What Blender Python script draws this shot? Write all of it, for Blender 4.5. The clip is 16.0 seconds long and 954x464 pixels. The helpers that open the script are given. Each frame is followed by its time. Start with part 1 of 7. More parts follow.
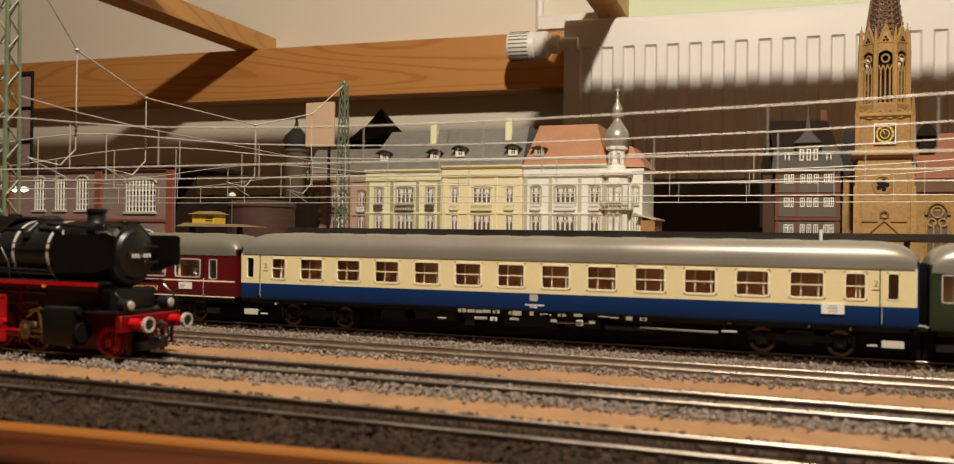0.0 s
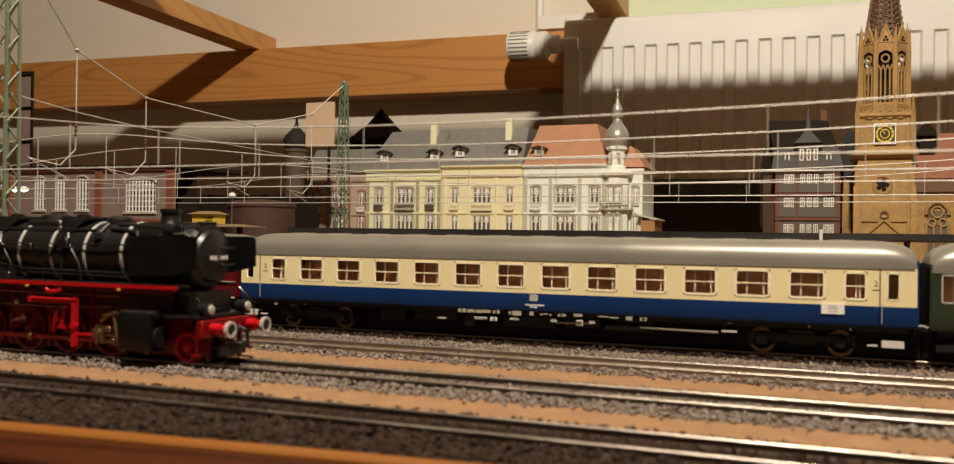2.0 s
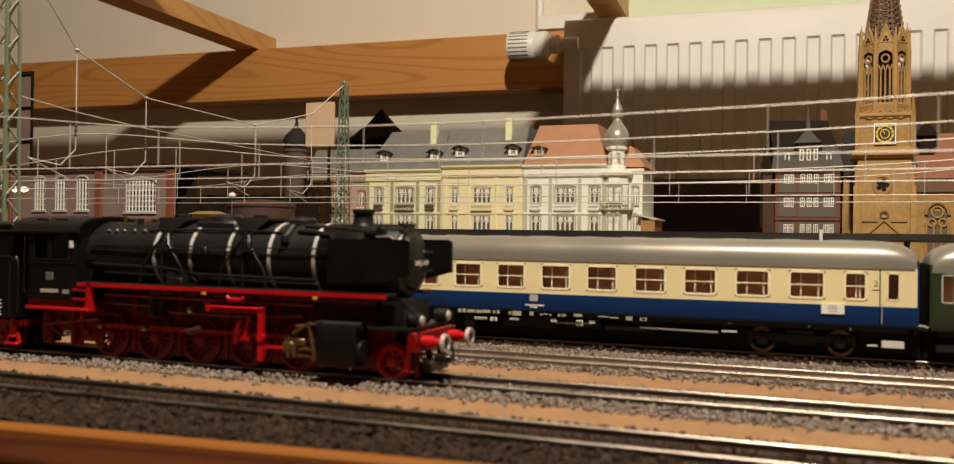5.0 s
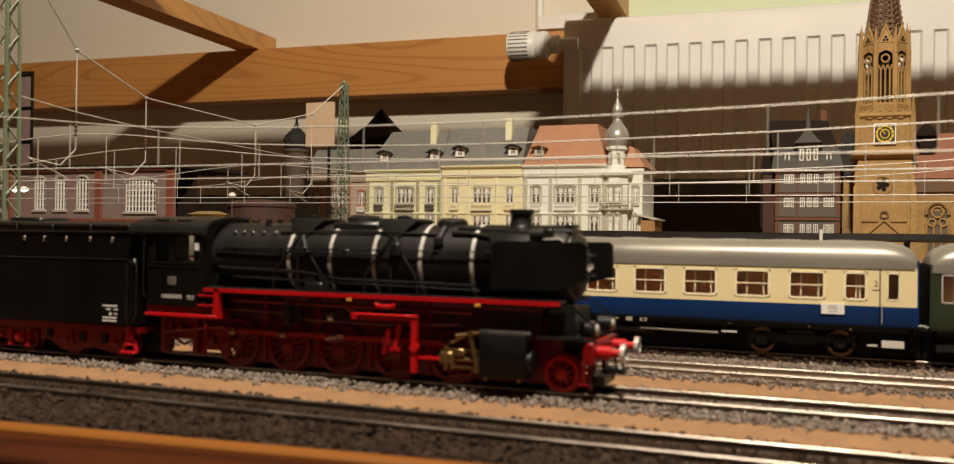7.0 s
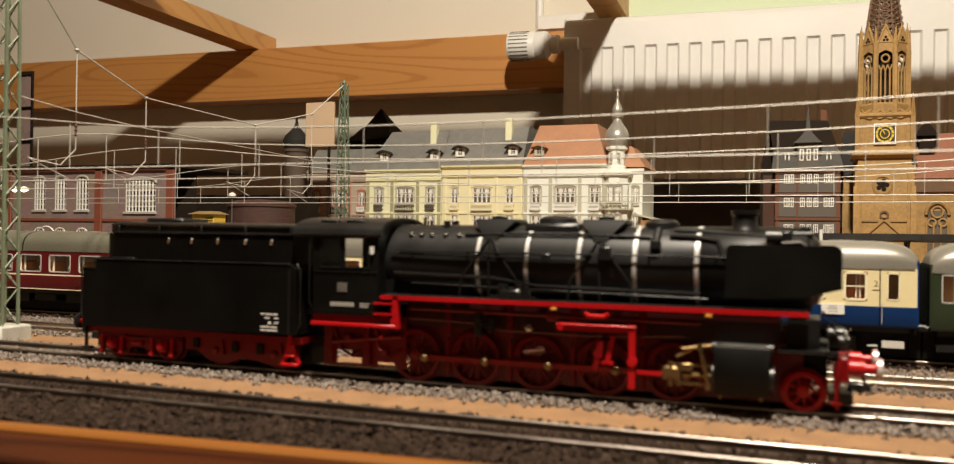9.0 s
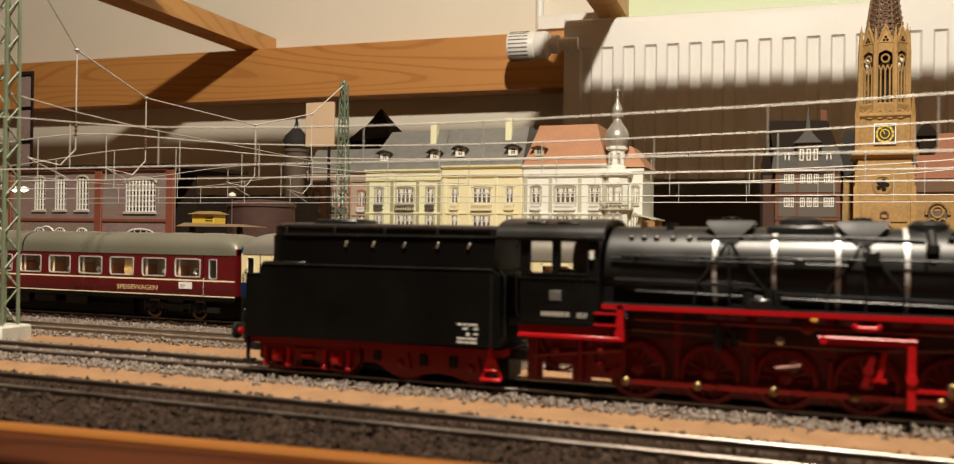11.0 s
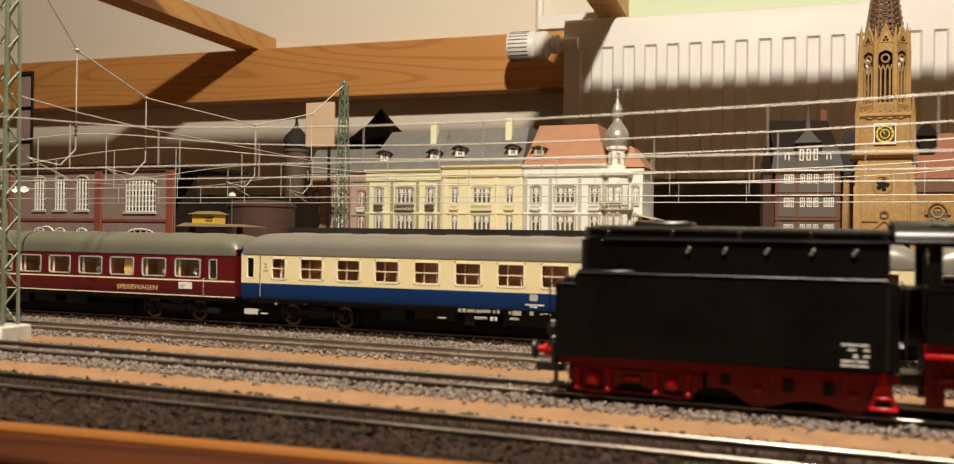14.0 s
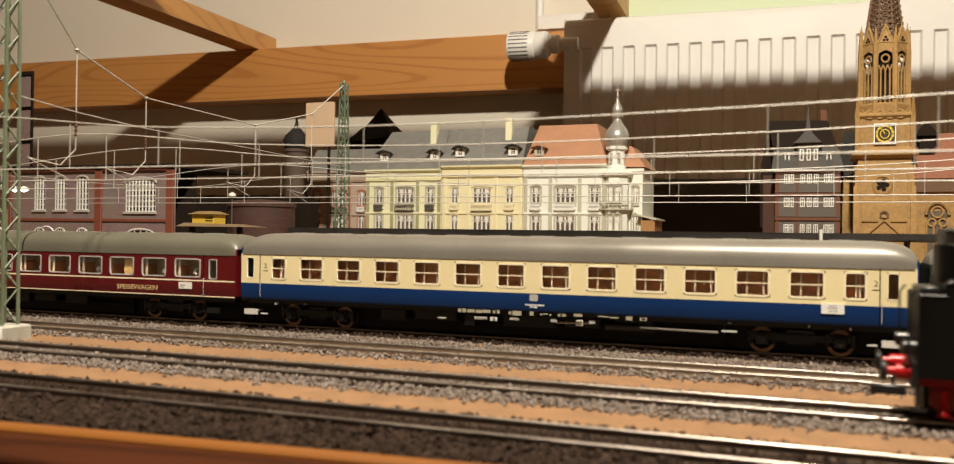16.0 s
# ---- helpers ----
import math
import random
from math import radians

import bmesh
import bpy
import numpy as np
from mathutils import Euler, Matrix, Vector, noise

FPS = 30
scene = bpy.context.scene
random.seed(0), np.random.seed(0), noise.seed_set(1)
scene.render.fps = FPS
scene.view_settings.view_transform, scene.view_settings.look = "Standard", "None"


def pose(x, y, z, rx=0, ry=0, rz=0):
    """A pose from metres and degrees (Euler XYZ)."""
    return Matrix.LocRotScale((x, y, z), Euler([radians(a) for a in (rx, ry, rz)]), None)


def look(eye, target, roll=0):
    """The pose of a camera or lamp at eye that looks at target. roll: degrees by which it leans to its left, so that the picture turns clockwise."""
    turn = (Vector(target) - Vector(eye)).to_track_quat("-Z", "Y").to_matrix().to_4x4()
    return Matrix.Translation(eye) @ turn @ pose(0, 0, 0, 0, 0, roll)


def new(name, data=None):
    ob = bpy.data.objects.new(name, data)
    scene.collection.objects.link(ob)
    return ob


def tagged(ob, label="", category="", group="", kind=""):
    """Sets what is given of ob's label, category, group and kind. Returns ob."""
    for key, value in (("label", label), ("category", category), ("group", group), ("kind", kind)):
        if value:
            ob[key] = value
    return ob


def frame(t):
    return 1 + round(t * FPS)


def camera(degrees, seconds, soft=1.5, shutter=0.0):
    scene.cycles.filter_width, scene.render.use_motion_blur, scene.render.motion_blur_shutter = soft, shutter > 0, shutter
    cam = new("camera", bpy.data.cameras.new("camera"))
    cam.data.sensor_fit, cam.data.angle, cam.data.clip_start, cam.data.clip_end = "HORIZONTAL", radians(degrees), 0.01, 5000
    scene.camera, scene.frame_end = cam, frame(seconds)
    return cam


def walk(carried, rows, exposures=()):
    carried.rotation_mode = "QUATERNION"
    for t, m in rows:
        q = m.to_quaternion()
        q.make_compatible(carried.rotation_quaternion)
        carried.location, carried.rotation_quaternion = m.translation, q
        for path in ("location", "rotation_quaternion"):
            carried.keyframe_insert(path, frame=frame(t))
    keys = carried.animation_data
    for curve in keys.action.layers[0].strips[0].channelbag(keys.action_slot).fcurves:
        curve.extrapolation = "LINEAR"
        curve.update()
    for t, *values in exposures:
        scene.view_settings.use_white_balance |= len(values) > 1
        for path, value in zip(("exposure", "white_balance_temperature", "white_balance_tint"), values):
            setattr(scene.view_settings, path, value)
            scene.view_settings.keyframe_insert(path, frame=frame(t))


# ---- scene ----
# A model railway in 1:87. Sizes in the builders below are in millimetres; MM turns them into metres.
# x runs along the tracks, y away from the camera, z up; z = 0 is the rail head, y = 0 the coach track.
MM = 0.001
TURN, TILT, ROLL = 21.302, 0.28, 0.779
EYE = Vector((0.2660, -0.3786, 0.0447))


def aim():
    t, e = radians(TURN), radians(TILT)
    return EYE + Vector((-math.sin(t) * math.cos(e), math.cos(t) * math.cos(e), math.sin(e)))


cam = camera(56.80, 16.0, soft=1.15, shutter=0.5)
cam.data.dof.use_dof = True
cam.data.dof.focus_distance = 0.66
cam.data.dof.aperture_fstop = 23.0
STAND = look(EYE, aim(), ROLL)
walk(cam, [(0.0, STAND), (16.0, STAND)], exposures=[(0.0, 0.0, 6880, 13), (7.0, 0.0, 6880, 13), (7.5, 0.14, 6850, 12), (8.0, 0.24, 6700, 11), (9.0, 0.26, 6650, 11), (12.5, 0.28, 6650, 11), (16.0, 0.3, 6600, 11)])

# ---- light: one ceiling lamp above the front of the layout ----
world = bpy.data.worlds.new("room_world")
world.use_nodes = True
world.node_tree.nodes["Background"].inputs[0].default_value = (1.0, 0.8, 0.6, 1)
world.node_tree.nodes["Background"].inputs[1].default_value = 0.018
scene.world = world
WARM = (1.0, 0.905, 0.745)


def lamp_light(name, at, watts, size):
    """A shaded pendant lamp: light goes down and sideways, not up to the ceiling."""
    data = bpy.data.lights.new(name, "SPOT")
    data.energy, data.color, data.shadow_soft_size = watts, WARM, size
    data.spot_size, data.spot_blend = radians(179), 0.03
    ob = new(name, data)
    ob.location = at
    return ob


LAMP = (0.30, -0.40, 1.04)
lamp_light("ceiling_lamp_light", LAMP, 95.0, 0.032)


# ---- materials ----
MATS = {}


def mat(name, col, rough=0.5, metal=0.0, vary=0.12, grain=900.0, bump=0.0, big=60.0, emit=0.0, spec=0.5, coat=0.0, rnd=0.0):
    """A painted or moulded surface: base colour with two scales of variation and fine relief."""
    if name in MATS:
        return MATS[name]
    m = bpy.data.materials.new(name)
    m.use_nodes = True
    nt = m.node_tree
    nd, ln = nt.nodes, nt.links
    b = nd["Principled BSDF"]
    tc = nd.new("ShaderNodeTexCoord")
    n1 = nd.new("ShaderNodeTexNoise")
    n1.inputs["Scale"].default_value, n1.inputs["Detail"].default_value = grain, 4
    n2 = nd.new("ShaderNodeTexNoise")
    n2.inputs["Scale"].default_value, n2.inputs["Detail"].default_value = big, 3
    ln.new(tc.outputs["Object"], n1.inputs["Vector"])
    ln.new(tc.outputs["Object"], n2.inputs["Vector"])
    mix = nd.new("ShaderNodeMath")
    mix.operation = "ADD"
    ln.new(n1.outputs["Fac"], mix.inputs[0])
    ln.new(n2.outputs["Fac"], mix.inputs[1])
    last = mix.outputs[0]
    if rnd:
        oi = nd.new("ShaderNodeObjectInfo")
        gi = nd.new("ShaderNodeNewGeometry")
        ad = nd.new("ShaderNodeMath")
        ad.operation = "ADD"
        ln.new(oi.outputs["Random"], ad.inputs[0])
        ln.new(gi.outputs["Random Per Island"], ad.inputs[1])
        fr = nd.new("ShaderNodeMath")
        fr.operation = "FRACT"
        ln.new(ad.outputs[0], fr.inputs[0])
        mu = nd.new("ShaderNodeMath")
        mu.operation = "MULTIPLY_ADD"
        mu.inputs[1].default_value = rnd
        ln.new(fr.outputs[0], mu.inputs[0])
        ln.new(last, mu.inputs[2])
        last = mu.outputs[0]
    mr = nd.new("ShaderNodeMapRange")
    mr.inputs["From Min"].default_value, mr.inputs["From Max"].default_value = 0.6, 1.4 + rnd
    mr.inputs["To Min"].default_value, mr.inputs["To Max"].default_value = 1 - vary, 1 + vary
    ln.new(last, mr.inputs["Value"])
    vm = nd.new("ShaderNodeVectorMath")
    vm.operation = "SCALE"
    vm.inputs[0].default_value = col
    ln.new(mr.outputs[0], vm.inputs["Scale"])
    ln.new(vm.outputs[0], b.inputs["Base Color"])
    rr = nd.new("ShaderNodeMapRange")
    rr.inputs["From Min"].default_value, rr.inputs["From Max"].default_value = 0.3, 0.7
    rr.inputs["To Min"].default_value, rr.inputs["To Max"].default_value = max(rough - 0.08, 0.02), min(rough + 0.08, 1)
    ln.new(n2.outputs["Fac"], rr.inputs["Value"])
    ln.new(rr.outputs[0], b.inputs["Roughness"])
    b.inputs["Metallic"].default_value = metal
    b.inputs["Specular IOR Level"].default_value = spec
    if coat:
        b.inputs["Coat Weight"].default_value, b.inputs["Coat Roughness"].default_value = coat, 0.15
    if bump:
        bp = nd.new("ShaderNodeBump")
        bp.inputs["Strength"].default_value, bp.inputs["Distance"].default_value = bump, 0.0004
        ln.new(n1.outputs["Fac"], bp.inputs["Height"])
        ln.new(bp.outputs[0], b.inputs["Normal"])
    if emit:
        b.inputs["Emission Color"].default_value, b.inputs["Emission Strength"].default_value = (*col, 1), emit
    MATS[name] = m
    return m


def wood(name, dark, light, rings, stretch, rough=0.42):
    """Planed pine: growth rings as nested long ovals, fine pores, slow shifts of tone."""
    m = bpy.data.materials.new(name)
    m.use_nodes = True
    nd, ln = m.node_tree.nodes, m.node_tree.links
    b = nd["Principled BSDF"]
    tc = nd.new("ShaderNodeTexCoord")
    mp = nd.new("ShaderNodeMapping")
    mp.inputs["Scale"].default_value = stretch
    ln.new(tc.outputs["Object"], mp.inputs["Vector"])
    big = nd.new("ShaderNodeTexNoise")
    big.inputs["Scale"].default_value, big.inputs["Detail"].default_value = 1.0, 0.6
    ln.new(mp.outputs[0], big.inputs["Vector"])
    mul = nd.new("ShaderNodeMath")
    mul.operation, mul.inputs[1].default_value = "MULTIPLY", rings
    ln.new(big.outputs["Fac"], mul.inputs[0])
    fr = nd.new("ShaderNodeMath")
    fr.operation = "FRACT"
    ln.new(mul.outputs[0], fr.inputs[0])
    ns = nd.new("ShaderNodeTexNoise")
    ns.inputs["Scale"].default_value, ns.inputs["Detail"].default_value = 45, 5
    ln.new(mp.outputs[0], ns.inputs["Vector"])
    mx = nd.new("ShaderNodeMath")
    mx.operation = "MULTIPLY_ADD"
    mx.inputs[1].default_value = 0.3
    ln.new(ns.outputs["Fac"], mx.inputs[0])
    ln.new(fr.outputs[0], mx.inputs[2])
    cr = nd.new("ShaderNodeValToRGB")
    el = cr.color_ramp.elements
    mid = tuple((p + q) / 2 for p, q in zip(dark, light))
    el[0].position, el[0].color = 0.12, (*mid, 1)
    el[1].position, el[1].color = 1.15 / 1.3, (*light, 1)
    for pos, col in ((0.26, light), (0.84, light), (0.97, dark)):
        e = el.new(pos)
        e.color = (*col, 1)
    el[-1].color = (*dark, 1)
    ln.new(mx.outputs[0], cr.inputs["Fac"])
    ln.new(cr.outputs[0], b.inputs["Base Color"])
    b.inputs["Roughness"].default_value = rough
    bp = nd.new("ShaderNodeBump")
    bp.inputs["Strength"].default_value, bp.inputs["Distance"].default_value = 0.1, 0.0005
    ln.new(ns.outputs["Fac"], bp.inputs["Height"])
    ln.new(bp.outputs[0], b.inputs["Normal"])
    MATS[name] = m
    return m


def glass_mat(name, col=(1, 1, 1), rough=0.02):
    m = bpy.data.materials.new(name)
    m.use_nodes = True
    b = m.node_tree.nodes["Principled BSDF"]
    b.inputs["Base Color"].default_value = (*col, 1)
    b.inputs["Roughness"].default_value = rough
    b.inputs["Transmission Weight"].default_value = 1.0
    b.inputs["IOR"].default_value = 1.45
    MATS[name] = m
    return m


def brick_mat(name, a, b_, mortar, scale):
    """Embossed brick: far too small to pick apart, so the relief is in the material."""
    m = bpy.data.materials.new(name)
    m.use_nodes = True
    nd, ln = m.node_tree.nodes, m.node_tree.links
    b = nd["Principled BSDF"]
    tc = nd.new("ShaderNodeTexCoord")
    mp = nd.new("ShaderNodeMapping")
    mp.inputs["Rotation"].default_value = (radians(90), 0, 0)
    ln.new(tc.outputs["Object"], mp.inputs["Vector"])
    br = nd.new("ShaderNodeTexBrick")
    br.inputs["Scale"].default_value = scale
    br.inputs["Mortar Size"].default_value = 0.018
    br.inputs["Color1"].default_value, br.inputs["Color2"].default_value, br.inputs["Mortar"].default_value = (*a, 1), (*b_, 1), (*mortar, 1)
    ln.new(mp.outputs[0], br.inputs["Vector"])
    ns = nd.new("ShaderNodeTexNoise")
    ns.inputs["Scale"].default_value, ns.inputs["Detail"].default_value = 40, 4
    ln.new(tc.outputs["Object"], ns.inputs["Vector"])
    mx = nd.new("ShaderNodeMix")
    mx.data_type, mx.blend_type = "RGBA", "MULTIPLY"
    mx.inputs["Factor"].default_value = 0.5
    ln.new(br.outputs["Color"], mx.inputs["A"])
    ln.new(ns.outputs["Color"], mx.inputs["B"])
    gm = nd.new("ShaderNodeVectorMath")
    gm.operation = "SCALE"
    gm.inputs["Scale"].default_value = 1.3
    ln.new(mx.outputs["Result"], gm.inputs[0])
    ln.new(gm.outputs[0], b.inputs["Base Color"])
    b.inputs["Roughness"].default_value = 0.75
    bp = nd.new("ShaderNodeBump")
    bp.inputs["Strength"].default_value, bp.inputs["Distance"].default_value, bp.invert = 0.4, 0.0003, True
    ln.new(br.outputs["Fac"], bp.inputs["Height"])
    ln.new(bp.outputs[0], b.inputs["Normal"])
    MATS[name] = m
    return m


PINE = wood("pine_beam", (0.47, 0.198, 0.055), (0.56, 0.258, 0.075), 24.0, (1.2, 6.0, 8.0))
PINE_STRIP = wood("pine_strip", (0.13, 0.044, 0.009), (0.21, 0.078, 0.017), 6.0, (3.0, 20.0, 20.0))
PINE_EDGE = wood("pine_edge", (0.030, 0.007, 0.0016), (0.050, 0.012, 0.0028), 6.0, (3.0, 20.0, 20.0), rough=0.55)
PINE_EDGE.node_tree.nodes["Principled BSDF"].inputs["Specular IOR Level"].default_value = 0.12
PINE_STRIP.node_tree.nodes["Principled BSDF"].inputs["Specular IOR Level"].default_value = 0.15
PINE_CROSS = wood("pine_cross", (0.53, 0.255, 0.075), (0.61, 0.315, 0.098), 14.0, (7.0, 1.5, 7.0))
CORK = mat("cork_board", (0.240, 0.130, 0.061), 0.85, vary=0.3, grain=1500, bump=0.6, big=120)
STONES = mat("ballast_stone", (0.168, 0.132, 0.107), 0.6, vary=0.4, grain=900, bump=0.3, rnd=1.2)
SLEEPER = mat("sleeper_plastic", (0.035, 0.023, 0.017), 0.8, spec=0.1, vary=0.25)
RAIL = mat("rail_steel", (0.42, 0.37, 0.325), 0.40, metal=1.0, vary=0.2, grain=400)
RAIL_BR = mat("rail_web_brown", (0.23, 0.16, 0.105), 0.5, metal=0.3, vary=0.25)
RAIL_SIDE = mat("rail_web", (0.07, 0.045, 0.03), 0.5, metal=0.6, vary=0.3)
BLACK = mat("black_satin", (0.008, 0.0078, 0.0076), 0.38, vary=0.3, grain=700)
BLACK_GLOSS = mat("black_gloss", (0.010, 0.0098, 0.0095), 0.27, vary=0.3, grain=500)
BLACK_MATT = mat("black_matt", (0.0040, 0.0037, 0.0033), 0.45, vary=0.4, spec=0.2)
TENDER_BLACK = mat("tender_black", (0.0036, 0.0033, 0.0028), 0.5, vary=0.4, spec=0.12)
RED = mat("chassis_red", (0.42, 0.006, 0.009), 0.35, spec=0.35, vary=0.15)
# chassis_red darkened: shade on wheels and underframe is put into the colour
RED_W = mat("red_shaded", (0.165, 0.002, 0.0034), 0.35, spec=0.35, vary=0.2)
# darker copy of ballast_stone: shade beside and under the trains put into the colour
STONES_D = mat("ballast_shaded", (0.035, 0.022, 0.0155), 0.85, spec=0.1, vary=0.5, grain=900, bump=0.3, rnd=1.2)
SILVER = mat("silver_band", (0.68, 0.67, 0.65), 0.34, metal=0.4, vary=0.1)
BRASS = mat("valve_brass", (0.25, 0.17, 0.08), 0.45, metal=1.0, vary=0.25)
STEEL = mat("rod_steel", (0.42, 0.40, 0.37), 0.3, metal=1.0, vary=0.2)
WHITE = mat("white_print", (0.78, 0.77, 0.73), 0.5, vary=0.05)
GREYP = mat("grey_print", (0.42, 0.40, 0.36), 0.5, vary=0.08)
CREAM = mat("coach_cream", (0.80, 0.69, 0.405), 0.38, vary=0.04, big=25)
CREAM_L = mat("cream_frame", (0.86, 0.78, 0.54), 0.35, vary=0.04)
BLUE = mat("coach_blue", (0.003, 0.030, 0.125), 0.38, vary=0.08, big=25, spec=0.3)
WINE = mat("coach_wine", (0.105, 0.006, 0.008), 0.35, vary=0.08, big=25)
GREEN = mat("coach_green", (0.024, 0.036, 0.017), 0.38, vary=0.08, big=25)
ROOF_G = mat("roof_grey", (0.21, 0.195, 0.165), 0.36, vary=0.08, big=30, metal=0.25)
ROOF_D = mat("roof_olive", (0.12, 0.114, 0.085), 0.45, vary=0.1, big=30)
SEAT = mat("seat_brown", (0.55, 0.22, 0.09), 0.6, vary=0.2)
INNER = mat("inner_wall", (0.56, 0.245, 0.09), 0.6, vary=0.15)
INNER_L = mat("inner_beige", (0.50, 0.40, 0.28), 0.6, vary=0.15)
SHADE_W = mat("table_lamp_white", (0.75, 0.70, 0.6), 0.5, vary=0.05)
CURTAIN = mat("curtain_ochre", (0.42, 0.27, 0.09), 0.7, vary=0.15)
WHEEL_BR = mat("wheel_brown", (0.30, 0.19, 0.12), 0.4, metal=0.5, vary=0.2)
PANE = glass_mat("clear_pane")
MAST = mat("mast_green", (0.17, 0.20, 0.13), 0.55, vary=0.2)
MAST_D = mat("mast_dark", (0.10, 0.13, 0.085), 0.55, vary=0.2)
WIRE = mat("wire_nickel", (0.50, 0.47, 0.42), 0.55, metal=0.15, vary=0.1)
CONCRETE = mat("concrete_base", (0.47, 0.46, 0.40), 0.75, vary=0.12, bump=0.2)
WALL = mat("wall_paint", (0.80, 0.74, 0.63), 0.85, vary=0.03, grain=350, bump=0.25, big=4)
DARKWALL = mat("unseen_wall_dark", (0.22, 0.15, 0.09), 0.7, vary=0.1, grain=60, big=3)
CEIL = mat("ceiling_paint", (0.82, 0.78, 0.70), 0.9, vary=0.03, grain=300, big=4)
FLOORM = mat("room_floor", (0.24, 0.15, 0.085), 0.5, vary=0.2, grain=40, big=6)
PALEGREEN = mat("pale_green_paint", (0.66, 0.76, 0.55), 0.7, vary=0.03, big=4)
RADI = mat("radiator_enamel", (0.83, 0.82, 0.79), 0.5, vary=0.02, grain=60, big=8)
KNOB = mat("thermostat_white", (0.83, 0.82, 0.78), 0.4, vary=0.03)
DARKGAP = mat("dark_slot", (0.05, 0.045, 0.04), 0.7, vary=0.1)


# ---- mesh builders, in millimetres ----
class Mesh:
    def __init__(self):
        self.v, self.f = [], []

    def add(self, verts, faces):
        k = len(self.v)
        self.v += [tuple(p) for p in verts]
        self.f += [tuple(i + k for i in q) for q in faces]
        return self

    def box(self, x0, x1, y0, y1, z0, z1, c=0.0):
        """A box; c chamfers its edges along the longest upright faces."""
        if c:
            p = [(x0 + c, y0), (x1 - c, y0), (x1, y0 + c), (x1, y1 - c), (x1 - c, y1), (x0 + c, y1), (x0, y1 - c), (x0, y0 + c)]
            q = [(min(max(x, x0 + c), x1 - c), min(max(y, y0 + c), y1 - c)) for x, y in p]
            rings = [(z0, p), (z1 - c, p), (z1, q)]
            vs = [(x, y, z) for z, r in rings for x, y in r]
            fs = [tuple(range(7, -1, -1)), tuple(range(16, 24))]
            for a in (0, 8):
                fs += [(a + i, a + (i + 1) % 8, a + 8 + (i + 1) % 8, a + 8 + i) for i in range(8)]
            return self.add(vs, fs)
        vs = [(x, y, z) for x in (x0, x1) for y in (y0, y1) for z in (z0, z1)]
        return self.add(vs, [(0, 1, 3, 2), (4, 6, 7, 5), (0, 4, 5, 1), (2, 3, 7, 6), (0, 2, 6, 4), (1, 5, 7, 3)])

    def loft(self, rings, closed=True, caps=True):
        n = len(rings[0])
        vs = [p for r in rings for p in r]
        fs = []
        m = n if closed else n - 1
        for k in range(len(rings) - 1):
            fs += [(k * n + i, k * n + (i + 1) % n, (k + 1) * n + (i + 1) % n, (k + 1) * n + i) for i in range(m)]
        if caps:
            fs += [tuple(range(n - 1, -1, -1)), tuple(range((len(rings) - 1) * n, len(rings) * n))]
        return self.add(vs, fs)

    def cyl(self, a, b, r, r2=None, n=12):
        """A round bar from a to b."""
        a, b = Vector(a), Vector(b)
        r2 = r if r2 is None else r2
        w = (b - a).normalized()
        u = w.orthogonal().normalized()
        v = w.cross(u)
        ring = lambda c, q: [c + (u * math.cos(2 * math.pi * i / n) + v * math.sin(2 * math.pi * i / n)) * q for i in range(n)]
        return self.loft([ring(a, r), ring(b, r2)])

    def turned(self, profile, at=(0, 0, 0), axis="z", n=20):
        """A turned form: profile of (radius, along) pairs about an axis."""
        rings = []
        for r, h in profile:
            ring = []
            for i in range(n):
                c, s = math.cos(2 * math.pi * i / n) * r, math.sin(2 * math.pi * i / n) * r
                p = {"z": (c, s, h), "x": (h, c, s), "y": (s, h, c)}[axis]
                ring.append((p[0] + at[0], p[1] + at[1], p[2] + at[2]))
            rings.append(ring)
        return self.loft(rings, caps=tuple(profile[0]) != tuple(profile[-1]))

    def path(self, pts, r, n=6):
        """A bent wire of one piece along the points."""
        pts = [Vector(p) for p in pts]
        rings = []
        side = None
        for i, p in enumerate(pts):
            w = (pts[min(i + 1, len(pts) - 1)] - pts[max(i - 1, 0)]).normalized()
            u = w.orthogonal() if side is None else side - w * side.dot(w)
            u.normalize()
            side = u
            v = w.cross(u)
            rings.append([p + (u * math.cos(2 * math.pi * k / n) + v * math.sin(2 * math.pi * k / n)) * r for k in range(n)])
        return self.loft(rings)

    def prism(self, poly, y0, y1):
        """A plate: outline in x and z, from y0 to y1."""
        return self.loft([[(x, y0, z) for x, z in poly], [(x, y1, z) for x, z in poly]])

    def prism_x(self, poly, x0, x1):
        return self.loft([[(x0, y, z) for y, z in poly], [(x1, y, z) for y, z in poly]])


def finish(name, m, material, smooth=40):
    me = bpy.data.meshes.new(name)
    me.from_pydata([(x * MM, y * MM, z * MM) for x, y, z in m.v], [], m.f)
    bm = bmesh.new()
    bm.from_mesh(me)
    bmesh.ops.recalc_face_normals(bm, faces=bm.faces)
    bm.to_mesh(me)
    bm.free()
    me.materials.append(material)
    if smooth:
        me.shade_smooth()
        me.set_sharp_from_angle(angle=radians(smooth))
    return me


def part(name, m, material, parent, label="", at=(0, 0, 0), smooth=40, kind=""):
    ob = new(name, finish(name, m, material, smooth) if isinstance(m, Mesh) else m)
    ob.parent = parent
    ob.location = Vector(at) * MM
    return tagged(ob, label, kind=kind)


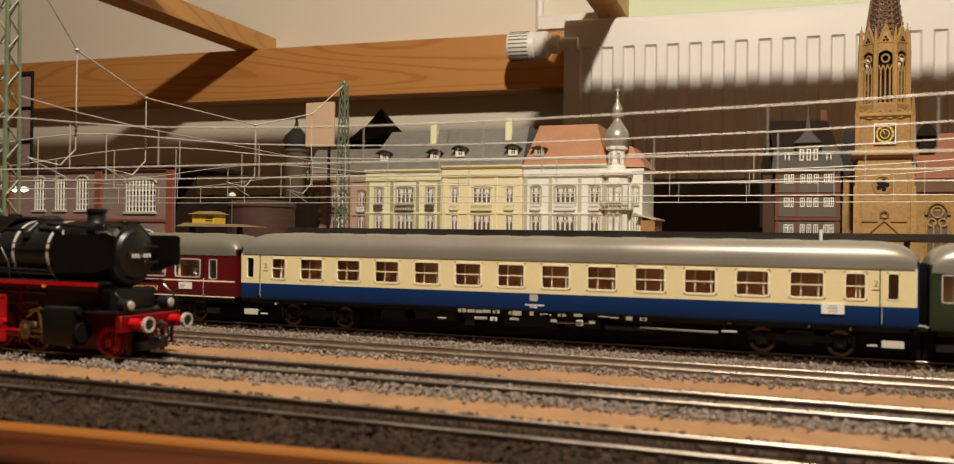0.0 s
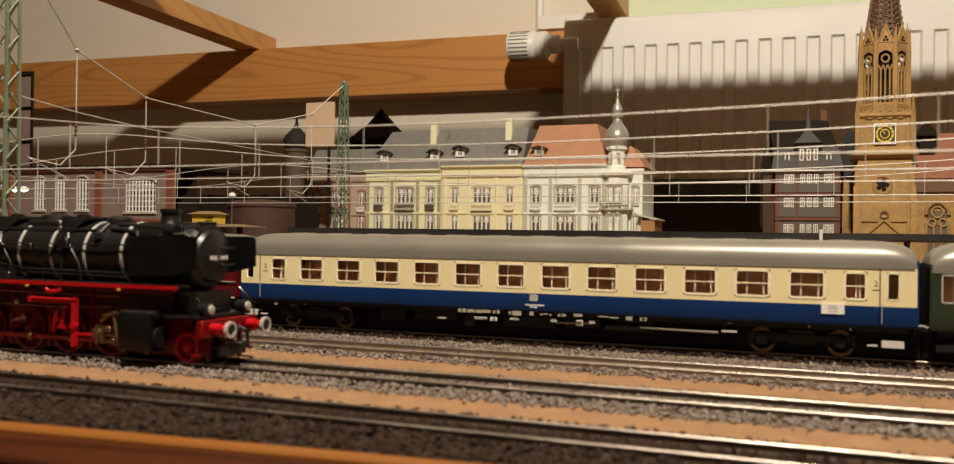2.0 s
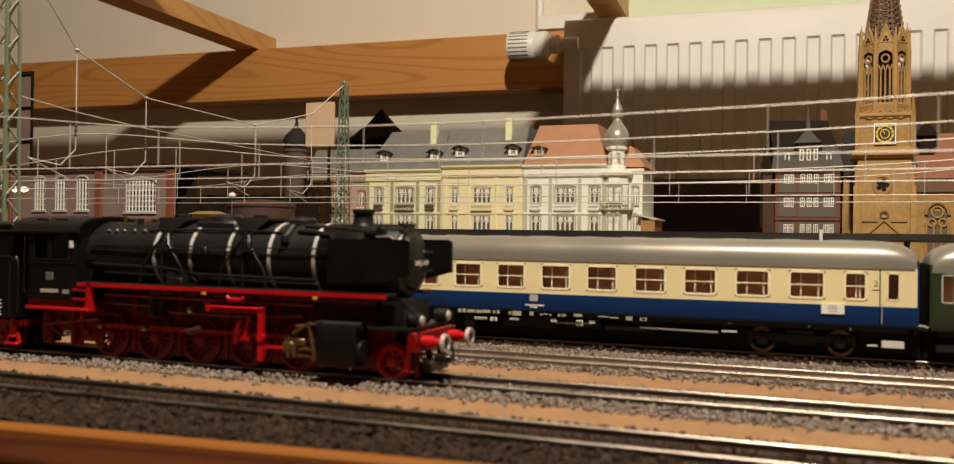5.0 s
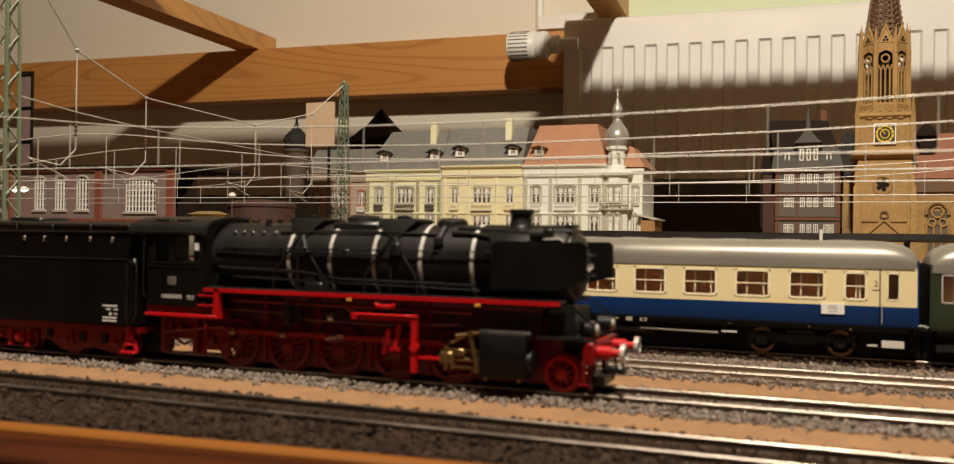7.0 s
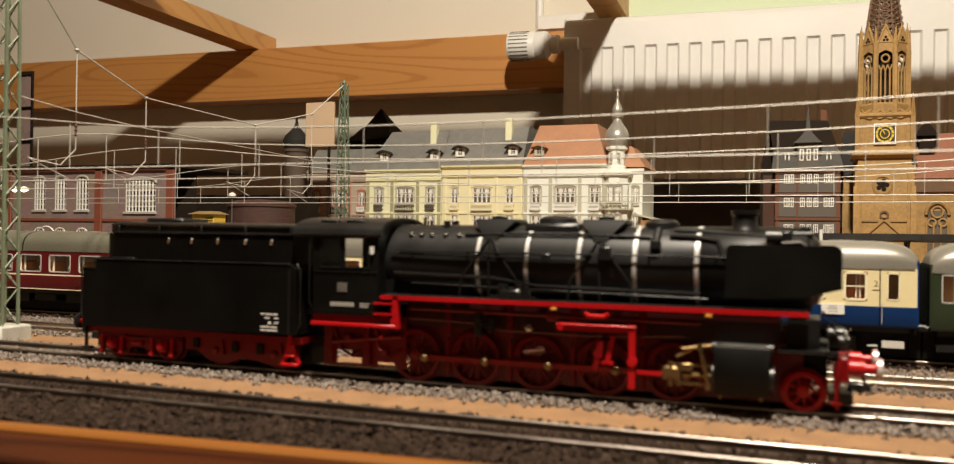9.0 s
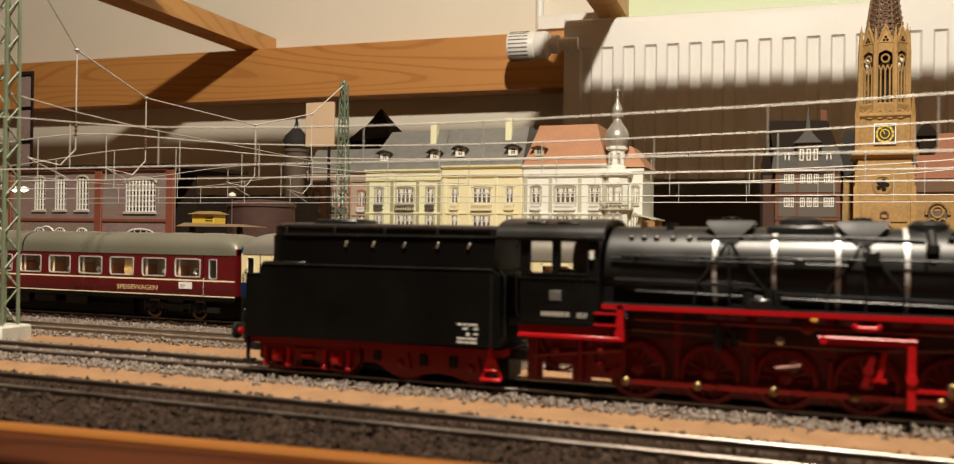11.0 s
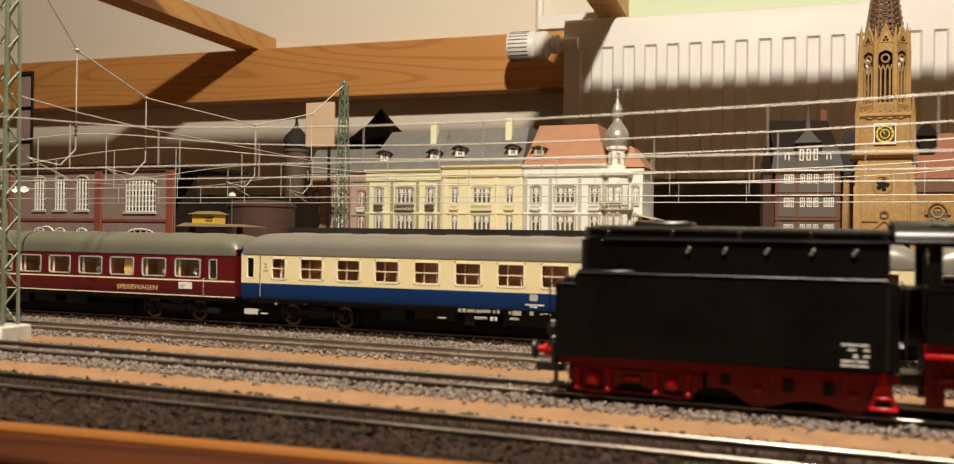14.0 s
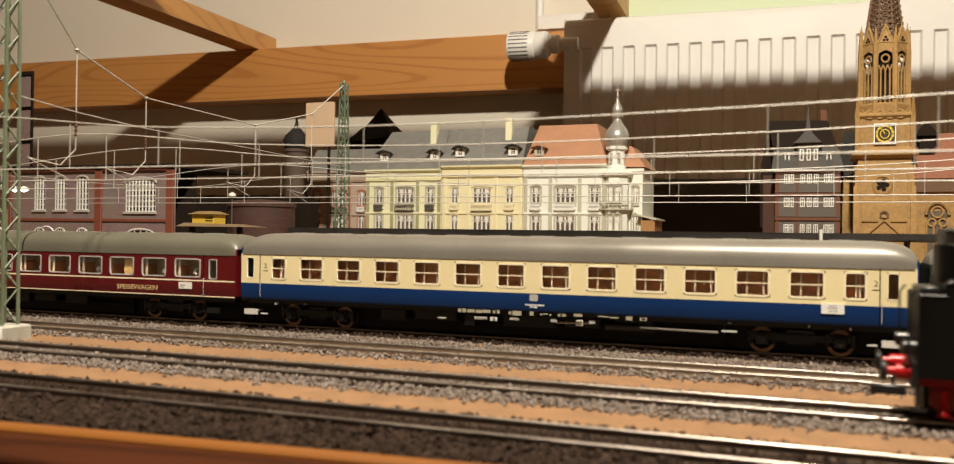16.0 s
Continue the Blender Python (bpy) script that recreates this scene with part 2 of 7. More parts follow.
def thing(name, label, category, at=(0, 0, 0), rz=0.0, group="", kind=""):
    ob = new(name)
    ob.empty_display_size = 0.01
    ob.matrix_basis = pose(at[0] * MM, at[1] * MM, at[2] * MM, 0, 0, rz)
    return tagged(ob, label, category, group, kind)


def solid(name, m, material, label, category, at=(0, 0, 0), rz=0.0, group="", kind="", smooth=40):
    ob = new(name, finish(name, m, material, smooth))
    ob.matrix_basis = pose(at[0] * MM, at[1] * MM, at[2] * MM, 0, 0, rz)
    return tagged(ob, label, category, group, kind)


def writing(name, text, size, material, parent, at, label="", align="CENTER", tilt=90):
    """Raised lettering that faces the camera side, as a mesh."""
    cu = bpy.data.curves.new(name, "FONT")
    cu.body, cu.size, cu.align_x, cu.align_y, cu.extrude = text, size * MM, align, "CENTER", 0.00004
    tmp = new(name, cu)
    me = bpy.data.meshes.new_from_object(tmp)
    bpy.data.objects.remove(tmp)
    me.materials.clear()
    me.materials.append(material)
    ob = new(name, me)
    ob.parent = parent
    ob.matrix_basis = pose(at[0] * MM, at[1] * MM, at[2] * MM, tilt)
    return tagged(ob, label)


def wall_with_holes(m, x0, x1, z0, z1, y0, y1, holes):
    """A wall in one piece from y0 to y1, cut by rectangular holes (xa, xb, za, zb)."""
    xs = sorted({x0, x1, *[min(max(q, x0), x1) for h in holes for q in h[:2]]})
    zs = sorted({z0, z1, *[min(max(q, z0), z1) for h in holes for q in h[2:]]})
    nx, nz = len(xs), len(zs)

    def full(i, j):
        if not (0 <= i < nx - 1 and 0 <= j < nz - 1):
            return False
        cx, cz = (xs[i] + xs[i + 1]) / 2, (zs[j] + zs[j + 1]) / 2
        return not any(h[0] < cx < h[1] and h[2] < cz < h[3] for h in holes)
    vs = [(x, y, z) for y in (y0, y1) for x in xs for z in zs]
    at = lambda s, i, j: s * nx * nz + i * nz + j
    fs = []
    for i in range(nx - 1):
        for j in range(nz - 1):
            if not full(i, j):
                continue
            fs.append((at(0, i, j), at(0, i + 1, j), at(0, i + 1, j + 1), at(0, i, j + 1)))
            fs.append((at(1, i, j), at(1, i, j + 1), at(1, i + 1, j + 1), at(1, i + 1, j)))
            for (di, dj, p, q) in ((-1, 0, (i, j), (i, j + 1)), (1, 0, (i + 1, j), (i + 1, j + 1)), (0, -1, (i, j), (i + 1, j)), (0, 1, (i, j + 1), (i + 1, j + 1))):
                if not full(i + di, j + dj):
                    fs.append((at(0, *p), at(0, *q), at(1, *q), at(1, *p)))
    return m.add(vs, fs)


def rim(x0, x1, z0, z1, y0, y1, w, r=0.0):
    """A rectangular frame, its outline rounded by r."""
    def loop(a, b, c, d, r):
        if r <= 0:
            return [(a, c), (b, c), (b, d), (a, d)]
        out = []
        for cx, cz, s in ((b - r, c + r, -90), (b - r, d - r, 0), (a + r, d - r, 90), (a + r, c + r, 180)):
            out += [(cx + r * math.cos(radians(s + q)), cz + r * math.sin(radians(s + q))) for q in (0, 45, 90)]
        return out
    o, i = loop(x0, x1, z0, z1, r), loop(x0 + w, x1 - w, z0 + w, z1 - w, max(r - w, 0.12) if r else 0)
    m = Mesh()
    n = len(o)
    vs = [(x, y, z) for y in (y0, y1) for lp in (o, i) for x, z in lp]
    fs = []
    for k in range(n):
        j = (k + 1) % n
        fs += [(k, j, n + j, n + k), (2 * n + k, 3 * n + k, 3 * n + j, 2 * n + j), (k, 2 * n + k, 2 * n + j, j), (n + k, n + j, 3 * n + j, 3 * n + k)]
    return m.add(vs, fs)


# ---- the layout board and its tracks ----
GROUND = -2.4
TRACKS = {"d": -181.8, "c": -123.0, "b": -61.5, "a": 0.0, "e": 113.0, "f": 200.0}


# ---- the room ----
WALL_TURN = 3.3          # the back wall is not quite parallel to the tracks
PIVOT = Vector((-260.0, 1250.0, 0.0))   # a point on the wall's face, mm


def on_wall(along, out, up):
    """A point given along the back wall (to the right of PIVOT), out of it and up, in mm."""
    a = radians(WALL_TURN)
    return (PIVOT.x + along * math.cos(a) + out * math.sin(a), PIVOT.y + along * math.sin(a) - out * math.cos(a), up)


def room():
    solid("wall_back", Mesh().box(-3200, 3600, 0, 120, -1000, 1500), WALL, "cream painted plaster back wall of the room", "wall", on_wall(0, 0, 0), WALL_TURN, kind="structure")
    # unseen walls added to close the room; dark brown to hold down bounce light
    solid("wall_left", Mesh().box(-120, 0, -5300, 300, -1000, 1500), DARKWALL, "unseen side wall, dark brown to cut bounce light", "wall", (-3000, 1250, 0), kind="structure")
    solid("wall_right", Mesh().box(0, 120, -5300, 500, -1000, 1500), DARKWALL, "unseen side wall, dark brown to cut bounce light", "wall", (3000, 1250, 0), kind="structure")
    solid("wall_front", Mesh().box(-3100, 3100, -120, 0, -1000, 1500), DARKWALL, "unseen wall opposite, dark brown to cut bounce light", "wall", (0, -4000, 0), kind="structure")
    solid("ceiling", Mesh().box(-3100, 3100, -4100, 1700, 1450, 1500), CEIL, "white painted ceiling", "ceiling", kind="structure")
    solid("floor", Mesh().box(-3100, 3100, -4100, 1700, -1000, -960), FLOORM, "brown wooden room floor", "floor", kind="structure")


def beams():
    front = 72  # how far the long beam stands out of the wall
    solid("wooden_beam", Mesh().box(-1500, 108, 0, 62, 0, 104, 1.5), PINE, "long planed pine beam fixed along the wall", "beam", on_wall(0, front, 320), WALL_TURN)
    for along, w, up, tall in ((-588, 54, 417, 36), (166, 50, 440, 62)):
        b = Mesh().box(-w / 2, w / 2, -730, 69, 0, tall, 1.5)
        solid("wooden_cross_beam", b, PINE_CROSS, "pine cross beam resting on the long wall beam", "beam", on_wall(along, front, up + 7.2), WALL_TURN, group="cross beams of the frame")
    # the shelf lying on the cross beams above; its shade falls on the radiator
    solid("shelf_board", Mesh().box(-1500, 1500, -150, 150, 0, 19, 1), PINE, "pine shelf board lying across the cross beams", "shelf", on_wall(0, 730, 508.4), WALL_TURN)


def radiator():
    w, h, pitch, n = 1000, 309, 37.35, 26
    t = thing("radiator", "white enamelled steel panel radiator with vertical ribs", "radiator", on_wall(93, 128, 122), WALL_TURN)
    # ribbed front sheet: flat top, then upright flutes
    m = Mesh()
    prof = []
    for k in range(n):
        x = 38.2 + k * pitch
        prof += [(x - 11.5, 0), (x - 10, 1.5), (x - 8.5, 6.4), (x - 7, 7.5), (x + 7, 7.5), (x + 8.5, 6.4), (x + 10, 1.5), (x + 11.5, 0)]
    prof = [(0, 0)] + prof + [(38.2 + n * pitch, 0)]
    ring = lambda z, s: [(x, d * s, z) for x, d in prof]
    m.loft([ring(25, 0), ring(45, 1), ring(h - 62, 1), ring(h - 56, 0.86), ring(h - 53, 0), ring(h - 12, 0), [(x, 4, h - 4) for x, d in prof], [(x, 12, h) for x, d in prof]], closed=False, caps=False)
    part("front_panel", m, RADI, t, smooth=18)
    part("side_panel", Mesh().box(-1.5, 0, 2, 100, 20, h), RADI, t)
    part("top_grille", Mesh().box(0, 1040, 12, 100, h - 3, h), RADI, t)
    part("back_panel", Mesh().box(0, 1040, 70, 80, 20, h - 6), RADI, t)
    # added near-black board stands in for the shade below the radiator
    solid("back_board", Mesh().box(-760, 1500, 0, 8, 0, 122, 0.6), mat("shade_dark", (0.03, 0.022, 0.018), 0.8, vary=0.3), "long added board, near-black in place of shade under the radiator", "board", on_wall(0, 150, GROUND), WALL_TURN)
    # thermostatic valve beside it
    v = thing("radiator_thermostat", "white ribbed plastic thermostat head on the radiator valve", "thermostat", on_wall(74, 150, 382), WALL_TURN)
    m = Mesh().turned([(18, -78), (23, -76), (25, -70), (25, -30), (24, -28), (23, -27), (24, -25), (24, -8), (20, -4), (15, 0)], axis="x", n=40)
    part("knob", m, KNOB, v)
    for k in range(22):
        a = 2 * math.pi * k / 22
        c, s = math.cos(a), math.sin(a)
        g = Mesh().cyl((-72, 24.6 * c, 24.6 * s), (-38, 24.6 * c, 24.6 * s), 1.1, n=6)
        part("grip_slot", g, DARKGAP, v)
    part("collar", Mesh().turned([(15, 0), (16, 2), (16, 14), (12, 16)], axis="x", n=24), KNOB, v)
    part("valve_body", Mesh().cyl((16, 0, 0), (48, 0, 0), 11, n=16).cyl((30, 0, 0), (30, 40, 0), 9, n=12), KNOB, v)
    # pipe behind the valve and the window reveal edge above
    solid("window_board", Mesh().box(0, 150, -20, 0, 0, 26, 2), KNOB, "white painted corner of a boxed heating pipe", "pipe box", on_wall(20, 20, 437), WALL_TURN)
    solid("window_panel", Mesh().box(150, 1500, -30, -1, 440, 1100, 2), PALEGREEN, "pale green painted panel on the wall above the radiator", "wall panel", on_wall(0, 0, 0), WALL_TURN)
    solid("heating_pipe", Mesh().cyl((0, 0, 0), (0, 0, 900), 8, n=16), KNOB, "white painted heating pipe rising up the wall", "pipe", on_wall(18, 12, 440), WALL_TURN)


EDGE_TURN = 5.2         # the front edge of the board runs slightly askew
EDGE = (144.0, -212.8)


def board():
    a = math.tan(radians(EDGE_TURN))
    y = lambda x: EDGE[1] + (x - EDGE[0]) * a
    m = Mesh().loft([[(-1500, y(-1500), z), (1300, y(1300), z), (1300, 1110, z), (-1500, 1110, z)] for z in (GROUND - 14, GROUND)])
    solid("ground", m, CORK, "tan cork covered baseboard of the model railway", "baseboard", kind="structure")
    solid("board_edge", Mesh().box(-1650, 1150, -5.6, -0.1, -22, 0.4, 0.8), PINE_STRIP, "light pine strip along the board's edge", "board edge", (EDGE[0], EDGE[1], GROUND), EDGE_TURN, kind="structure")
    solid("board_fascia", Mesh().box(-1650, 1150, -26, -5.7, -90, -0.6, 0.8), PINE_EDGE, "dark brown wooden fascia of the layout board", "fascia", (EDGE[0], EDGE[1], GROUND), EDGE_TURN, kind="structure")
    for x in (-1200, 0, 1100):
        solid("table_leg", Mesh().box(-35, 35, -35, 35, -960, GROUND - 14.5, 2), PINE_CROSS, "square pine leg under the layout board", "table leg", (x, 500, 0))


def track(key, x0, x1):
    y = TRACKS[key]
    t = thing("railway_track", "model railway track with steel rails on dark sleepers", "track", (0, y, 0), group="parallel tracks", kind="structure")
    web = [(-1.3, -2.5), (1.3, -2.5), (1.3, -2.2), (0.35, -1.8), (0.45, -0.62), (-0.45, -0.62), (-0.35, -1.8), (-1.3, -2.2)]
    head = [(-0.5, -0.6), (0.5, -0.6), (0.5, -0.1), (0.4, 0), (-0.4, 0), (-0.5, -0.1)]
    for s in (-8.25, 8.25):
        r = part("rail", Mesh().prism_x([(a + s, b) for a, b in head], x0, x1), RAIL, t, "polished steel rail")
        part("rail_web", Mesh().prism_x([(a + s, b) for a, b in web], x0, x1), RAIL_BR if key == "b" else RAIL_SIDE, r)
    share = finish("sleeper", Mesh().box(-1.5, 1.5, -14.5, 14.5, -4.6, -2.0, 0.25), SLEEPER)
    rest = Mesh()
    near = key in "dcba"
    n = int((x1 - x0) / 7.0)
    for i in range(n):
        x = x0 + 3.5 + i * 7.0
        if near and -150 < x < 420:
            part("sleeper", share, SLEEPER, t, at=(x, 0, 0))
        else:
            rest.box(x - 1.5, x + 1.5, -14.5, 14.5, -4.6, -2.0)
    part("far_sleepers", rest, SLEEPER, t, kind="stuff")
    return t


def ballast(key, x0, x1, count, seed, lo=-18, hi=18, stone=None, to_edge=False):
    """Loose stones between and beside the sleepers, thinning out at the edges."""
    rnd = random.Random(seed)
    y = TRACKS[key]
    m = Mesh()
    edge = lambda x: EDGE[1] + (x - EDGE[0]) * math.tan(radians(EDGE_TURN)) - y + 0.3
    if to_edge:
        m.loft([[(x0, edge(x0), z), (x1, edge(x1), z), (x1, hi - 4, z), (x0, hi - 4, z)] for z in (GROUND - 0.2, GROUND + 0.12)])
    else:
        m.prism_x([(lo + 3, GROUND - 0.2), (lo + 5, GROUND + 0.12), (hi - 5, GROUND + 0.12), (hi - 3, GROUND - 0.2)], x0, x1)
    base = [(1, 0, 0), (-0.9, 0.1, 0.1), (0.1, 0.9, -0.1), (-0.1, -1, 0.1), (0, 0.1, 0.9), (0.1, -0.1, -0.8)]
    tri = [(0, 2, 4), (2, 1, 4), (1, 3, 4), (3, 0, 4), (2, 0, 5), (1, 2, 5), (3, 1, 5), (0, 3, 5)]
    for i in range(count):
        x = x0 + (x1 - x0) * rnd.random()
        d = rnd.uniform(lo, hi) + rnd.gauss(0, 1.3)
        if rnd.random() < 0.006 and not to_edge:
            d = rnd.choice((lo - rnd.random() * 6, hi + rnd.random() * 6))
        if abs(abs(d) - 8.25) < 1.9 or (to_edge and d < edge(x) + 0.6):
            continue
        inside = abs(d) < 7
        z = GROUND + (rnd.uniform(0.1, 0.5) if inside else rnd.uniform(0.1, 1.1) if abs(d) < 15.5 else rnd.uniform(-0.1, 0.6))
        s = rnd.uniform(0.45, 1.25) * (0.8 if inside else 1) * (1.3 if to_edge else 1)
        q = Euler((rnd.random() * 6, rnd.random() * 6, rnd.random() * 6)).to_matrix()
        m.add([Vector((x, d, z + 0.1)) + q @ Vector((p[0] * s * rnd.uniform(0.7, 1.2), p[1] * s, p[2] * s * 0.8)) for p in base], tri)
    return solid("ballast", m, stone or STONES, "grey stone ballast heaped along the track", "ballast", (0, y, 0), kind="stuff", smooth=0)


board()
room()
beams()
radiator()
for k in TRACKS:
    track(k, -900, 800)


# ---- coaches ----
def roof_rings(length, z_edge, z_top, half, tuck):
    """Cross-sections of a coach roof whose ends are drawn down in a curve."""
    rings = []
    xs = [0, 0.8, 2.5, 5, 8, 12, 17]
    drop = [0.42, 0.58, 0.74, 0.86, 0.94, 0.985, 1.0]
    st = [(x, d) for x, d in zip(xs, drop)] + [(length - x, d) for x, d in reversed(list(zip(xs, drop)))]
    for x, d in st:
        ring = []
        for k in range(19):
            a = math.pi * k / 18
            y = -half * math.copysign(abs(math.cos(a)) ** 0.62, math.cos(a)) * (0.9 + 0.1 * d)
            z = z_edge + (z_top - z_edge) * (math.sin(a) ** 0.72) * d
            ring.append((x, y, z))
        rings.append(ring)
    return rings


def wheelset(parent, x, r, material, rim_mat, y=9.2, name="wheel"):
    w = Mesh().turned([(1.2, -y + 0.2), (r - 1.1, -y + 0.2), (r - 0.9, -y - 0.3), (r, -y - 0.3), (r, -y + 1.6), (r + 0.7, -y + 2.0), (r + 0.7, -y + 2.6), (r - 0.6, -y + 2.6)], axis="y", n=24)
    part(name, w, material, parent, at=(x, 0, r))
    w2 = Mesh().turned([(r - 0.6, y - 2.6), (r + 0.7, y - 2.6), (r + 0.7, y - 2.0), (r, y - 1.6), (r, y + 0.3), (r - 0.9, y + 0.3), (r - 1.1, y - 0.2), (1.2, y - 0.2)], axis="y", n=24)
    part(name, w2, material, parent, at=(x, 0, r))
    for s in (-1, 1):
        part("wheel_rim", Mesh().turned([(r - 1.5, s * (y + 0.1)), (r - 1.4, s * (y + 0.55)), (r - 0.15, s * (y + 0.5)), (r, s * (y + 0.1))], axis="y", n=28), rim_mat, parent, at=(x, 0, r))


def coach(name, label, x0, length, upper, lower, roof, z, windows, doors, bar, frame_mat, inner, stripes=()):
    """A four-axle coach. z: bottom, colour line, roof edge, roof top. windows: (xa, xb, za, zb) on both sides."""
    zb, zm, zt, ztop = z
    t = thing(name, label, "railway coach", (x0, 0, 0), group="standing train")
    holes = windows + [d[1] for d in doors]
    half = 16.2
    for s in (-1, 1):
        ya, yb = (-half, -half + 0.8) if s < 0 else (half - 0.8, half)
        side = part("side_wall", wall_with_holes(Mesh(), 0.6, length - 0.6, zm, zt, ya, yb, holes), upper, t)
        lo = Mesh().prism_x([(ya, zb + 1.2), (ya + (0.5 if s < 0 else 0), zb), (yb - (0 if s < 0 else 0.5), zb), (yb, zb + 1.2), (yb, zm), (ya, zm)] if s < 0 else [(ya, zb + 1.2), (ya, zb), (yb - 0.5, zb), (yb, zb + 1.2), (yb, zm), (ya, zm)], 0.6, length - 0.6)
        part("lower_side", lo, lower, t)
        for (xa, xb, za, zc) in windows:
            yf = -half - 0.16 if s < 0 else half - 0.5
            w = part("window", rim(xa, xb, za, zc, yf, yf + 0.66, 0.85 if bar else 0.6, 1.5), frame_mat, t)
            part("pane", Mesh().box(xa + 0.3, xb - 0.3, yf + 0.4, yf + 0.55, za + 0.3, zc - 0.3), PANE, w).visible_shadow = False
            if bar:
                zz = za + (zc - za) * bar
                part("glazing_bar", Mesh().box(xa + 0.4, xb - 0.4, yf + 0.05, yf + 0.35, zz - 0.22, zz + 0.22), frame_mat, w)
        for edge, (xa, xb, za, zc) in doors:
            yf = -half - 0.12 if s < 0 else half - 0.5
            d = part("door_window", rim(xa, xb, za, zc, yf, yf + 0.62, 0.5, 1.0), frame_mat, t)
            part("pane", Mesh().box(xa + 0.3, xb - 0.3, yf + 0.4, yf + 0.55, za + 0.3, zc - 0.3), PANE, d).visible_shadow = False
            part("door_gap", Mesh().box(edge - 0.22, edge + 0.22, ya - 0.05 if s < 0 else yb - 0.3, ya + 0.3 if s < 0 else yb + 0.05, zb + 0.6, zt), BLACK_MATT, t)
            if s < 0:
                part("grab_rail", Mesh().path([(edge + 0.7, -half - 0.1, zb + 1.3), (edge + 0.7, -half - 0.8, zb + 1.5), (edge + 0.7, -half - 0.8, zb + 9.5), (edge + 0.7, -half - 0.1, zb + 9.7)], 0.16), SILVER, t, "thin bright grab rail")
    for (za, zc) in stripes:
        part("trim_line", Mesh().box(0.6, length - 0.6, -half - 0.06, -half + 0.1, za, zc), CREAM_L, t, "thin cream trim line")
    # ends, floor and gangways
    for xa, xb in ((0, 0.8), (length - 0.8, length)):
        e = Mesh().box(xa, xb, -half + 0.8, half - 0.8, zb + 1, zt + 3)
        part("end_wall", e, upper if upper is lower else lower, t)
    part("floor_pan", Mesh().box(1, length - 1, -half + 0.9, half - 0.9, zb + 0.6, zb + 2), BLACK_MATT, t)
    for xa, xb in ((-2.4, 0), (length, length + 2.4)):
        g = Mesh()
        for k in range(3):
            xk = xa + (xb - xa) * k / 3
            g.box(xk, xk + 0.5, -6.5, 6.5, zb + 2, zt + 2, 0.3)
            g.box(xk, xk + 0.9, -5.9, 5.9, zb + 2.6, zt + 1.4)
        part("gangway_bellows", g, BLACK_MATT, t, "black folded rubber gangway")
    part("roof", Mesh().loft(roof_rings(length, zt, ztop, half, 0.9), closed=True, caps=True), roof, t)
    rb = Mesh()
    for k in range(13):
        x = 26 + k * (length - 52) / 12
        rb.box(x - 5, x + 5, -3.2, 3.2, ztop - 1.0, ztop + 0.22, 0.4)
    part("roof_vents", rb, mat("vent_grey", (0.17, 0.16, 0.14), 0.7), t)
    part("gutter", Mesh().box(1.5, length - 1.5, -half - 0.22, -half + 0.3, zt - 0.28, zt + 0.18), roof, t)
    # inside: corridor wall, compartment partitions and seats
    part("corridor_wall", Mesh().box(2, length - 2, inner[3], inner[3] + 0.6, zb + 2, zt), inner[0], t)
    ws = [w for w in windows]
    for (a, b, c, d) in ws:
        part("partition", Mesh().box(b + 2.6, b + 3.4, -half + 0.9, inner[3], zb + 2, zt), inner[0], t)
        for xx, sx in ((a - 3.0, 1), (b + 2.4, -1)):
            s_ = Mesh().box(min(xx, xx + sx * 6), max(xx, xx + sx * 6), -half + 1.2, inner[3] - 0.2, zb + 2, zb + 7.5, 0.5)
            s_.box(min(xx, xx + sx * 1.8), max(xx, xx + sx * 1.8), -half + 1.2, inner[3] - 0.2, zb + 7.5, zb + 15.5, 0.4)
            part("seat", s_, inner[1], t)
        if inner[2]:
            for xx in (a + 4.2, b - 2.8):
                part("inner_post", Mesh().box(xx, xx + 0.55, -half + 2.2, -half + 2.7, c, d), INNER_L, t)
    # underframe
    part("sole_bar", Mesh().box(3, length - 3, -12.5, 12.5, zb - 2.2, zb + 0.6), BLACK, t)
    u = 76
    for k, (xa, xb, za, yy) in enumerate(((u, u + 13, 5.6, 13), (u + 17, u + 38, 6.6, 12), (u + 42, u + 47, 5, 13.5), (u + 60, u + 84, 5.5, 12.5), (u + 88, u + 104, 6.5, 13), (u + 110, u + 126, 5.6, 12.5))):
        if xb < length - 60:
            part("equipment_box", Mesh().box(xa, xb, -yy, -4, za, zb - 2, 0.5), BLACK, t)
    part("brake_gear", Mesh().box(70, length - 70, -9, 9, 1.6, zb).box(3, length - 3, -7, 7, 0.9, zb).cyl((72, -11, 6.5), (length - 72, -11, 6.5), 0.5), BLACK_MATT, t)
    for bx in (41.0, length - 41.0):
        b = Mesh()
        b.box(bx - 20, bx + 20, -11.6, -10.2, 5.2, 8.2, 0.3).box(bx - 20, bx + 20, 10.2, 11.6, 5.2, 8.2, 0.3).box(bx - 5, bx + 5, -11, 11, 4, 9.6)
        for wx in (-14.4, 14.4):
            b.box(bx + wx - 2.6, bx + wx + 2.6, -12.2, -10.5, 3.4, 7.6, 0.4)
            b.turned([(1.4, -12.9), (1.4, -12)], (bx + wx, 0, 5.3), "y", 10)
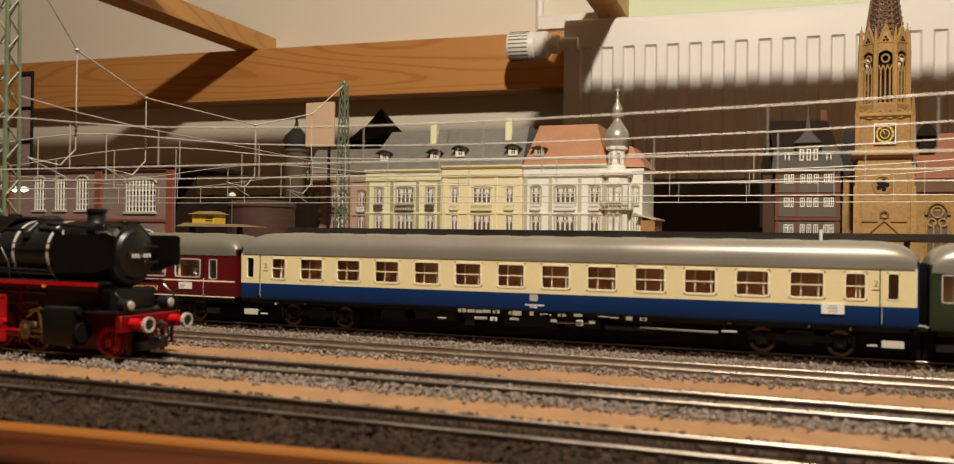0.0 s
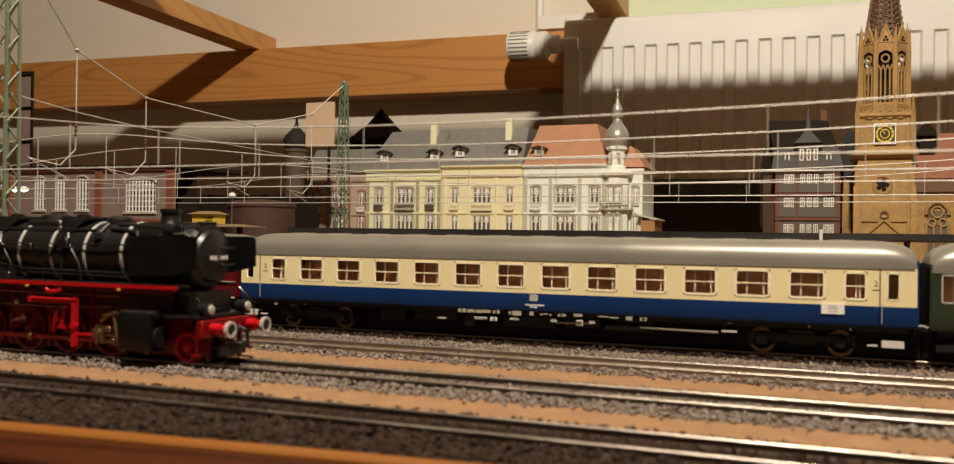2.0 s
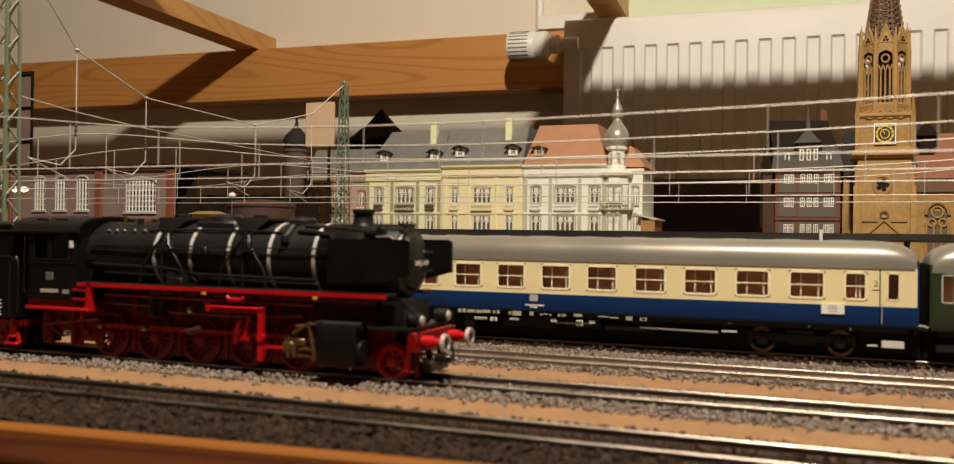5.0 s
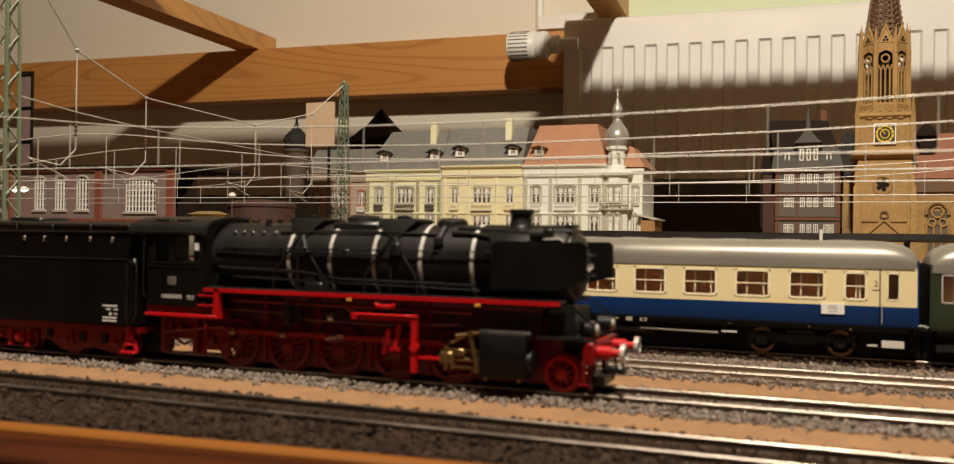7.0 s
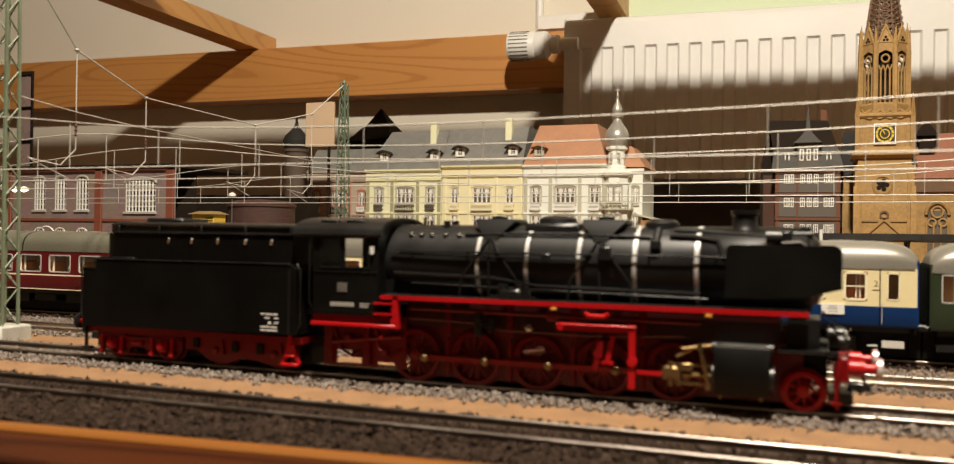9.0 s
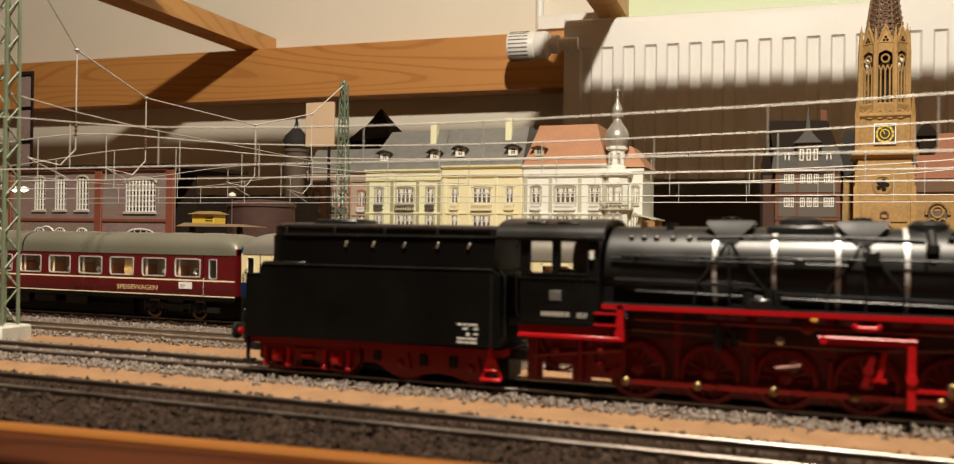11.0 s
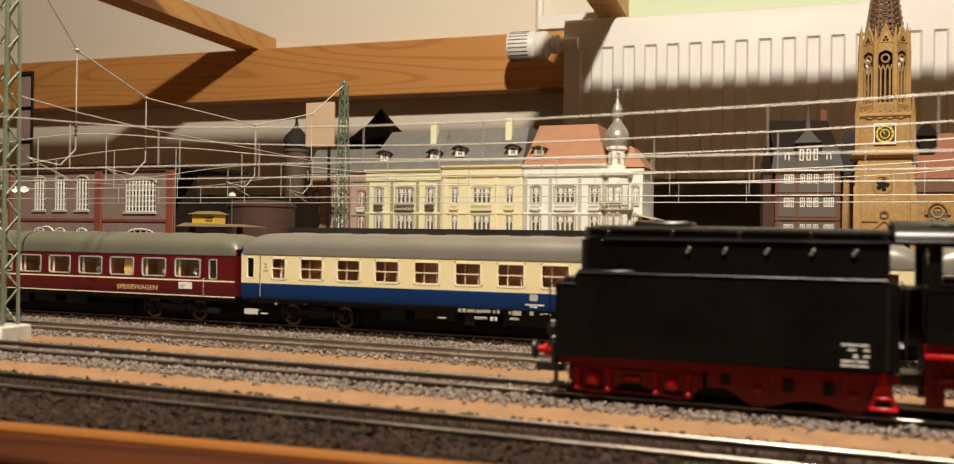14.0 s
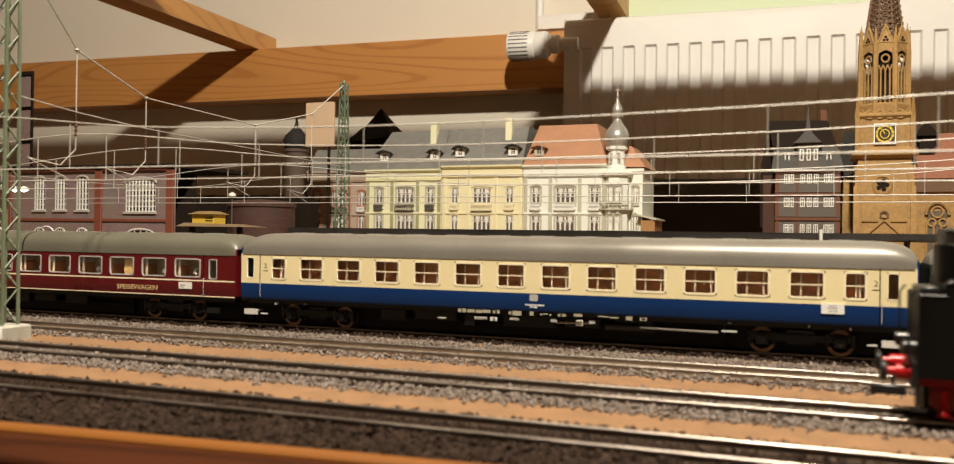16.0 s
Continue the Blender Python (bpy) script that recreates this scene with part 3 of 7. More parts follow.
            b.cyl((bx + wx - 4.6, -11, 3.6), (bx + wx - 4.6, -11, 8.6), 1.0, n=8).cyl((bx + wx + 4.6, -11, 3.6), (bx + wx + 4.6, -11, 8.6), 1.0, n=8)
        g = part("bogie_frame", b, BLACK, t)
        for wx in (-14.4, 14.4):
            wheelset(t, bx + wx, 5.2, BLACK, WHEEL_BR)
    for xa, xb in ((-1.6, 3), (length - 3, length + 1.6)):
        part("coupler", Mesh().box(xa, xb, -8, 8, 0.9, zb - 1, 0.3), BLACK_MATT, t)
    for bx, s in ((0, -1), (length, 1)):
        for by in (-10, 10):
            part("buffer", Mesh().turned([(1.3, 0), (1.3, 3 * s), (0.8, 3 * s), (0.8, 4.2 * s), (2.4, 4.3 * s), (2.4, 4.8 * s)], (bx - 0.2 * s, by, zb), "x", 14), BLACK, t)
    # steps below the doors
    for edge, w in doors:
        cx = (w[0] + w[1]) / 2
        st = Mesh().box(cx - 3.8, cx + 3.8, -15.4, -11, zb - 5.9, zb - 5.3).box(cx - 3.8, cx + 3.8, -15.6, -15.1, zb - 7.6, zb - 5.0).box(cx + (5.2 if cx < length / 2 else -8.8), cx + (8.8 if cx < length / 2 else -5.2), -14.8, -13.6, zb - 7.4, zb - 6.9)
        part("door_step", st, mat("step_grey", (0.58, 0.56, 0.52), 0.5, vary=0.1) if lower is BLUE else BLACK, t, "pale metal door step")
    return t


BM_WIN = [(17.7, 26.5, 22.4, 33.3)] + [(33.74 + 20.064 * i, 47.1 + 20.064 * i, 22.4, 33.3) for i in range(12)] + [(274.2, 282.5, 22.4, 33.3)]
blue = coach("passenger_coach", "cream and blue second-class coach with grey roof on the track", 0, 300, CREAM, BLUE, ROOF_G, (12.7, 20.45, 34.7, 45.05), BM_WIN,
             [(11.5, (3.7, 8.3, 22.8, 33.2)), (286.8, (289.2, 293.6, 22.8, 33.2))], 0.5, CREAM_L, (INNER, SEAT, True, -7.0))


def bars(m, x0, z, widths, h, y, gap=0.25):
    x = x0
    for w in widths:
        m.box(x, x + w, y - 0.05, y + 0.1, z, z + h)
        x += w + gap
    return m


def blue_details(t):
    y = -16.22
    for x in (14.7, 285.4):
        writing("class_number", "2", 3.2, DARKGAP, t, (x, y, 28.9))
        part("class_bar", bars(Mesh(), x - 1.3, 26.4, (2.6,), 0.35, y), DARKGAP, t)
    part("emblem", rim(149.4, 153.2, 17.2, 20.1, y - 0.06, y + 0.1, 0.5, 0.6).box(149.8, 152.8, y - 0.04, y + 0.1, 17.6, 19.7), GREYP, t, "small pale grey square emblem")
    part("inscription", bars(bars(Mesh(), 147.4, 15.2, (0.7, 0.5, 0.9, 0.8, 1.3, 0.5, 1.6, 0.6), 0.6, y), 149.6, 14.3, (0.9, 0.6, 1.2), 0.6, y), WHITE, t)
    for xa, xb, za, zc in ((116.2, 117.7, 11.1, 12.5), (118.3, 120.0, 11.0, 12.6), (120.6, 124.1, 11.1, 12.4), (124.7, 127.5, 11.0, 12.3), (127.8, 131.5, 11.2, 12.5), (132.7, 133.8, 11.1, 12.4), (134.6, 135.8, 11.1, 12.5), (140.0, 141.1, 11.1, 12.2), (141.7, 145.8, 10.7, 12.6), (149.7, 151.3, 11.0, 12.6), (154.3, 155.1, 11.2, 12.0), (155.7, 157.6, 11.6, 12.1), (158.4, 159.2, 11.2, 11.9), (162.2, 163.2, 11.1, 12.1), (164.0, 165.6, 11.2, 12.2), (169.1, 172.8, 11.4, 12.5), (179.6, 183.9, 11.7, 12.2), (184.5, 188.3, 11.4, 11.9), (191.3, 193.9, 10.9, 12.4), (197.1, 197.6, 10.9, 12.2), (199.4, 199.9, 11.0, 12.3), (197.6, 199.4, 12.0, 12.2), (197.6, 199.4, 11.0, 11.2)):
        part("label_plate", Mesh().box(xa, xb, -16.4, -16.1, za, zc), mat("plate_cream", (0.38, 0.35, 0.26), 0.5), t)
    for xa, xb, za, zc in ((105.6, 109.5, 7.6, 8.1), (123.3, 129.1, 7.9, 9.2), (139.9, 144.0, 8.4, 9.4), (158.4, 161.1, 8.4, 9.5), (175.2, 177.8, 8.5, 10.0), (229.4, 235.3, 7.8, 8.5), (231.7, 233.1, 11.2, 11.7)):
        part("underframe_fitting", Mesh().box(xa, xb, -14.6, -13.4, za, zc, 0.12), GREYP, t)
    for xa, xb, za, zc in ((130.9, 134.1, 7.7, 9.3), (169.7, 172.6, 7.5, 9.8), (19.2, 20.6, 10.3, 11.5), (35.7, 36.7, 10.7, 11.3), (261.7, 262.4, 11.3, 12.0), (276.4, 277.3, 10.8, 11.8)):
        part("white_fitting", Mesh().box(xa, xb, -15.0, -13.8, za, zc, 0.15), WHITE, t)
    part("brake_tube", Mesh().cyl((160.9, -13.5, 8.2), (175.0, -13.5, 8.6), 0.55, n=10), STEEL, t, "bright steel tube")
    part("air_pipe", Mesh().path([(196.7, -13.5, 7.9), (220.8, -13.5, 7.6), (227.9, -13.5, 7.5)], 0.55), GREYP, t)
    part("air_tank", Mesh().cyl((182.0, -11.8, 7.6), (198.5, -11.8, 7.6), 2.1, n=14), BLACK, t)
    s = part("route_sign", Mesh().box(266.4, 274.6, y - 0.4, y, 17.0, 20.9), WHITE, t, "white route board")
    part("sign_text", bars(bars(bars(Mesh(), 269, 19.9, (1.2, 1.4), 0.3, y - 0.42), 268.4, 19.0, (1.6, 2.0), 0.35, y - 0.42), 269, 17.9, (1.4, 1.6), 0.3, y - 0.42), GREYP, s)


blue_details(blue)

SP_WIN = [(x0 + 302.6, x1 + 302.6, 22.0, 31.6) for x0, x1 in ((-40.1, -23.9), (-61.2, -45.5), (-82.5, -66.3), (-103.8, -87.5), (-124.9, -109.3), (-145.8, -130.2), (-167, -151.4), (-188, -172), (-209, -193), (-230, -214), (-251, -235))]
dining = coach("dining_coach", "dark red dining coach with olive grey roof and cream lines", -302.6, 300, WINE, WINE, ROOF_D, (12.2, 20.0, 33.6, 44.3), SP_WIN,
               [(280.3, (283.6, 288.7, 21.4, 31.5))], 0, SILVER, (INNER_L, SEAT, False, -3.0), ((20.2, 20.9), (12.6, 13.05)))


def dining_details(t):
    y = -16.24
    writing("lettering", "SPEISEWAGEN", 3.5, mat("gold_print", (0.72, 0.55, 0.28), 0.4, vary=0.05), t, (238.6, y, 16.0), "gold lettering").scale = (1.2, 1, 1)
    s = part("route_sign", Mesh().box(265.5, 273.5, y - 0.4, y, 16.2, 19.6), WHITE, t, "white route board")
    part("sign_text", bars(bars(Mesh(), 266.6, 17.6, (0.9, 1.0, 0.7), 0.8, y - 0.42), 266.6, 16.8, (0.8, 1.2), 0.5, y - 0.42), GREYP, s)
    for i, w in enumerate(SP_WIN):
        lx = w[1] - 5.0 if i % 3 else w[0] + 9.5
        la = part("table_lamp", Mesh().turned([(0.25, 0), (0.25, 1.4), (1.5, 1.4), (1.1, 3.0), (0.5, 3.6)], (lx, -11.5, 22.3), "z", 10), SHADE_W, t, "small white table lamp")
        part("table", Mesh().box(lx - 5, lx + 4, -14, -7, 21.0, 21.6), SHADE_W, t)
        cx = w[0] + (1.2 if i != 2 else 8.5)
        part("curtain", Mesh().box(cx, cx + (1.3 if i != 2 else 6), -14.6, -14.2, 22.5, 31.5), INNER_L if i != 2 else CURTAIN, t)
    for x in (112, 150, 158, 211):
        part("roof_seam", Mesh().loft([[(x + d, p[1] * 1.003, p[2] + 0.1) for p in roof_rings(300, 33.6, 44.3, 16.2, 0)[7]] for d in (0, 0.9)], caps=False), BLACK if x == 158 else ROOF_D, t)


dining_details(dining)
GR_WIN = [(16 + 20.5 * i, 30 + 20.5 * i, 22.4, 33.0) for i in range(12)]
green = coach("passenger_coach", "dark green coach with grey roof coupled behind", 303.6, 270, GREEN, GREEN, ROOF_G, (12.2, 20.0, 33.6, 45.0), GR_WIN,
              [(11.5, (3.7, 8.3, 22.4, 33.0))], 0.5, SILVER, (INNER, SEAT, True, -11.0))


# ---- the steam engine ----
WHEELS, RODS = [], []
CRANK = 1.66            # crank angle when the engine has come no way


def spoked_wheel(parent, name, x, r, y, s, spokes, pin, label="", paint=None):
    """One wheel about its own centre, on side s: tyre with flange, hub, spokes, balance weight and crank pin."""
    o = y * s
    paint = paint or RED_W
    prof = [(r - 1.5, o - s * 2.2), (r + 0.7, o - s * 2.2), (r + 0.7, o - s * 1.6), (r, o - s * 1.4), (r, o + s * 0.3), (r - 0.2, o + s * 0.4), (r - 1.2, o + s * 0.4), (r - 1.4, o + s * 0.1), (r - 1.5, o - s * 2.2)]
    w = part(name, Mesh().turned(prof, axis="y", n=40), paint, parent, label, (x, 0, r))
    part("hub", Mesh().turned([(0.4, o - s * 2), (1.7, o - s * 2), (1.7, o + s * 0.5), (1.2, o + s * 0.7), (0.4, o + s * 0.7)], axis="y", n=16), paint, w)
    for k in range(spokes):
        a = 2 * math.pi * k / spokes
        c, d = math.sin(a), math.cos(a)
        part("spoke", Mesh().cyl((1.2 * c, o - s * 0.5, 1.2 * d), ((r - 1.2) * c, o - s * 0.5, (r - 1.2) * d), 0.42, 0.34, n=6), paint, w)
    if pin:
        pts = [(math.sin(radians(q)) * (r - 1.2), math.cos(radians(q)) * (r - 1.2)) for q in range(140, 221, 10)]
        part("balance_weight", Mesh().prism(pts, o - s * 0.9, o + s * 0.15), RED_W, w)
        part("crank_pin", Mesh().cyl((0, o - s * 0.3, pin), (0, o + s * 2.4, pin), 0.9, n=10), STEEL, w)
    WHEELS.append((w, x, 0, r, r))


def engine():
    t = thing("steam_locomotive", "black and red model steam locomotive with tender on the track", "locomotive")
    ahead = ("buffer", "front_lamp", "front_step", "front_handrail", "brake_hose", "buffer_beam", "coupling", "guard_iron")
    P = lambda n, m, mt, lb="", at=(0, 0, 0): part(n, m, mt, t, lb, (2.2, 0, 0) if n in ahead else at)
    bz, br = 36.4, 11.8
    # boiler, smokebox, firebox
    P("boiler", Mesh().turned([(4, 140.4), (br, 140.6), (br, 166), (br, 168), (br, 236)], (0, 0, bz), "x", 40), BLACK)
    P("firebox", Mesh().box(140.6, 168, -10.8, 10.8, 26.6, bz), BLACK_MATT)
    P("smokebox", Mesh().turned([(br - 0.3, 235), (br + 0.15, 236), (br + 0.15, 262.4), (br - 0.6, 263.4)], (0, 0, bz), "x", 40), BLACK_MATT)
    d = P("smokebox_door", Mesh().turned([(br - 0.6, 263), (br - 1.0, 264), (9.4, 264.2), (8.6, 265.6), (5, 266.8), (0.5, 267.2)], (0, 0, bz), "x", 36), BLACK, "domed black smokebox door")
    part("door_hinge", Mesh().box(264, 267.4, 2, 9.6, bz + 2.5, bz + 3.4, 0.2).box(264, 267.4, 2, 9.6, bz - 3.4, bz - 2.5, 0.2), BLACK, d)
    part("door_handle", Mesh().cyl((267, 0, bz), (268.4, 0, bz), 0.5, n=8).cyl((268, 0, bz), (268, -2, bz - 1.6), 0.25, n=6), STEEL, d)
    pl = part("number_plate", Mesh().box(266.5, 267.5, -5.5, 5.5, bz - 1.6, bz + 0.8, 0.1), BLACK, d)
    bb = Mesh()
    for y0 in (-4.6, -3.3, -2.0, 0, 1.3, 2.6, 4.0):
        bb.box(267.4, 267.6, y0, y0 + 0.8, bz - 1.1, bz + 0.3)
    part("plate_bars", bb, WHITE, pl)
    for x in (171.0, 186.2, 201.8, 217.8, 234.7):
        P("boiler_band", Mesh().turned([(br, x - 0.6), (br + 0.22, x - 0.55), (br + 0.22, x + 0.55), (br, x + 0.6)], (0, 0, bz), "x", 48), SILVER, "silver boiler band")
    # chimney, domes, sand boxes
    P("chimney", Mesh().turned([(4.3, bz + br - 0.8), (3.4, bz + br + 0.6), (3.2, 51.4), (3.7, 51.8), (3.7, 53.0), (2.9, 53.0), (2.6, 49)], (246.3, 0, 0), "z", 24), BLACK)
    P("steam_dome", Mesh().box(184, 201, -6.5, 6.5, 45.5, 48.8, 0.8).turned([(6, 48.4), (5.6, 50.2), (4.2, 51.0), (0.5, 51.2)], (192.5, 0, 0), "z", 24), BLACK)
    for x in (174.5, 207.7):
        sd = P("sand_box", Mesh().loft([[(x - 1.8, -9.6, 43.5), (x + 1.8, -9.6, 43.5), (x + 1.8, 9.6, 43.5), (x - 1.8, 9.6, 43.5)], [(x - 3.4, -8.6, 46), (x + 3.4, -8.6, 46), (x + 3.4, 8.6, 46), (x - 3.4, 8.6, 46)], [(x - 6.4, -6.8, 49.2), (x + 6.4, -6.8, 49.2), (x + 6.4, 6.8, 49.2), (x - 6.4, 6.8, 49.2)], [(x - 5.8, -6, 50.0), (x + 5.8, -6, 50.0), (x + 5.8, 6, 50.0), (x - 5.8, 6, 50.0)]]).turned([(2.6, 49.8), (2.4, 50.8), (0.3, 51.1)], (x, -2, 0), "z", 12), BLACK_MATT)
        pp = Mesh()
        for dx in (-8, 0.6, 9):
            pp.path([(x + dx * 0.08, -9.8, 44.0), (x + dx * 0.3, -11.9, 40.5), (x + dx, -12.7, 32.5), (x + dx * 1.08, -12.6, 27)], 0.36)
        part("sand_pipe", pp, BLACK, sd)
    P("feed_dome", Mesh().turned([(5, 46), (4.8, 49.2), (3.6, 50.2), (0.5, 50.4)], (223.5, 0, 0), "z", 20), BLACK)
    P("feed_clack", Mesh().cyl((223.5, -6, 47), (223.5, -10.5, 43.5), 1.2, n=10).turned([(1.6, 0), (1.6, 2), (0.8, 2.6)], (223.5, -10.8, 42.0), "z", 10), BLACK)
    P("steam_pipe", Mesh().path([(228, -5.5, 47.2), (240, -6, 46.6), (256, -7.4, 45.4)], 0.8, 8), BLACK)
    P("bell_and_turbine", Mesh().cyl((252.5, -9, 45.2), (256.5, -9, 45.2), 2.3, n=14).cyl((259, -6, 46.2), (264, -6, 46.2), 1.0, n=10), BLACK)
    # fittings along the boiler top and the smokebox
    P("whistle", Mesh().cyl((150, -3, 47.4), (150, -3, 50.4), 0.6, n=8).cyl((150, 2, 47.4), (150, 2, 49.6), 0.5, n=8), BRASS)
    P("safety_valve", Mesh().cyl((158, -4, 46.5), (158, -4, 49.4), 1.1, n=10), BLACK)
    P("safety_valve", Mesh().cyl((158, 3, 46.5), (158, 3, 49.4), 1.1, n=10), BLACK)
    P("top_rail", Mesh().path([(166, -8.8, 45.2), (183, -8.6, 45.6), (202, -8.6, 45.6), (222, -8.8, 45.0)], 0.4), BLACK_GLOSS)
    P("top_pipe", Mesh().path([(227, -8.4, 45.6), (233, -8.6, 45.4), (240, -9.6, 44.4), (242, -11.6, 40)], 0.7, 8), BLACK_GLOSS)
    P("smokebox_pipe", Mesh().path([(246, -11.4, 41.5), (252, -10.4, 43.6), (261, -9.8, 44.2), (262.6, -9.4, 43)], 0.55, 8), STEEL)
    P("smokebox_bracket", Mesh().box(256, 259, -9.4, -7.6, 44.4, 47.0, 0.2).box(261, 263.5, -4, 4, 47.4, 48.6, 0.2), BLACK_GLOSS)
    P("side_box", Mesh().box(208, 211.5, -13.6, -11.6, 38.6, 42.2, 0.3), BLACK)
    P("side_box", Mesh().box(191, 194, -13.4, -11.6, 37.6, 40.0, 0.3), BLACK)
    P("ejector_pipe", Mesh().path([(143, -12.2, 39.2), (175, -12.5, 38.8), (204, -12.6, 38.4)], 0.3), BLACK_GLOSS)
    w = Mesh()
    for x in (148, 151.5, 155, 159.5, 164):
        w.turned([(0.85, 0), (0.85, 0.5), (0.4, 0.9)], (x, -br * 0.72, bz + br * 0.70), "z", 8)
    P("washout_plugs", w, STEEL)
    # handrails and boiler piping on the camera side and beyond
    for s in (-1, 1):
        P("handrail", Mesh().path([(146, s * 12.6, bz + 3.6), (244, s * 12.6, bz + 3.6)], 0.25), BLACK_GLOSS)
        st = Mesh()
        for x in (150, 168, 186, 204, 222, 240):
            st.cyl((x, s * 11.4, bz + 3.6), (x, s * 12.7, bz + 3.6), 0.35, n=6)
        P("handrail_stanchions", st, BLACK)
        P("boiler_pipe", Mesh().path([(144, s * 11.9, 33.2), (176, s * 12.3, 32.6), (190, s * 12.4, 30.6), (236, s * 12.4, 30.0)], 0.55, 8), BLACK_GLOSS)
        P("boiler_pipe", Mesh().path([(150, s * 12.2, 30.2), (196, s * 12.6, 29.4), (238, s * 12.6, 28.6)], 0.35, 6), BLACK_GLOSS)
        P("air_pump", Mesh().cyl((180, s * 13.4, 27), (180, s * 13.4, 31), 1.7, n=12).cyl((185, s * 13.4, 27), (185, s * 13.4, 32), 1.5, n=12).box(176, 190, s * 13 - 1.5, s * 13 + 1.5, 26.4, 27.6), BLACK_GLOSS)
        # running board with red edge
        rb = P("running_board", Mesh().box(141.5, 263.4, min(s * 10, s * 16.3), max(s * 10, s * 16.3), 25.9, 26.7), BLACK)
        part("red_edge", Mesh().box(141.5, 263.4, min(s * 16.3, s * 16.7), max(s * 16.3, s * 16.7), 25.2, 26.5), RED, rb)
        stp = Mesh()
        y0, y1 = min(s * 14.5, s * 16.9), max(s * 14.5, s * 16.9)
        stp.box(117.2, 146.6, y0, y1, 16.5, 17.5, 0.2)
        P("step_back", Mesh().box(117.2, 144, s * 15.0 - 0.3, s * 15.0 + 0.3, 17.6, 20.0), RED_W)
        stp.prism([(145.0, 16.5), (147.8, 16.5), (147.4, 26.4), (145.9, 26.4)], y0 + 0.2, y1 - 0.2)
        for z in (20.4, 23.6):
            stp.box(139.4, 146, y0, y1, z, z + 0.6)
        P("cab_steps", stp, RED, "red step and frame below the cab")
        # smoke deflectors
        df = [(242.6, 29.4), (243.0, 42.6), (244, 43.4), (269.8, 43.4), (271.0, 42.6), (271.2, 32.6), (262, 30.2)]
        P("smoke_deflector", Mesh().prism(df, s * 16.4 - 0.35, s * 16.4 + 0.35), BLACK_MATT, "large matt black smoke deflector plate")
        # cylinders
        cy = Mesh().prism_x([(s * 12, 4.2), (s * 18.2, 4.2), (s * 18.6, 4.7), (s * 18.6, 16.5), (s * 18.2, 17.0), (s * 12, 17.0)], 240.4, 254.2)
        c = P("cylinder_block", cy, BLACK_MATT, "black cylinder block")
        part("valve_chest", Mesh().cyl((239.6, s * 16, 16.4), (255.0, s * 16, 16.4), 1.5, n=14), BLACK, c)
        part("valve_rod", Mesh().cyl((240.8, s * 17.6, 17.2), (253.6, s * 17.6, 17.2), 0.42, n=8), STEEL, c, "bright steel rod")
        part("cylinder_cover", Mesh().cyl((239.6, s * 14.2, 8.6), (255.2, s * 14.2, 8.6), 3.6, n=20), BLACK, c)
        part("drain_cocks", Mesh().cyl((242, s * 17.6, 3.2), (242, s * 17.6, 4.3), 0.5, n=8).cyl((252, s * 17.6, 3.2), (252, s * 17.6, 4.3), 0.5, n=8), BRASS, c)
        # gear bracket and slide bars, red and brass
        br_ = Mesh().box(197.8, 219.2, min(s * 15.6, s * 16.8), max(s * 15.6, s * 16.8), 18.8, 20.8, 0.2).box(217.6, 219.4, min(s * 15.4, s * 17), max(s * 15.4, s * 17), 3.8, 21.0).box(219, 228.4, min(s * 15, s * 15.8), max(s * 15, s * 15.8), 7.8, 8.7).cyl((197.2, s * 16.9, 20.4), (219.6, s * 16.9, 20.4), 0.4, n=6).turned([(1.0, s * 15.8), (1.0, s * 17.4)], (198.4, 0, 19.8), "y", 12).turned([(1.3, s * 15.6), (1.3, s * 17.4)], (218.6, 0, 11.2), "y", 12).box(208, 213, s * 14.8 - 0.4, s * 14.8 + 0.4, 9.6, 10.8).prism([(210.6, 10), (212, 10), (213.4, 17.4), (212.2, 17.8)], s * 14.9 - 0.4, s * 14.9 + 0.4)
        P("gear_bracket", br_, RED, "bright red valve gear bracket")
        P("slide_bar", Mesh().box(228, 241, s * 15.2 - 0.6, s * 15.2 + 0.6, 10.8, 11.6).box(228, 241, s * 15.2 - 0.6, s * 15.2 + 0.6, 5.8, 6.6), BRASS)
        P("crosshead", Mesh().box(230.0, 234.6, s * 15.8 - 0.4, s * 15.8 + 0.4, 9.6, 11.6, 0.3).cyl((231, s * 16.2, 5.6), (231, s * 16.2, 11.8), 0.5, n=8).box(226.5, 231.5, s * 15.6 - 1.0, s * 15.6 + 1.0, 7.0, 10.6, 0.6).cyl((229, s * 16.6, 5.4), (229, s * 16.6, 12.0), 0.45, n=8).turned([(1.1, s * 15.8), (1.1, s * 17.0)], (229, 0, 8.8), "y", 12).cyl((232, s * 15.2, 8.6), (239.5, s * 15.2, 8.6), 0.7, n=8), BRASS, "worn brass crosshead")
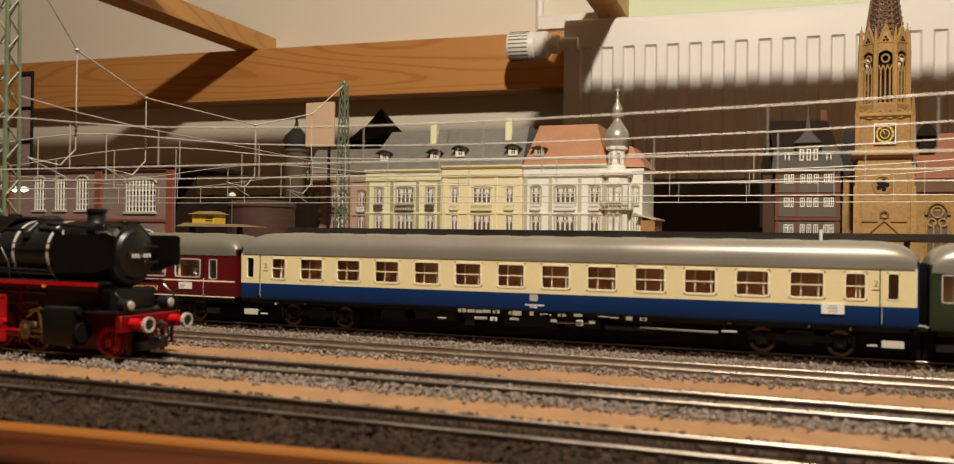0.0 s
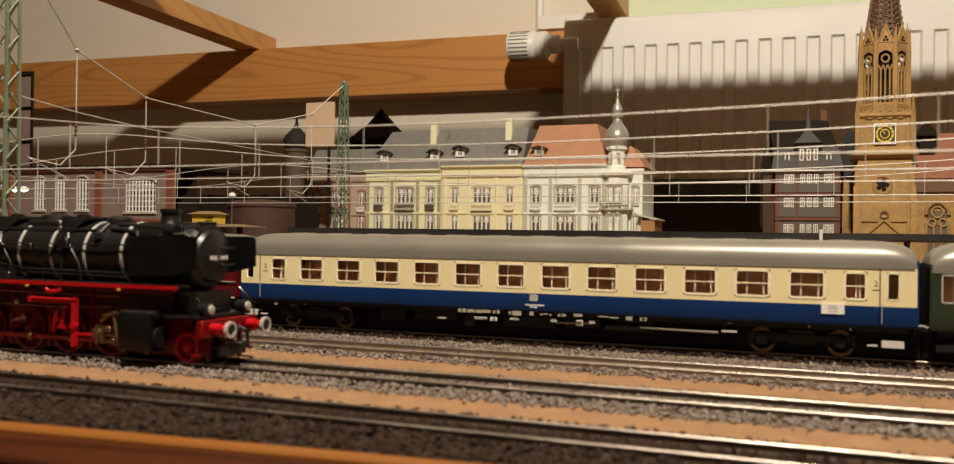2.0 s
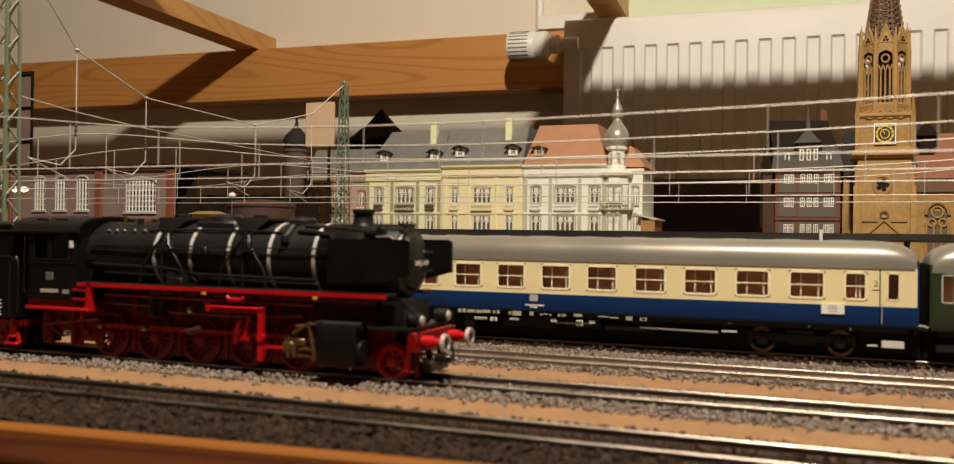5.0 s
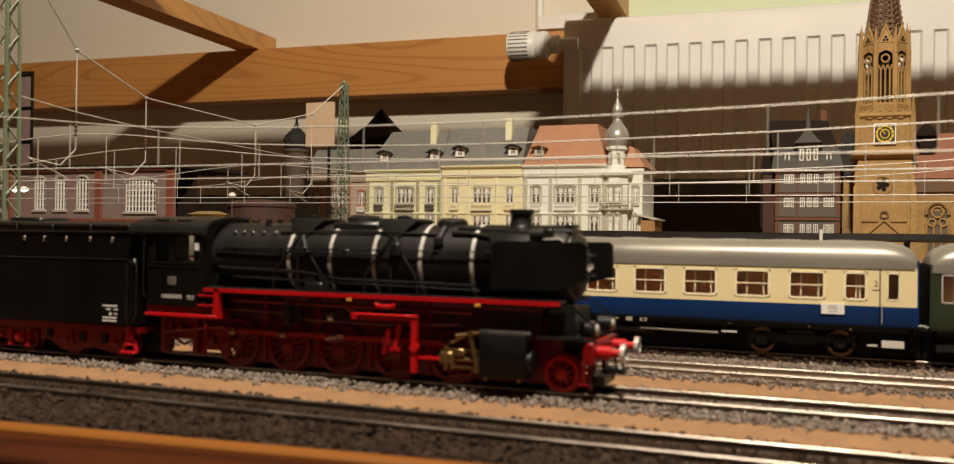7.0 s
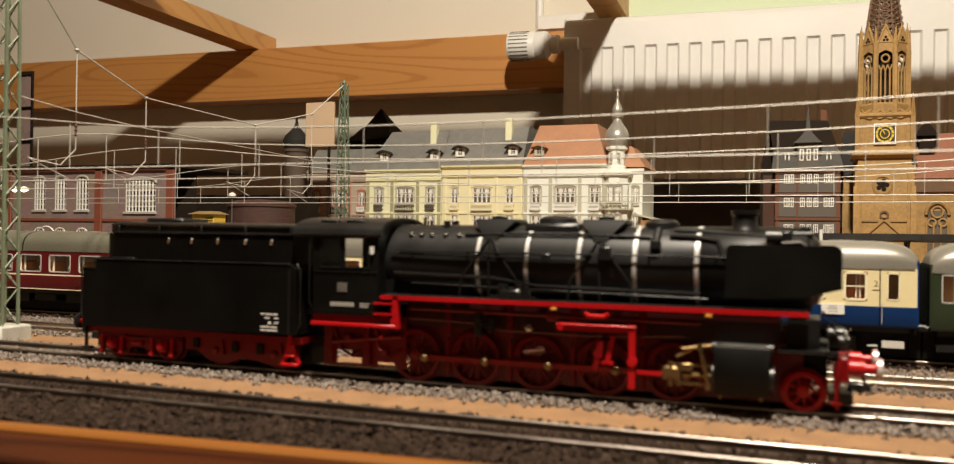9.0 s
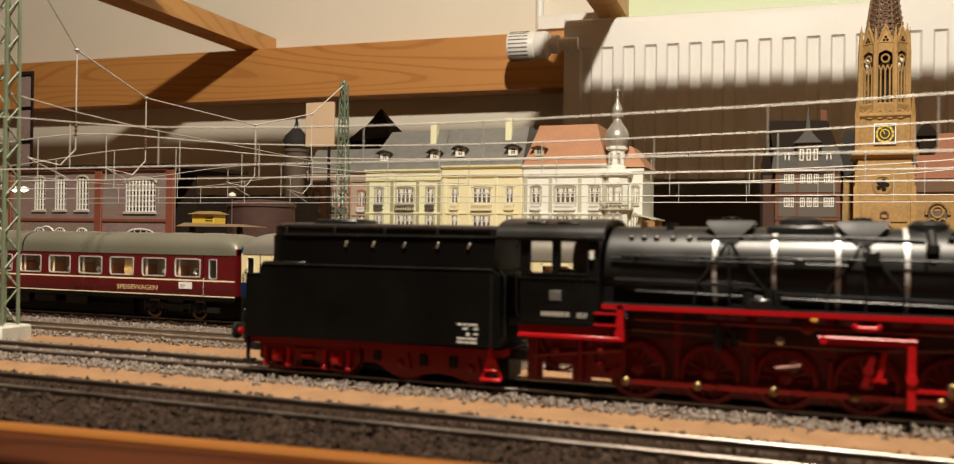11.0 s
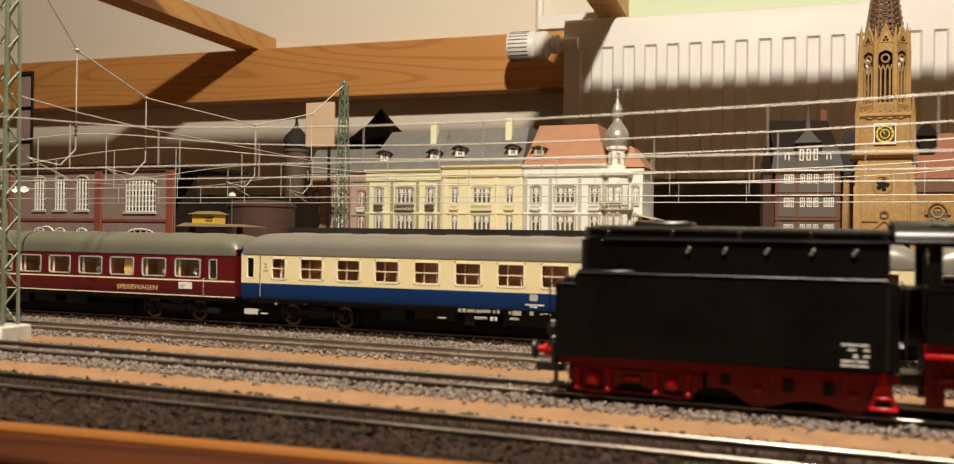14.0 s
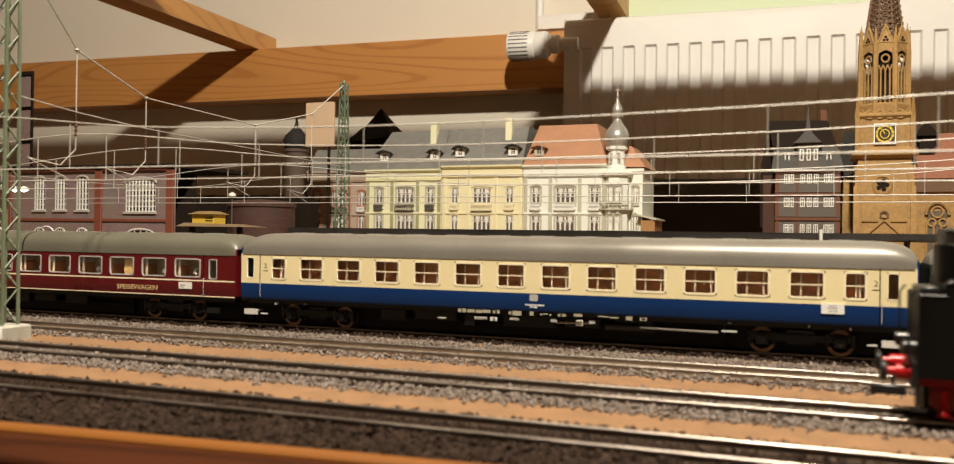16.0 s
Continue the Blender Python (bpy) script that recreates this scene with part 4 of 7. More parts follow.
        P("combination_lever", Mesh().cyl((234.0, s * 16.6, 16.8), (236.6, s * 16.6, 5.4), 0.6, n=6).cyl((229.5, s * 16.4, 15.4), (238.4, s * 16.4, 16.9), 0.55, n=6).cyl((228, s * 16.2, 13.2), (233.5, s * 16.2, 16.4), 0.5, n=6).turned([(1.0, s * 16), (1.0, s * 17.2)], (234.2, 0, 16.2), "y", 10).turned([(0.9, s * 16), (0.9, s * 17.2)], (236.4, 0, 5.8), "y", 10), BRASS, "", (2.4, 0, 0))
        P("return_crank", Mesh().cyl((187, s * 14.2, 11.4), (193, s * 14.2, 12.4), 0.7, n=6).turned([(1.3, s * 13.6), (1.3, s * 14.6)], (191.5, 0, 12.2), "y", 10), mat("rod_dull", (0.10, 0.04, 0.028), 0.4, metal=0.5))
        P("expansion_link", Mesh().turned([(1.3, s * 15), (1.3, s * 16.2)], (209, 0, 12.6), "y", 12).prism([(207.4, 8.6), (208.8, 8.2), (210.6, 16.4), (209.2, 17)], s * 15.6 - 0.5, s * 15.6 + 0.5), RED_W)
        # frame reds carry the shade under the running board in their colour
        P("frame_side", Mesh().box(147, 262, s * 6.2 - 0.6, s * 6.2 + 0.6, 1.6, 21), mat("frame_red_shaded", (0.16, 0.003, 0.004), 0.45))
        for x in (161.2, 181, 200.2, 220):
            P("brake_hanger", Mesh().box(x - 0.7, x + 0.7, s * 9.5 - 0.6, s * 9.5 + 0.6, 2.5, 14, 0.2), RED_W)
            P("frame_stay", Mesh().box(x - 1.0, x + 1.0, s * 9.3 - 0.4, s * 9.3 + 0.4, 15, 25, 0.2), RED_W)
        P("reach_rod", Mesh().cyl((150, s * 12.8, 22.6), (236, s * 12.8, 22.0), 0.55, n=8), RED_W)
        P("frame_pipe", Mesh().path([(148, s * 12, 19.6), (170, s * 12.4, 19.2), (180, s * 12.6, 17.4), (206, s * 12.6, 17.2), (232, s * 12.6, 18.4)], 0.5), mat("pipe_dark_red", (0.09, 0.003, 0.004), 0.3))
        P("feed_pump", Mesh().cyl((172.4, s * 13.2, 15.4), (172.4, s * 13.2, 21.6), 1.3, n=12).cyl((176.4, s * 13.2, 16.4), (176.4, s * 13.2, 20.6), 1.0, n=12).box(171, 178, s * 12.6 - 0.8, s * 12.6 + 0.8, 18, 19.2, 0.2), BLACK_GLOSS, "small glossy black feed pump")
        P("valve_cover", Mesh().turned([(1.1, s * 12.6), (1.1, s * 13.8), (0.4, s * 14.2)], (188, 0, 18.6), "y", 12), STEEL)
        P("spring_hanger", Mesh().turned([(1.9, s * 12), (1.9, s * 13), (0.5, s * 13.6)], (194.6, 0, 22.4), "y", 16), RED_W)
        P("rear_frame", wall_with_holes(Mesh(), 118, 147, 3.2, 19, s * 9 - 0.4, s * 9 + 0.4, [(122.5, 131.5, 3.6, 8.4), (137, 145, 3.2, 5.0)]), RED_W)
        rl = Mesh().box(119, 146, min(s * 9.4, s * 10.6), max(s * 9.4, s * 10.6), 16.6, 18, 0.3).box(133, 135, min(s * 9.4, s * 11), max(s * 9.4, s * 11), 4, 17, 0.3).cyl((120, s * 10.4, 10.5), (146, s * 10.4, 13.5), 0.7, n=8)
        rl.turned([(1.5, s * 9.4), (1.5, s * 10.6), (0.6, s * 11.2)], (127, 0, 12.2), "y", 16).turned([(1.2, s * 9.4), (1.2, s * 10.4), (0.4, s * 10.8)], (140, 0, 8.6), "y", 14).path([(122, s * 10.2, 15.6), (124.5, s * 10.2, 8.6), (129, s * 10.2, 6.4), (133, s * 10.2, 8.6), (134.6, s * 10.2, 15.6)], 0.5).path([(137, s * 10.2, 15.6), (138, s * 10.2, 9.2), (142, s * 10.2, 6.8), (145.4, s * 10.2, 9)], 0.5).cyl((121, s * 10.8, 4.2), (121, s * 10.8, 16), 0.5, n=6)
        P("ash_pan_gear", rl, RED_W, "red rods and levers below the cab")
        for xo in (195.4, 237.8):
            P("orange_tag", Mesh().box(xo, xo + 1.7, s * 16.75 - 0.1, s * 16.75 + 0.1, 24.3, 25.1, 0.06), mat("orange_tag", (0.72, 0.34, 0.05), 0.5), "small orange tag")
        P("red_handle", Mesh().cyl((206.2, s * 16.4, 23.0), (210.8, s * 16.4, 23.0), 0.7, n=10).cyl((206.2, s * 16.4, 23.0), (205.2, s * 16.4, 23.9), 0.7, n=10).cyl((210.8, s * 16.4, 23.0), (211.8, s * 16.4, 23.9), 0.7, n=10), RED)
        # lower front: buffers, lamps, steps
        bf = P("buffer", Mesh().turned([(1.9, 270.6), (1.9, 274.6), (1.2, 274.6), (1.2, 277), (2.8, 277.4), (2.8, 278.4)], (0, s * 10, 12.3), "x", 20), RED, "red buffer with bright steel plate")
        part("buffer_plate", Mesh().turned([(2.0, 278.4), (0.3, 278.7)], (0, s * 10, 12.3), "x", 20), BLACK, bf)
        part("buffer_ring", Mesh().turned([(2.8, 277.4), (2.8, 278.6), (2.0, 278.6), (2.0, 277.4), (2.8, 277.4)], (0, s * 10, 12.3), "x", 22), SILVER, bf)
        lp = P("front_lamp", Mesh().turned([(2.2, 266), (2.3, 270), (1.9, 270.4), (0.3, 270.2)], (0, s * 10.2, 18.6), "x", 16), BLACK)
        part("lens", Mesh().turned([(1.7, 270.3), (1.5, 270.8), (0.2, 271.0)], (0, s * 10.2, 18.6), "x", 16), GREYP, lp)
        P("front_step", Mesh().box(266.4, 269.2, s * 14 - 1, s * 14 + 1, 3.2, 3.8).box(267.4, 268.2, s * 14 - 0.4, s * 14 + 0.4, 3.8, 14), RED_W)
        P("front_handrail", Mesh().path([(270.6, s * 13.5, 14), (270.6, s * 13.5, 19.5), (264, s * 13.5, 25)], 0.3), BLACK_GLOSS)
        P("brake_hose", Mesh().path([(271, s * 4, 12), (274, s * 4, 11), (275, s * 4, 7), (273.6, s * 4, 4.6)], 0.5), BLACK)
    P("lubricator", Mesh().box(180, 186, -15.6, -13.6, 26.8, 29.4, 0.4).cyl((187.4, -14.8, 26.8), (187.4, -14.8, 30.4), 0.8, n=8), BLACK_GLOSS)
    P("buffer_beam", Mesh().box(268.4, 270.8, -15.4, 15.4, 9.4, 15.2, 0.3), RED_W, "dark red buffer beam")
    P("front_platform", Mesh().box(256, 270.4, -14.8, 14.8, 15.6, 16.6).box(258, 266, -9, 9, 16.6, 24), BLACK)
    P("coupling", Mesh().box(270.8, 276.5, -2, 2, 5.2, 7.2, 0.3).cyl((270.8, 0, 11.6), (275, 0, 11.2), 0.9, n=8).box(266, 272, -7, 7, 2.4, 5.0), BLACK)
    for s in (-1, 1):
        P("guard_iron", Mesh().box(267.6, 268.8, s * 8.5 - 0.9, s * 8.5 + 0.9, 1.0, 9, 0.2), RED_W)
    # near-black red: shade below the running board painted in
    P("ash_pan", Mesh().box(147, 256, -9, 9, 17, 26.5), mat("ash_pan_shaded", (0.035, 0.0014, 0.0018), 0.4))
    P("frame_stretcher", Mesh().box(118, 268, -5.6, 5.6, 9, 18), BLACK_MATT)
    # cab
    wl = wall_with_holes(Mesh(), 117.7, 140.6, 19.9, 45.0, -16.2, -15.6, [(120.6, 127.6, 34.8, 43.5), (128.8, 137.4, 34.8, 43.5)])
    wl2 = wall_with_holes(Mesh(), 117.7, 140.6, 19.9, 45.0, 15.6, 16.2, [(120.6, 127.6, 34.8, 43.5)])
    c = P("cab_side", wl, BLACK_MATT, "black cab side with open windows")
    P("cab_side", wl2, BLACK_MATT)
    arc = [(17.2 * math.cos(radians(q)), 44.6 + 5.7 * math.sin(radians(q)) ** 0.8) for q in range(0, 181, 12)]
    arc_in = [(y * 0.95, z - 0.7) for y, z in reversed(arc)]
    rf = P("cab_roof", Mesh().prism_x(arc + arc_in, 110.5, 142), BLACK)
    part("roof_hatch", Mesh().box(118.5, 124.8, -13.6, -8, 47.9, 49.1, 0.2).box(127.6, 134.2, -13.6, -8, 47.9, 49.1, 0.2), BLACK_MATT, rf)
    P("cab_front", Mesh().prism_x([(-15.6, 26), (15.6, 26), (15.6, 44.8), (9, 49.5), (0, 50.4), (-9, 49.5), (-15.6, 44.8)], 139.8, 140.6), BLACK_MATT)
    P("cab_floor", Mesh().box(118, 139.6, -15.5, 15.5, 22, 33.2), BLACK_MATT)
    P("backhead", Mesh().turned([(8.6, 131), (9.4, 132), (9.4, 139.6)], (0, 0, 37.5), "x", 20), BLACK_MATT)
    wf = Mesh()
    for a0, a1 in ((120.4, 127.8), (128.6, 137.6)):
        wf.box(a0, a1, -16.5, -16.1, 34.2, 34.8).box(a0, a0 + 0.5, -16.5, -16.1, 34.2, 44).box(a1 - 0.5, a1, -16.5, -16.1, 34.2, 44)
    part("cab_pane", Mesh().box(128.9, 137.3, -16.0, -15.85, 34.9, 43.4), PANE, c)
    part("window_frame", wf.box(118, 140.4, -16.45, -16.1, 33.0, 33.5), BLACK_GLOSS, c)
    rvt = Mesh()
    for k in range(12):
        for z in (21.0, 32.2, 44.4):
            rvt.turned([(0.28, -16.1), (0.2, -16.4), (0.05, -16.45)], (118.6 + 1.95 * k, 0, z), "y", 6)
    part("rivets", rvt, BLACK_GLOSS, c)
    P("roof_gutter", Mesh().cyl((110.5, -17.2, 44.7), (142, -17.2, 44.7), 0.35, n=6), BLACK_GLOSS)
    P("cab_handrail", Mesh().path([(117.4, -16.6, 22), (116.8, -17, 24), (116.8, -17, 42), (117.6, -16.6, 44)], 0.25), BLACK_GLOSS)
    P("tender_handrail", Mesh().path([(111.8, -16, 14), (113.2, -16.4, 16), (113.2, -16.4, 33), (111.6, -16, 35)], 0.25), BLACK_GLOSS)
    P("cab_mirror", Mesh().box(138.0, 139.2, -17, -16.3, 38.8, 41.2), WHITE, "small white plate at the cab window")
    part("emblem_plate", Mesh().box(126.4, 129.8, -16.4, -16.1, 27.0, 29.8, 0.1), mat("emblem_grey", (0.12, 0.11, 0.10), 0.5), c, "grey emblem plate")
    n = Mesh()
    bars(n, 124.0, 22.5, (0.9, 0.9, 0.9, 0.9, 0.9, 0.9, 0.4, 0.9), 1.3, -16.25, 0.22)
    bars(bars(n, 134.4, 23.2, (1.6, 1.2), 0.5, -16.25), 134.4, 22.4, (1.2, 1.4), 0.5, -16.25)
    part("number_bars", n, GREYP, c, "pale number bars")
    # tender
    tb = [(24.0, 11.5), (24.0, 31.4), (24.4, 31.8), (29.6, 31.8), (29.6, 34.4), (30.2, 35.0), (108.8, 35.0), (111.2, 33.6), (112.0, 12.6)]
    te = P("tender_tank", Mesh().prism(tb, -16.2, 16.2), TENDER_BLACK, "plain matt black tender tank")
    plan = [(29.4, -8.5), (32.4, -13.0), (37.2, -15.0), (109.5, -15.0), (109.5, 15.0), (37.2, 15.0), (32.4, 13.0), (29.4, 8.5)]
    part("coal_bunker", Mesh().loft([[(x, y, z) for x, y in plan] for z in (34.8, 44.2)]), TENDER_BLACK, te)
    part("bunker_step", Mesh().box(30.4, 46, -16.0, -14.9, 35, 35.9, 0.2).box(24.6, 29.4, -10, 10, 31.8, 33.6, 0.3), BLACK, te)
    lid = [(-14.6, 44.2), (-14.6, 46.4), (-13.6, 47.4), (-9, 48.0), (0, 48.3), (9, 48.0), (13.6, 47.4), (14.6, 46.4), (14.6, 44.2)]
    bl = part("bunker_lid", Mesh().loft([[(30.4, y * 0.62, z) for y, z in lid], [(33, y * 0.86, z + 0.3) for y, z in lid], [(37.4, y, z + 0.3) for y, z in lid], [(109.4, y, z - 0.3) for y, z in lid]]), BLACK, te)
    part("lid_rail", Mesh().path([(30.6, -8.4, 47.4), (33.4, -12.6, 47.3), (37.4, -14.6, 47.2), (109.8, -14.6, 46.6)], 0.45, 8), BLACK_GLOSS, bl)
    part("lid_rail", Mesh().cyl((37.4, -15.1, 44.4), (109.8, -15.1, 44.4), 0.4, n=8), BLACK_GLOSS, bl)
    for x in (38.5, 56, 73.5, 91, 108.5):
        part("lid_clasp", Mesh().box(x - 0.5, x + 0.5, -15.3, -13.4, 44.0, 47.0, 0.2), BLACK_GLOSS, bl)
    part("filler_cap", Mesh().box(44, 60, -8, 6, 48.0, 49.6, 0.6), BLACK, te)
    ir = Mesh()
    for x in (60, 69.5, 80, 91, 101):
        ir.cyl((x, -15.1, 41.0), (x + 0.8, -15.6, 42.6), 0.34, n=6)
    part("grab_irons", ir, SILVER, te)
    part("tank_rim", Mesh().cyl((30, -16.2, 35.0), (109, -16.2, 35.0), 0.28, n=6).cyl((24, -16.2, 31.8), (30, -16.2, 31.8), 0.25, n=6), BLACK_GLOSS, te)
    rv = Mesh().prism([(101.0, 15.7), (102.6, 15.7), (101.8, 16.8)], -16.3, -16.15)
    for x, z, ws in ((98.4, 18.6, (1.6, 1.4, 0.6, 2.0)), (100.0, 17.4, (1.8,)), (103.6, 17.4, (1.4,)), (103.6, 15.9, (1.4,)), (98.4, 14.5, (2.8, 0.4, 2.4)), (98.4, 13.4, (2.0, 1.4, 2.4))):
        bars(rv, x, z, ws, 0.5, -16.25)
    part("tender_inscription", rv, WHITE, te)
    P("tender_ladder", Mesh().box(108.6, 109.4, -16.5, -16.2, 12.8, 33.4), BLACK)
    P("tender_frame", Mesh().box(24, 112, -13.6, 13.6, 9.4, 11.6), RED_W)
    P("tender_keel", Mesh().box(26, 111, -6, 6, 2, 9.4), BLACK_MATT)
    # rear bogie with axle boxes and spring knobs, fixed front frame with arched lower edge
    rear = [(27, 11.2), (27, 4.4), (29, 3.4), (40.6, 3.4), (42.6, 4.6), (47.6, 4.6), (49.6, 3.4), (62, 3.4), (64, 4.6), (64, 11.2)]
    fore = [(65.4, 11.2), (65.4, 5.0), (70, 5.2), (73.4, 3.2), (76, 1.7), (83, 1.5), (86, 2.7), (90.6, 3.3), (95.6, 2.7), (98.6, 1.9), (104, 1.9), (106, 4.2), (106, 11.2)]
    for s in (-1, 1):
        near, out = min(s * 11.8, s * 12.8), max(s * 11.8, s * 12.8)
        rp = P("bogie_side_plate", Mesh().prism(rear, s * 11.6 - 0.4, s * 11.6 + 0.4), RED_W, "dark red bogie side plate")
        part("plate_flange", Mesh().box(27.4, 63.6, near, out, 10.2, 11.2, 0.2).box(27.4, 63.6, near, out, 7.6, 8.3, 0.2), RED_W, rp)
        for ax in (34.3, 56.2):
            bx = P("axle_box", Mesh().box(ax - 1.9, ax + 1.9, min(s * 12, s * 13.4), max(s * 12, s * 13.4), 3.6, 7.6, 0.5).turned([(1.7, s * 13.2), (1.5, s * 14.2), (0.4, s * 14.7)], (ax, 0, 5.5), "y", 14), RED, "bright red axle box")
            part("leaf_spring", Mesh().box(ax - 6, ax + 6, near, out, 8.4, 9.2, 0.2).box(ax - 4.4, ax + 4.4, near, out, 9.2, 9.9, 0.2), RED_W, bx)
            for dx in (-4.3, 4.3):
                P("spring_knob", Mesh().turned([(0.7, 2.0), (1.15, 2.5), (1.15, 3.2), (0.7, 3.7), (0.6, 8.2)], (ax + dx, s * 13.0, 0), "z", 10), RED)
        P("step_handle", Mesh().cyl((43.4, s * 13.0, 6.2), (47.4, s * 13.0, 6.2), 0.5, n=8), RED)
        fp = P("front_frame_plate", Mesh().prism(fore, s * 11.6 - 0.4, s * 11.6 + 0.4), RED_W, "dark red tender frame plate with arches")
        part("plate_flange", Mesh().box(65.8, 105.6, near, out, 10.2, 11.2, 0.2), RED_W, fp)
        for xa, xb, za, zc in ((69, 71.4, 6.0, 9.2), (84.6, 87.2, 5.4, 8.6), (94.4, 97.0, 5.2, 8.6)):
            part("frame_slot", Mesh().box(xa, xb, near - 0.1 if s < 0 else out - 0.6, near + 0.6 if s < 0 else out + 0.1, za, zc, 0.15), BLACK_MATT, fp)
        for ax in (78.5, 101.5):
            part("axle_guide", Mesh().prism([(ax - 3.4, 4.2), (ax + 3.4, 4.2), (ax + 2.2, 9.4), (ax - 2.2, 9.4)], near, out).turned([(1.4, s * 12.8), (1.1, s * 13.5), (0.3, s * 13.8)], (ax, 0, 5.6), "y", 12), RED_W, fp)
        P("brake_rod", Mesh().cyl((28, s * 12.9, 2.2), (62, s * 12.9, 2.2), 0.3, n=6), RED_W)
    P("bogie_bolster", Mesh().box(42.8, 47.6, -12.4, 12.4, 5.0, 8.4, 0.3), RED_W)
    P("tender_steps", Mesh().prism([(107.6, 11), (108.8, 11), (111.8, 3.4), (110.6, 3.4), (109.8, 5.6), (106.8, 5.6), (106.0, 3.4), (105.0, 3.4)], -14.0, -13.2).box(105.2, 111.6, -15.2, -13.4, 2.6, 3.4, 0.2).box(106.6, 110.2, -15.0, -13.4, 5.4, 6.0, 0.2).cyl((108.2, -14.2, 8.8), (108.2, -14.2, 12.4), 0.9, 0.5, n=8), RED, "bright red tender steps")
    P("tender_rear_beam", Mesh().box(22.6, 24.2, -15, 15, 9, 15), BLACK)
    for s in (-1, 1):
        bf = P("rear_buffer", Mesh().turned([(1.9, 22.6), (1.9, 19.4), (1.1, 19.4), (1.1, 17.4)], (0, s * 10, 12.3), "x", 18), RED)
        part("buffer_head", Mesh().turned([(1.0, 17.6), (2.7, 17.0), (2.8, 16.2), (2.4, 15.8)], (0, s * 10, 12.3), "x", 18), BLACK, bf)
        P("rear_lamp", Mesh().turned([(1.9, 24), (1.9, 21), (1.4, 20.6)], (0, s * 11, 18.5), "x", 14), BLACK)
        P("rear_handrail", Mesh().path([(23, s * 14.8, 14), (22, s * 14.8, 16), (22, s * 14.8, 31), (23.4, s * 14.8, 33)], 0.3), BLACK)
    P("rear_steps", Mesh().box(22.6, 26, -15, -12.6, 3.2, 4).box(23.4, 24.4, -14.6, -13.8, 4, 12), BLACK)
    P("rear_coupling", Mesh().box(14, 22.6, -2, 2, 5, 7.4, 0.3).path([(22.6, 5, 10), (20, 5, 9), (19.4, 5, 4)], 0.5), BLACK)
    P("tender_drawbar", Mesh().box(111, 120, -5, 5, 8, 11).box(112.6, 117.6, -11, 11, 19, 21), BLACK)
    P("cab_tender_curtain", Mesh().box(112.7, 117.6, -11, 11, 21, 33), BLACK_MATT)
    # wheels that turn
    for k in range(5):
        x = 150.2 + 19.54 * k
        for s in (-1, 1):
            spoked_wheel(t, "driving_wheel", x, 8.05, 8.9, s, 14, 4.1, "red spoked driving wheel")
    for s in (-1, 1):
        spoked_wheel(t, "leading_wheel", 262.2, 5.3, 9.4, s, 9, 0, "red spoked leading wheel", RED)
        for ax in (34.3, 56.2, 78.5, 101.5):
            spoked_wheel(t, "tender_wheel", ax, 5.6, 8.9, s, 9, 0)
        rod = Mesh().box(-40.5, 40.5, -0.45, 0.45, -0.75, 0.75)
        for k in range(5):
            rod.turned([(1.4, -0.6), (1.4, 0.6)], (-39.08 + 19.54 * k, 0, 0), "y", 12)
        rd = P("coupling_rod", rod, mat("rod_red", (0.27, 0.006, 0.008), 0.35), "red coupling rod", (189.28, s * 10.8, 8.05))
        RODS.append((rd, s * 10.8, 8.05, 4.1, (189.28, 8.05, CRANK)))
        for k in range(5):
            part("pin_cap", Mesh().turned([(1.25, s * 0.5), (1.25, s * 1.3), (0.8, s * 1.8), (0.2, s * 1.9)], (-39.08 + 19.54 * k, 0, 0), "y", 14), BRASS, rd, "brass crank pin cap")
    return t


ENGINE = engine()


# ---- overhead line ----
def lattice_mast(name, label, x, y, z0, z1, w0, w1, material, base=None):
    t = thing(name, label, "catenary mast", (x, y, 0))
    h = lambda z: (w0 + (w1 - w0) * (z - z0) / (z1 - z0)) / 2
    for sx in (-1, 1):
        for sy in (-1, 1):
            part("corner_post", Mesh().loft([[(sx * h(z) + a, sy * h(z) + b, z) for a, b in ((-0.55, -0.55), (0.55, -0.55), (0.55, 0.55), (-0.55, 0.55))] for z in (z0, z1)]), material, t)
    n = int((z1 - z0) / 7.5)
    m = Mesh()
    for k in range(n):
        a, b = z0 + (z1 - z0) * k / n, z0 + (z1 - z0) * (k + 1) / n
        for s in (-1, 1):
            f = 1 if (k % 2) else -1
            m.cyl((-f * h(a), s * h(a), a), (f * h(b), s * h(b), b), 0.36, n=5)
            m.cyl((s * h(a), -f * h(a), a), (s * h(b), f * h(b), b), 0.36, n=5)
            if w0 > 9:
                m.cyl((f * h(a), s * h(a), a), (-f * h(b), s * h(b), b), 0.36, n=5)
    part("lattice", m, material, t)
    part("cap", Mesh().turned([(w1 * 0.45, z1), (w1 * 0.4, z1 + 1), (0.4, z1 + 3)], n=8), material, t)
    if base:
        part("foundation", Mesh().box(-base / 2, base / 2, -base / 2, base / 2, GROUND, z0, 0.8), CONCRETE, t, "pale concrete foundation block")
    return t


lattice_mast("catenary_mast", "tall green lattice mast on a concrete foundation", -61, -99, 4.0, 176, 8.0, 5.8, MAST, 16)
lattice_mast("catenary_mast", "slender dark green lattice mast behind the platform", -98, 252, GROUND, 168, 10.5, 4.2, MAST_D, 0)
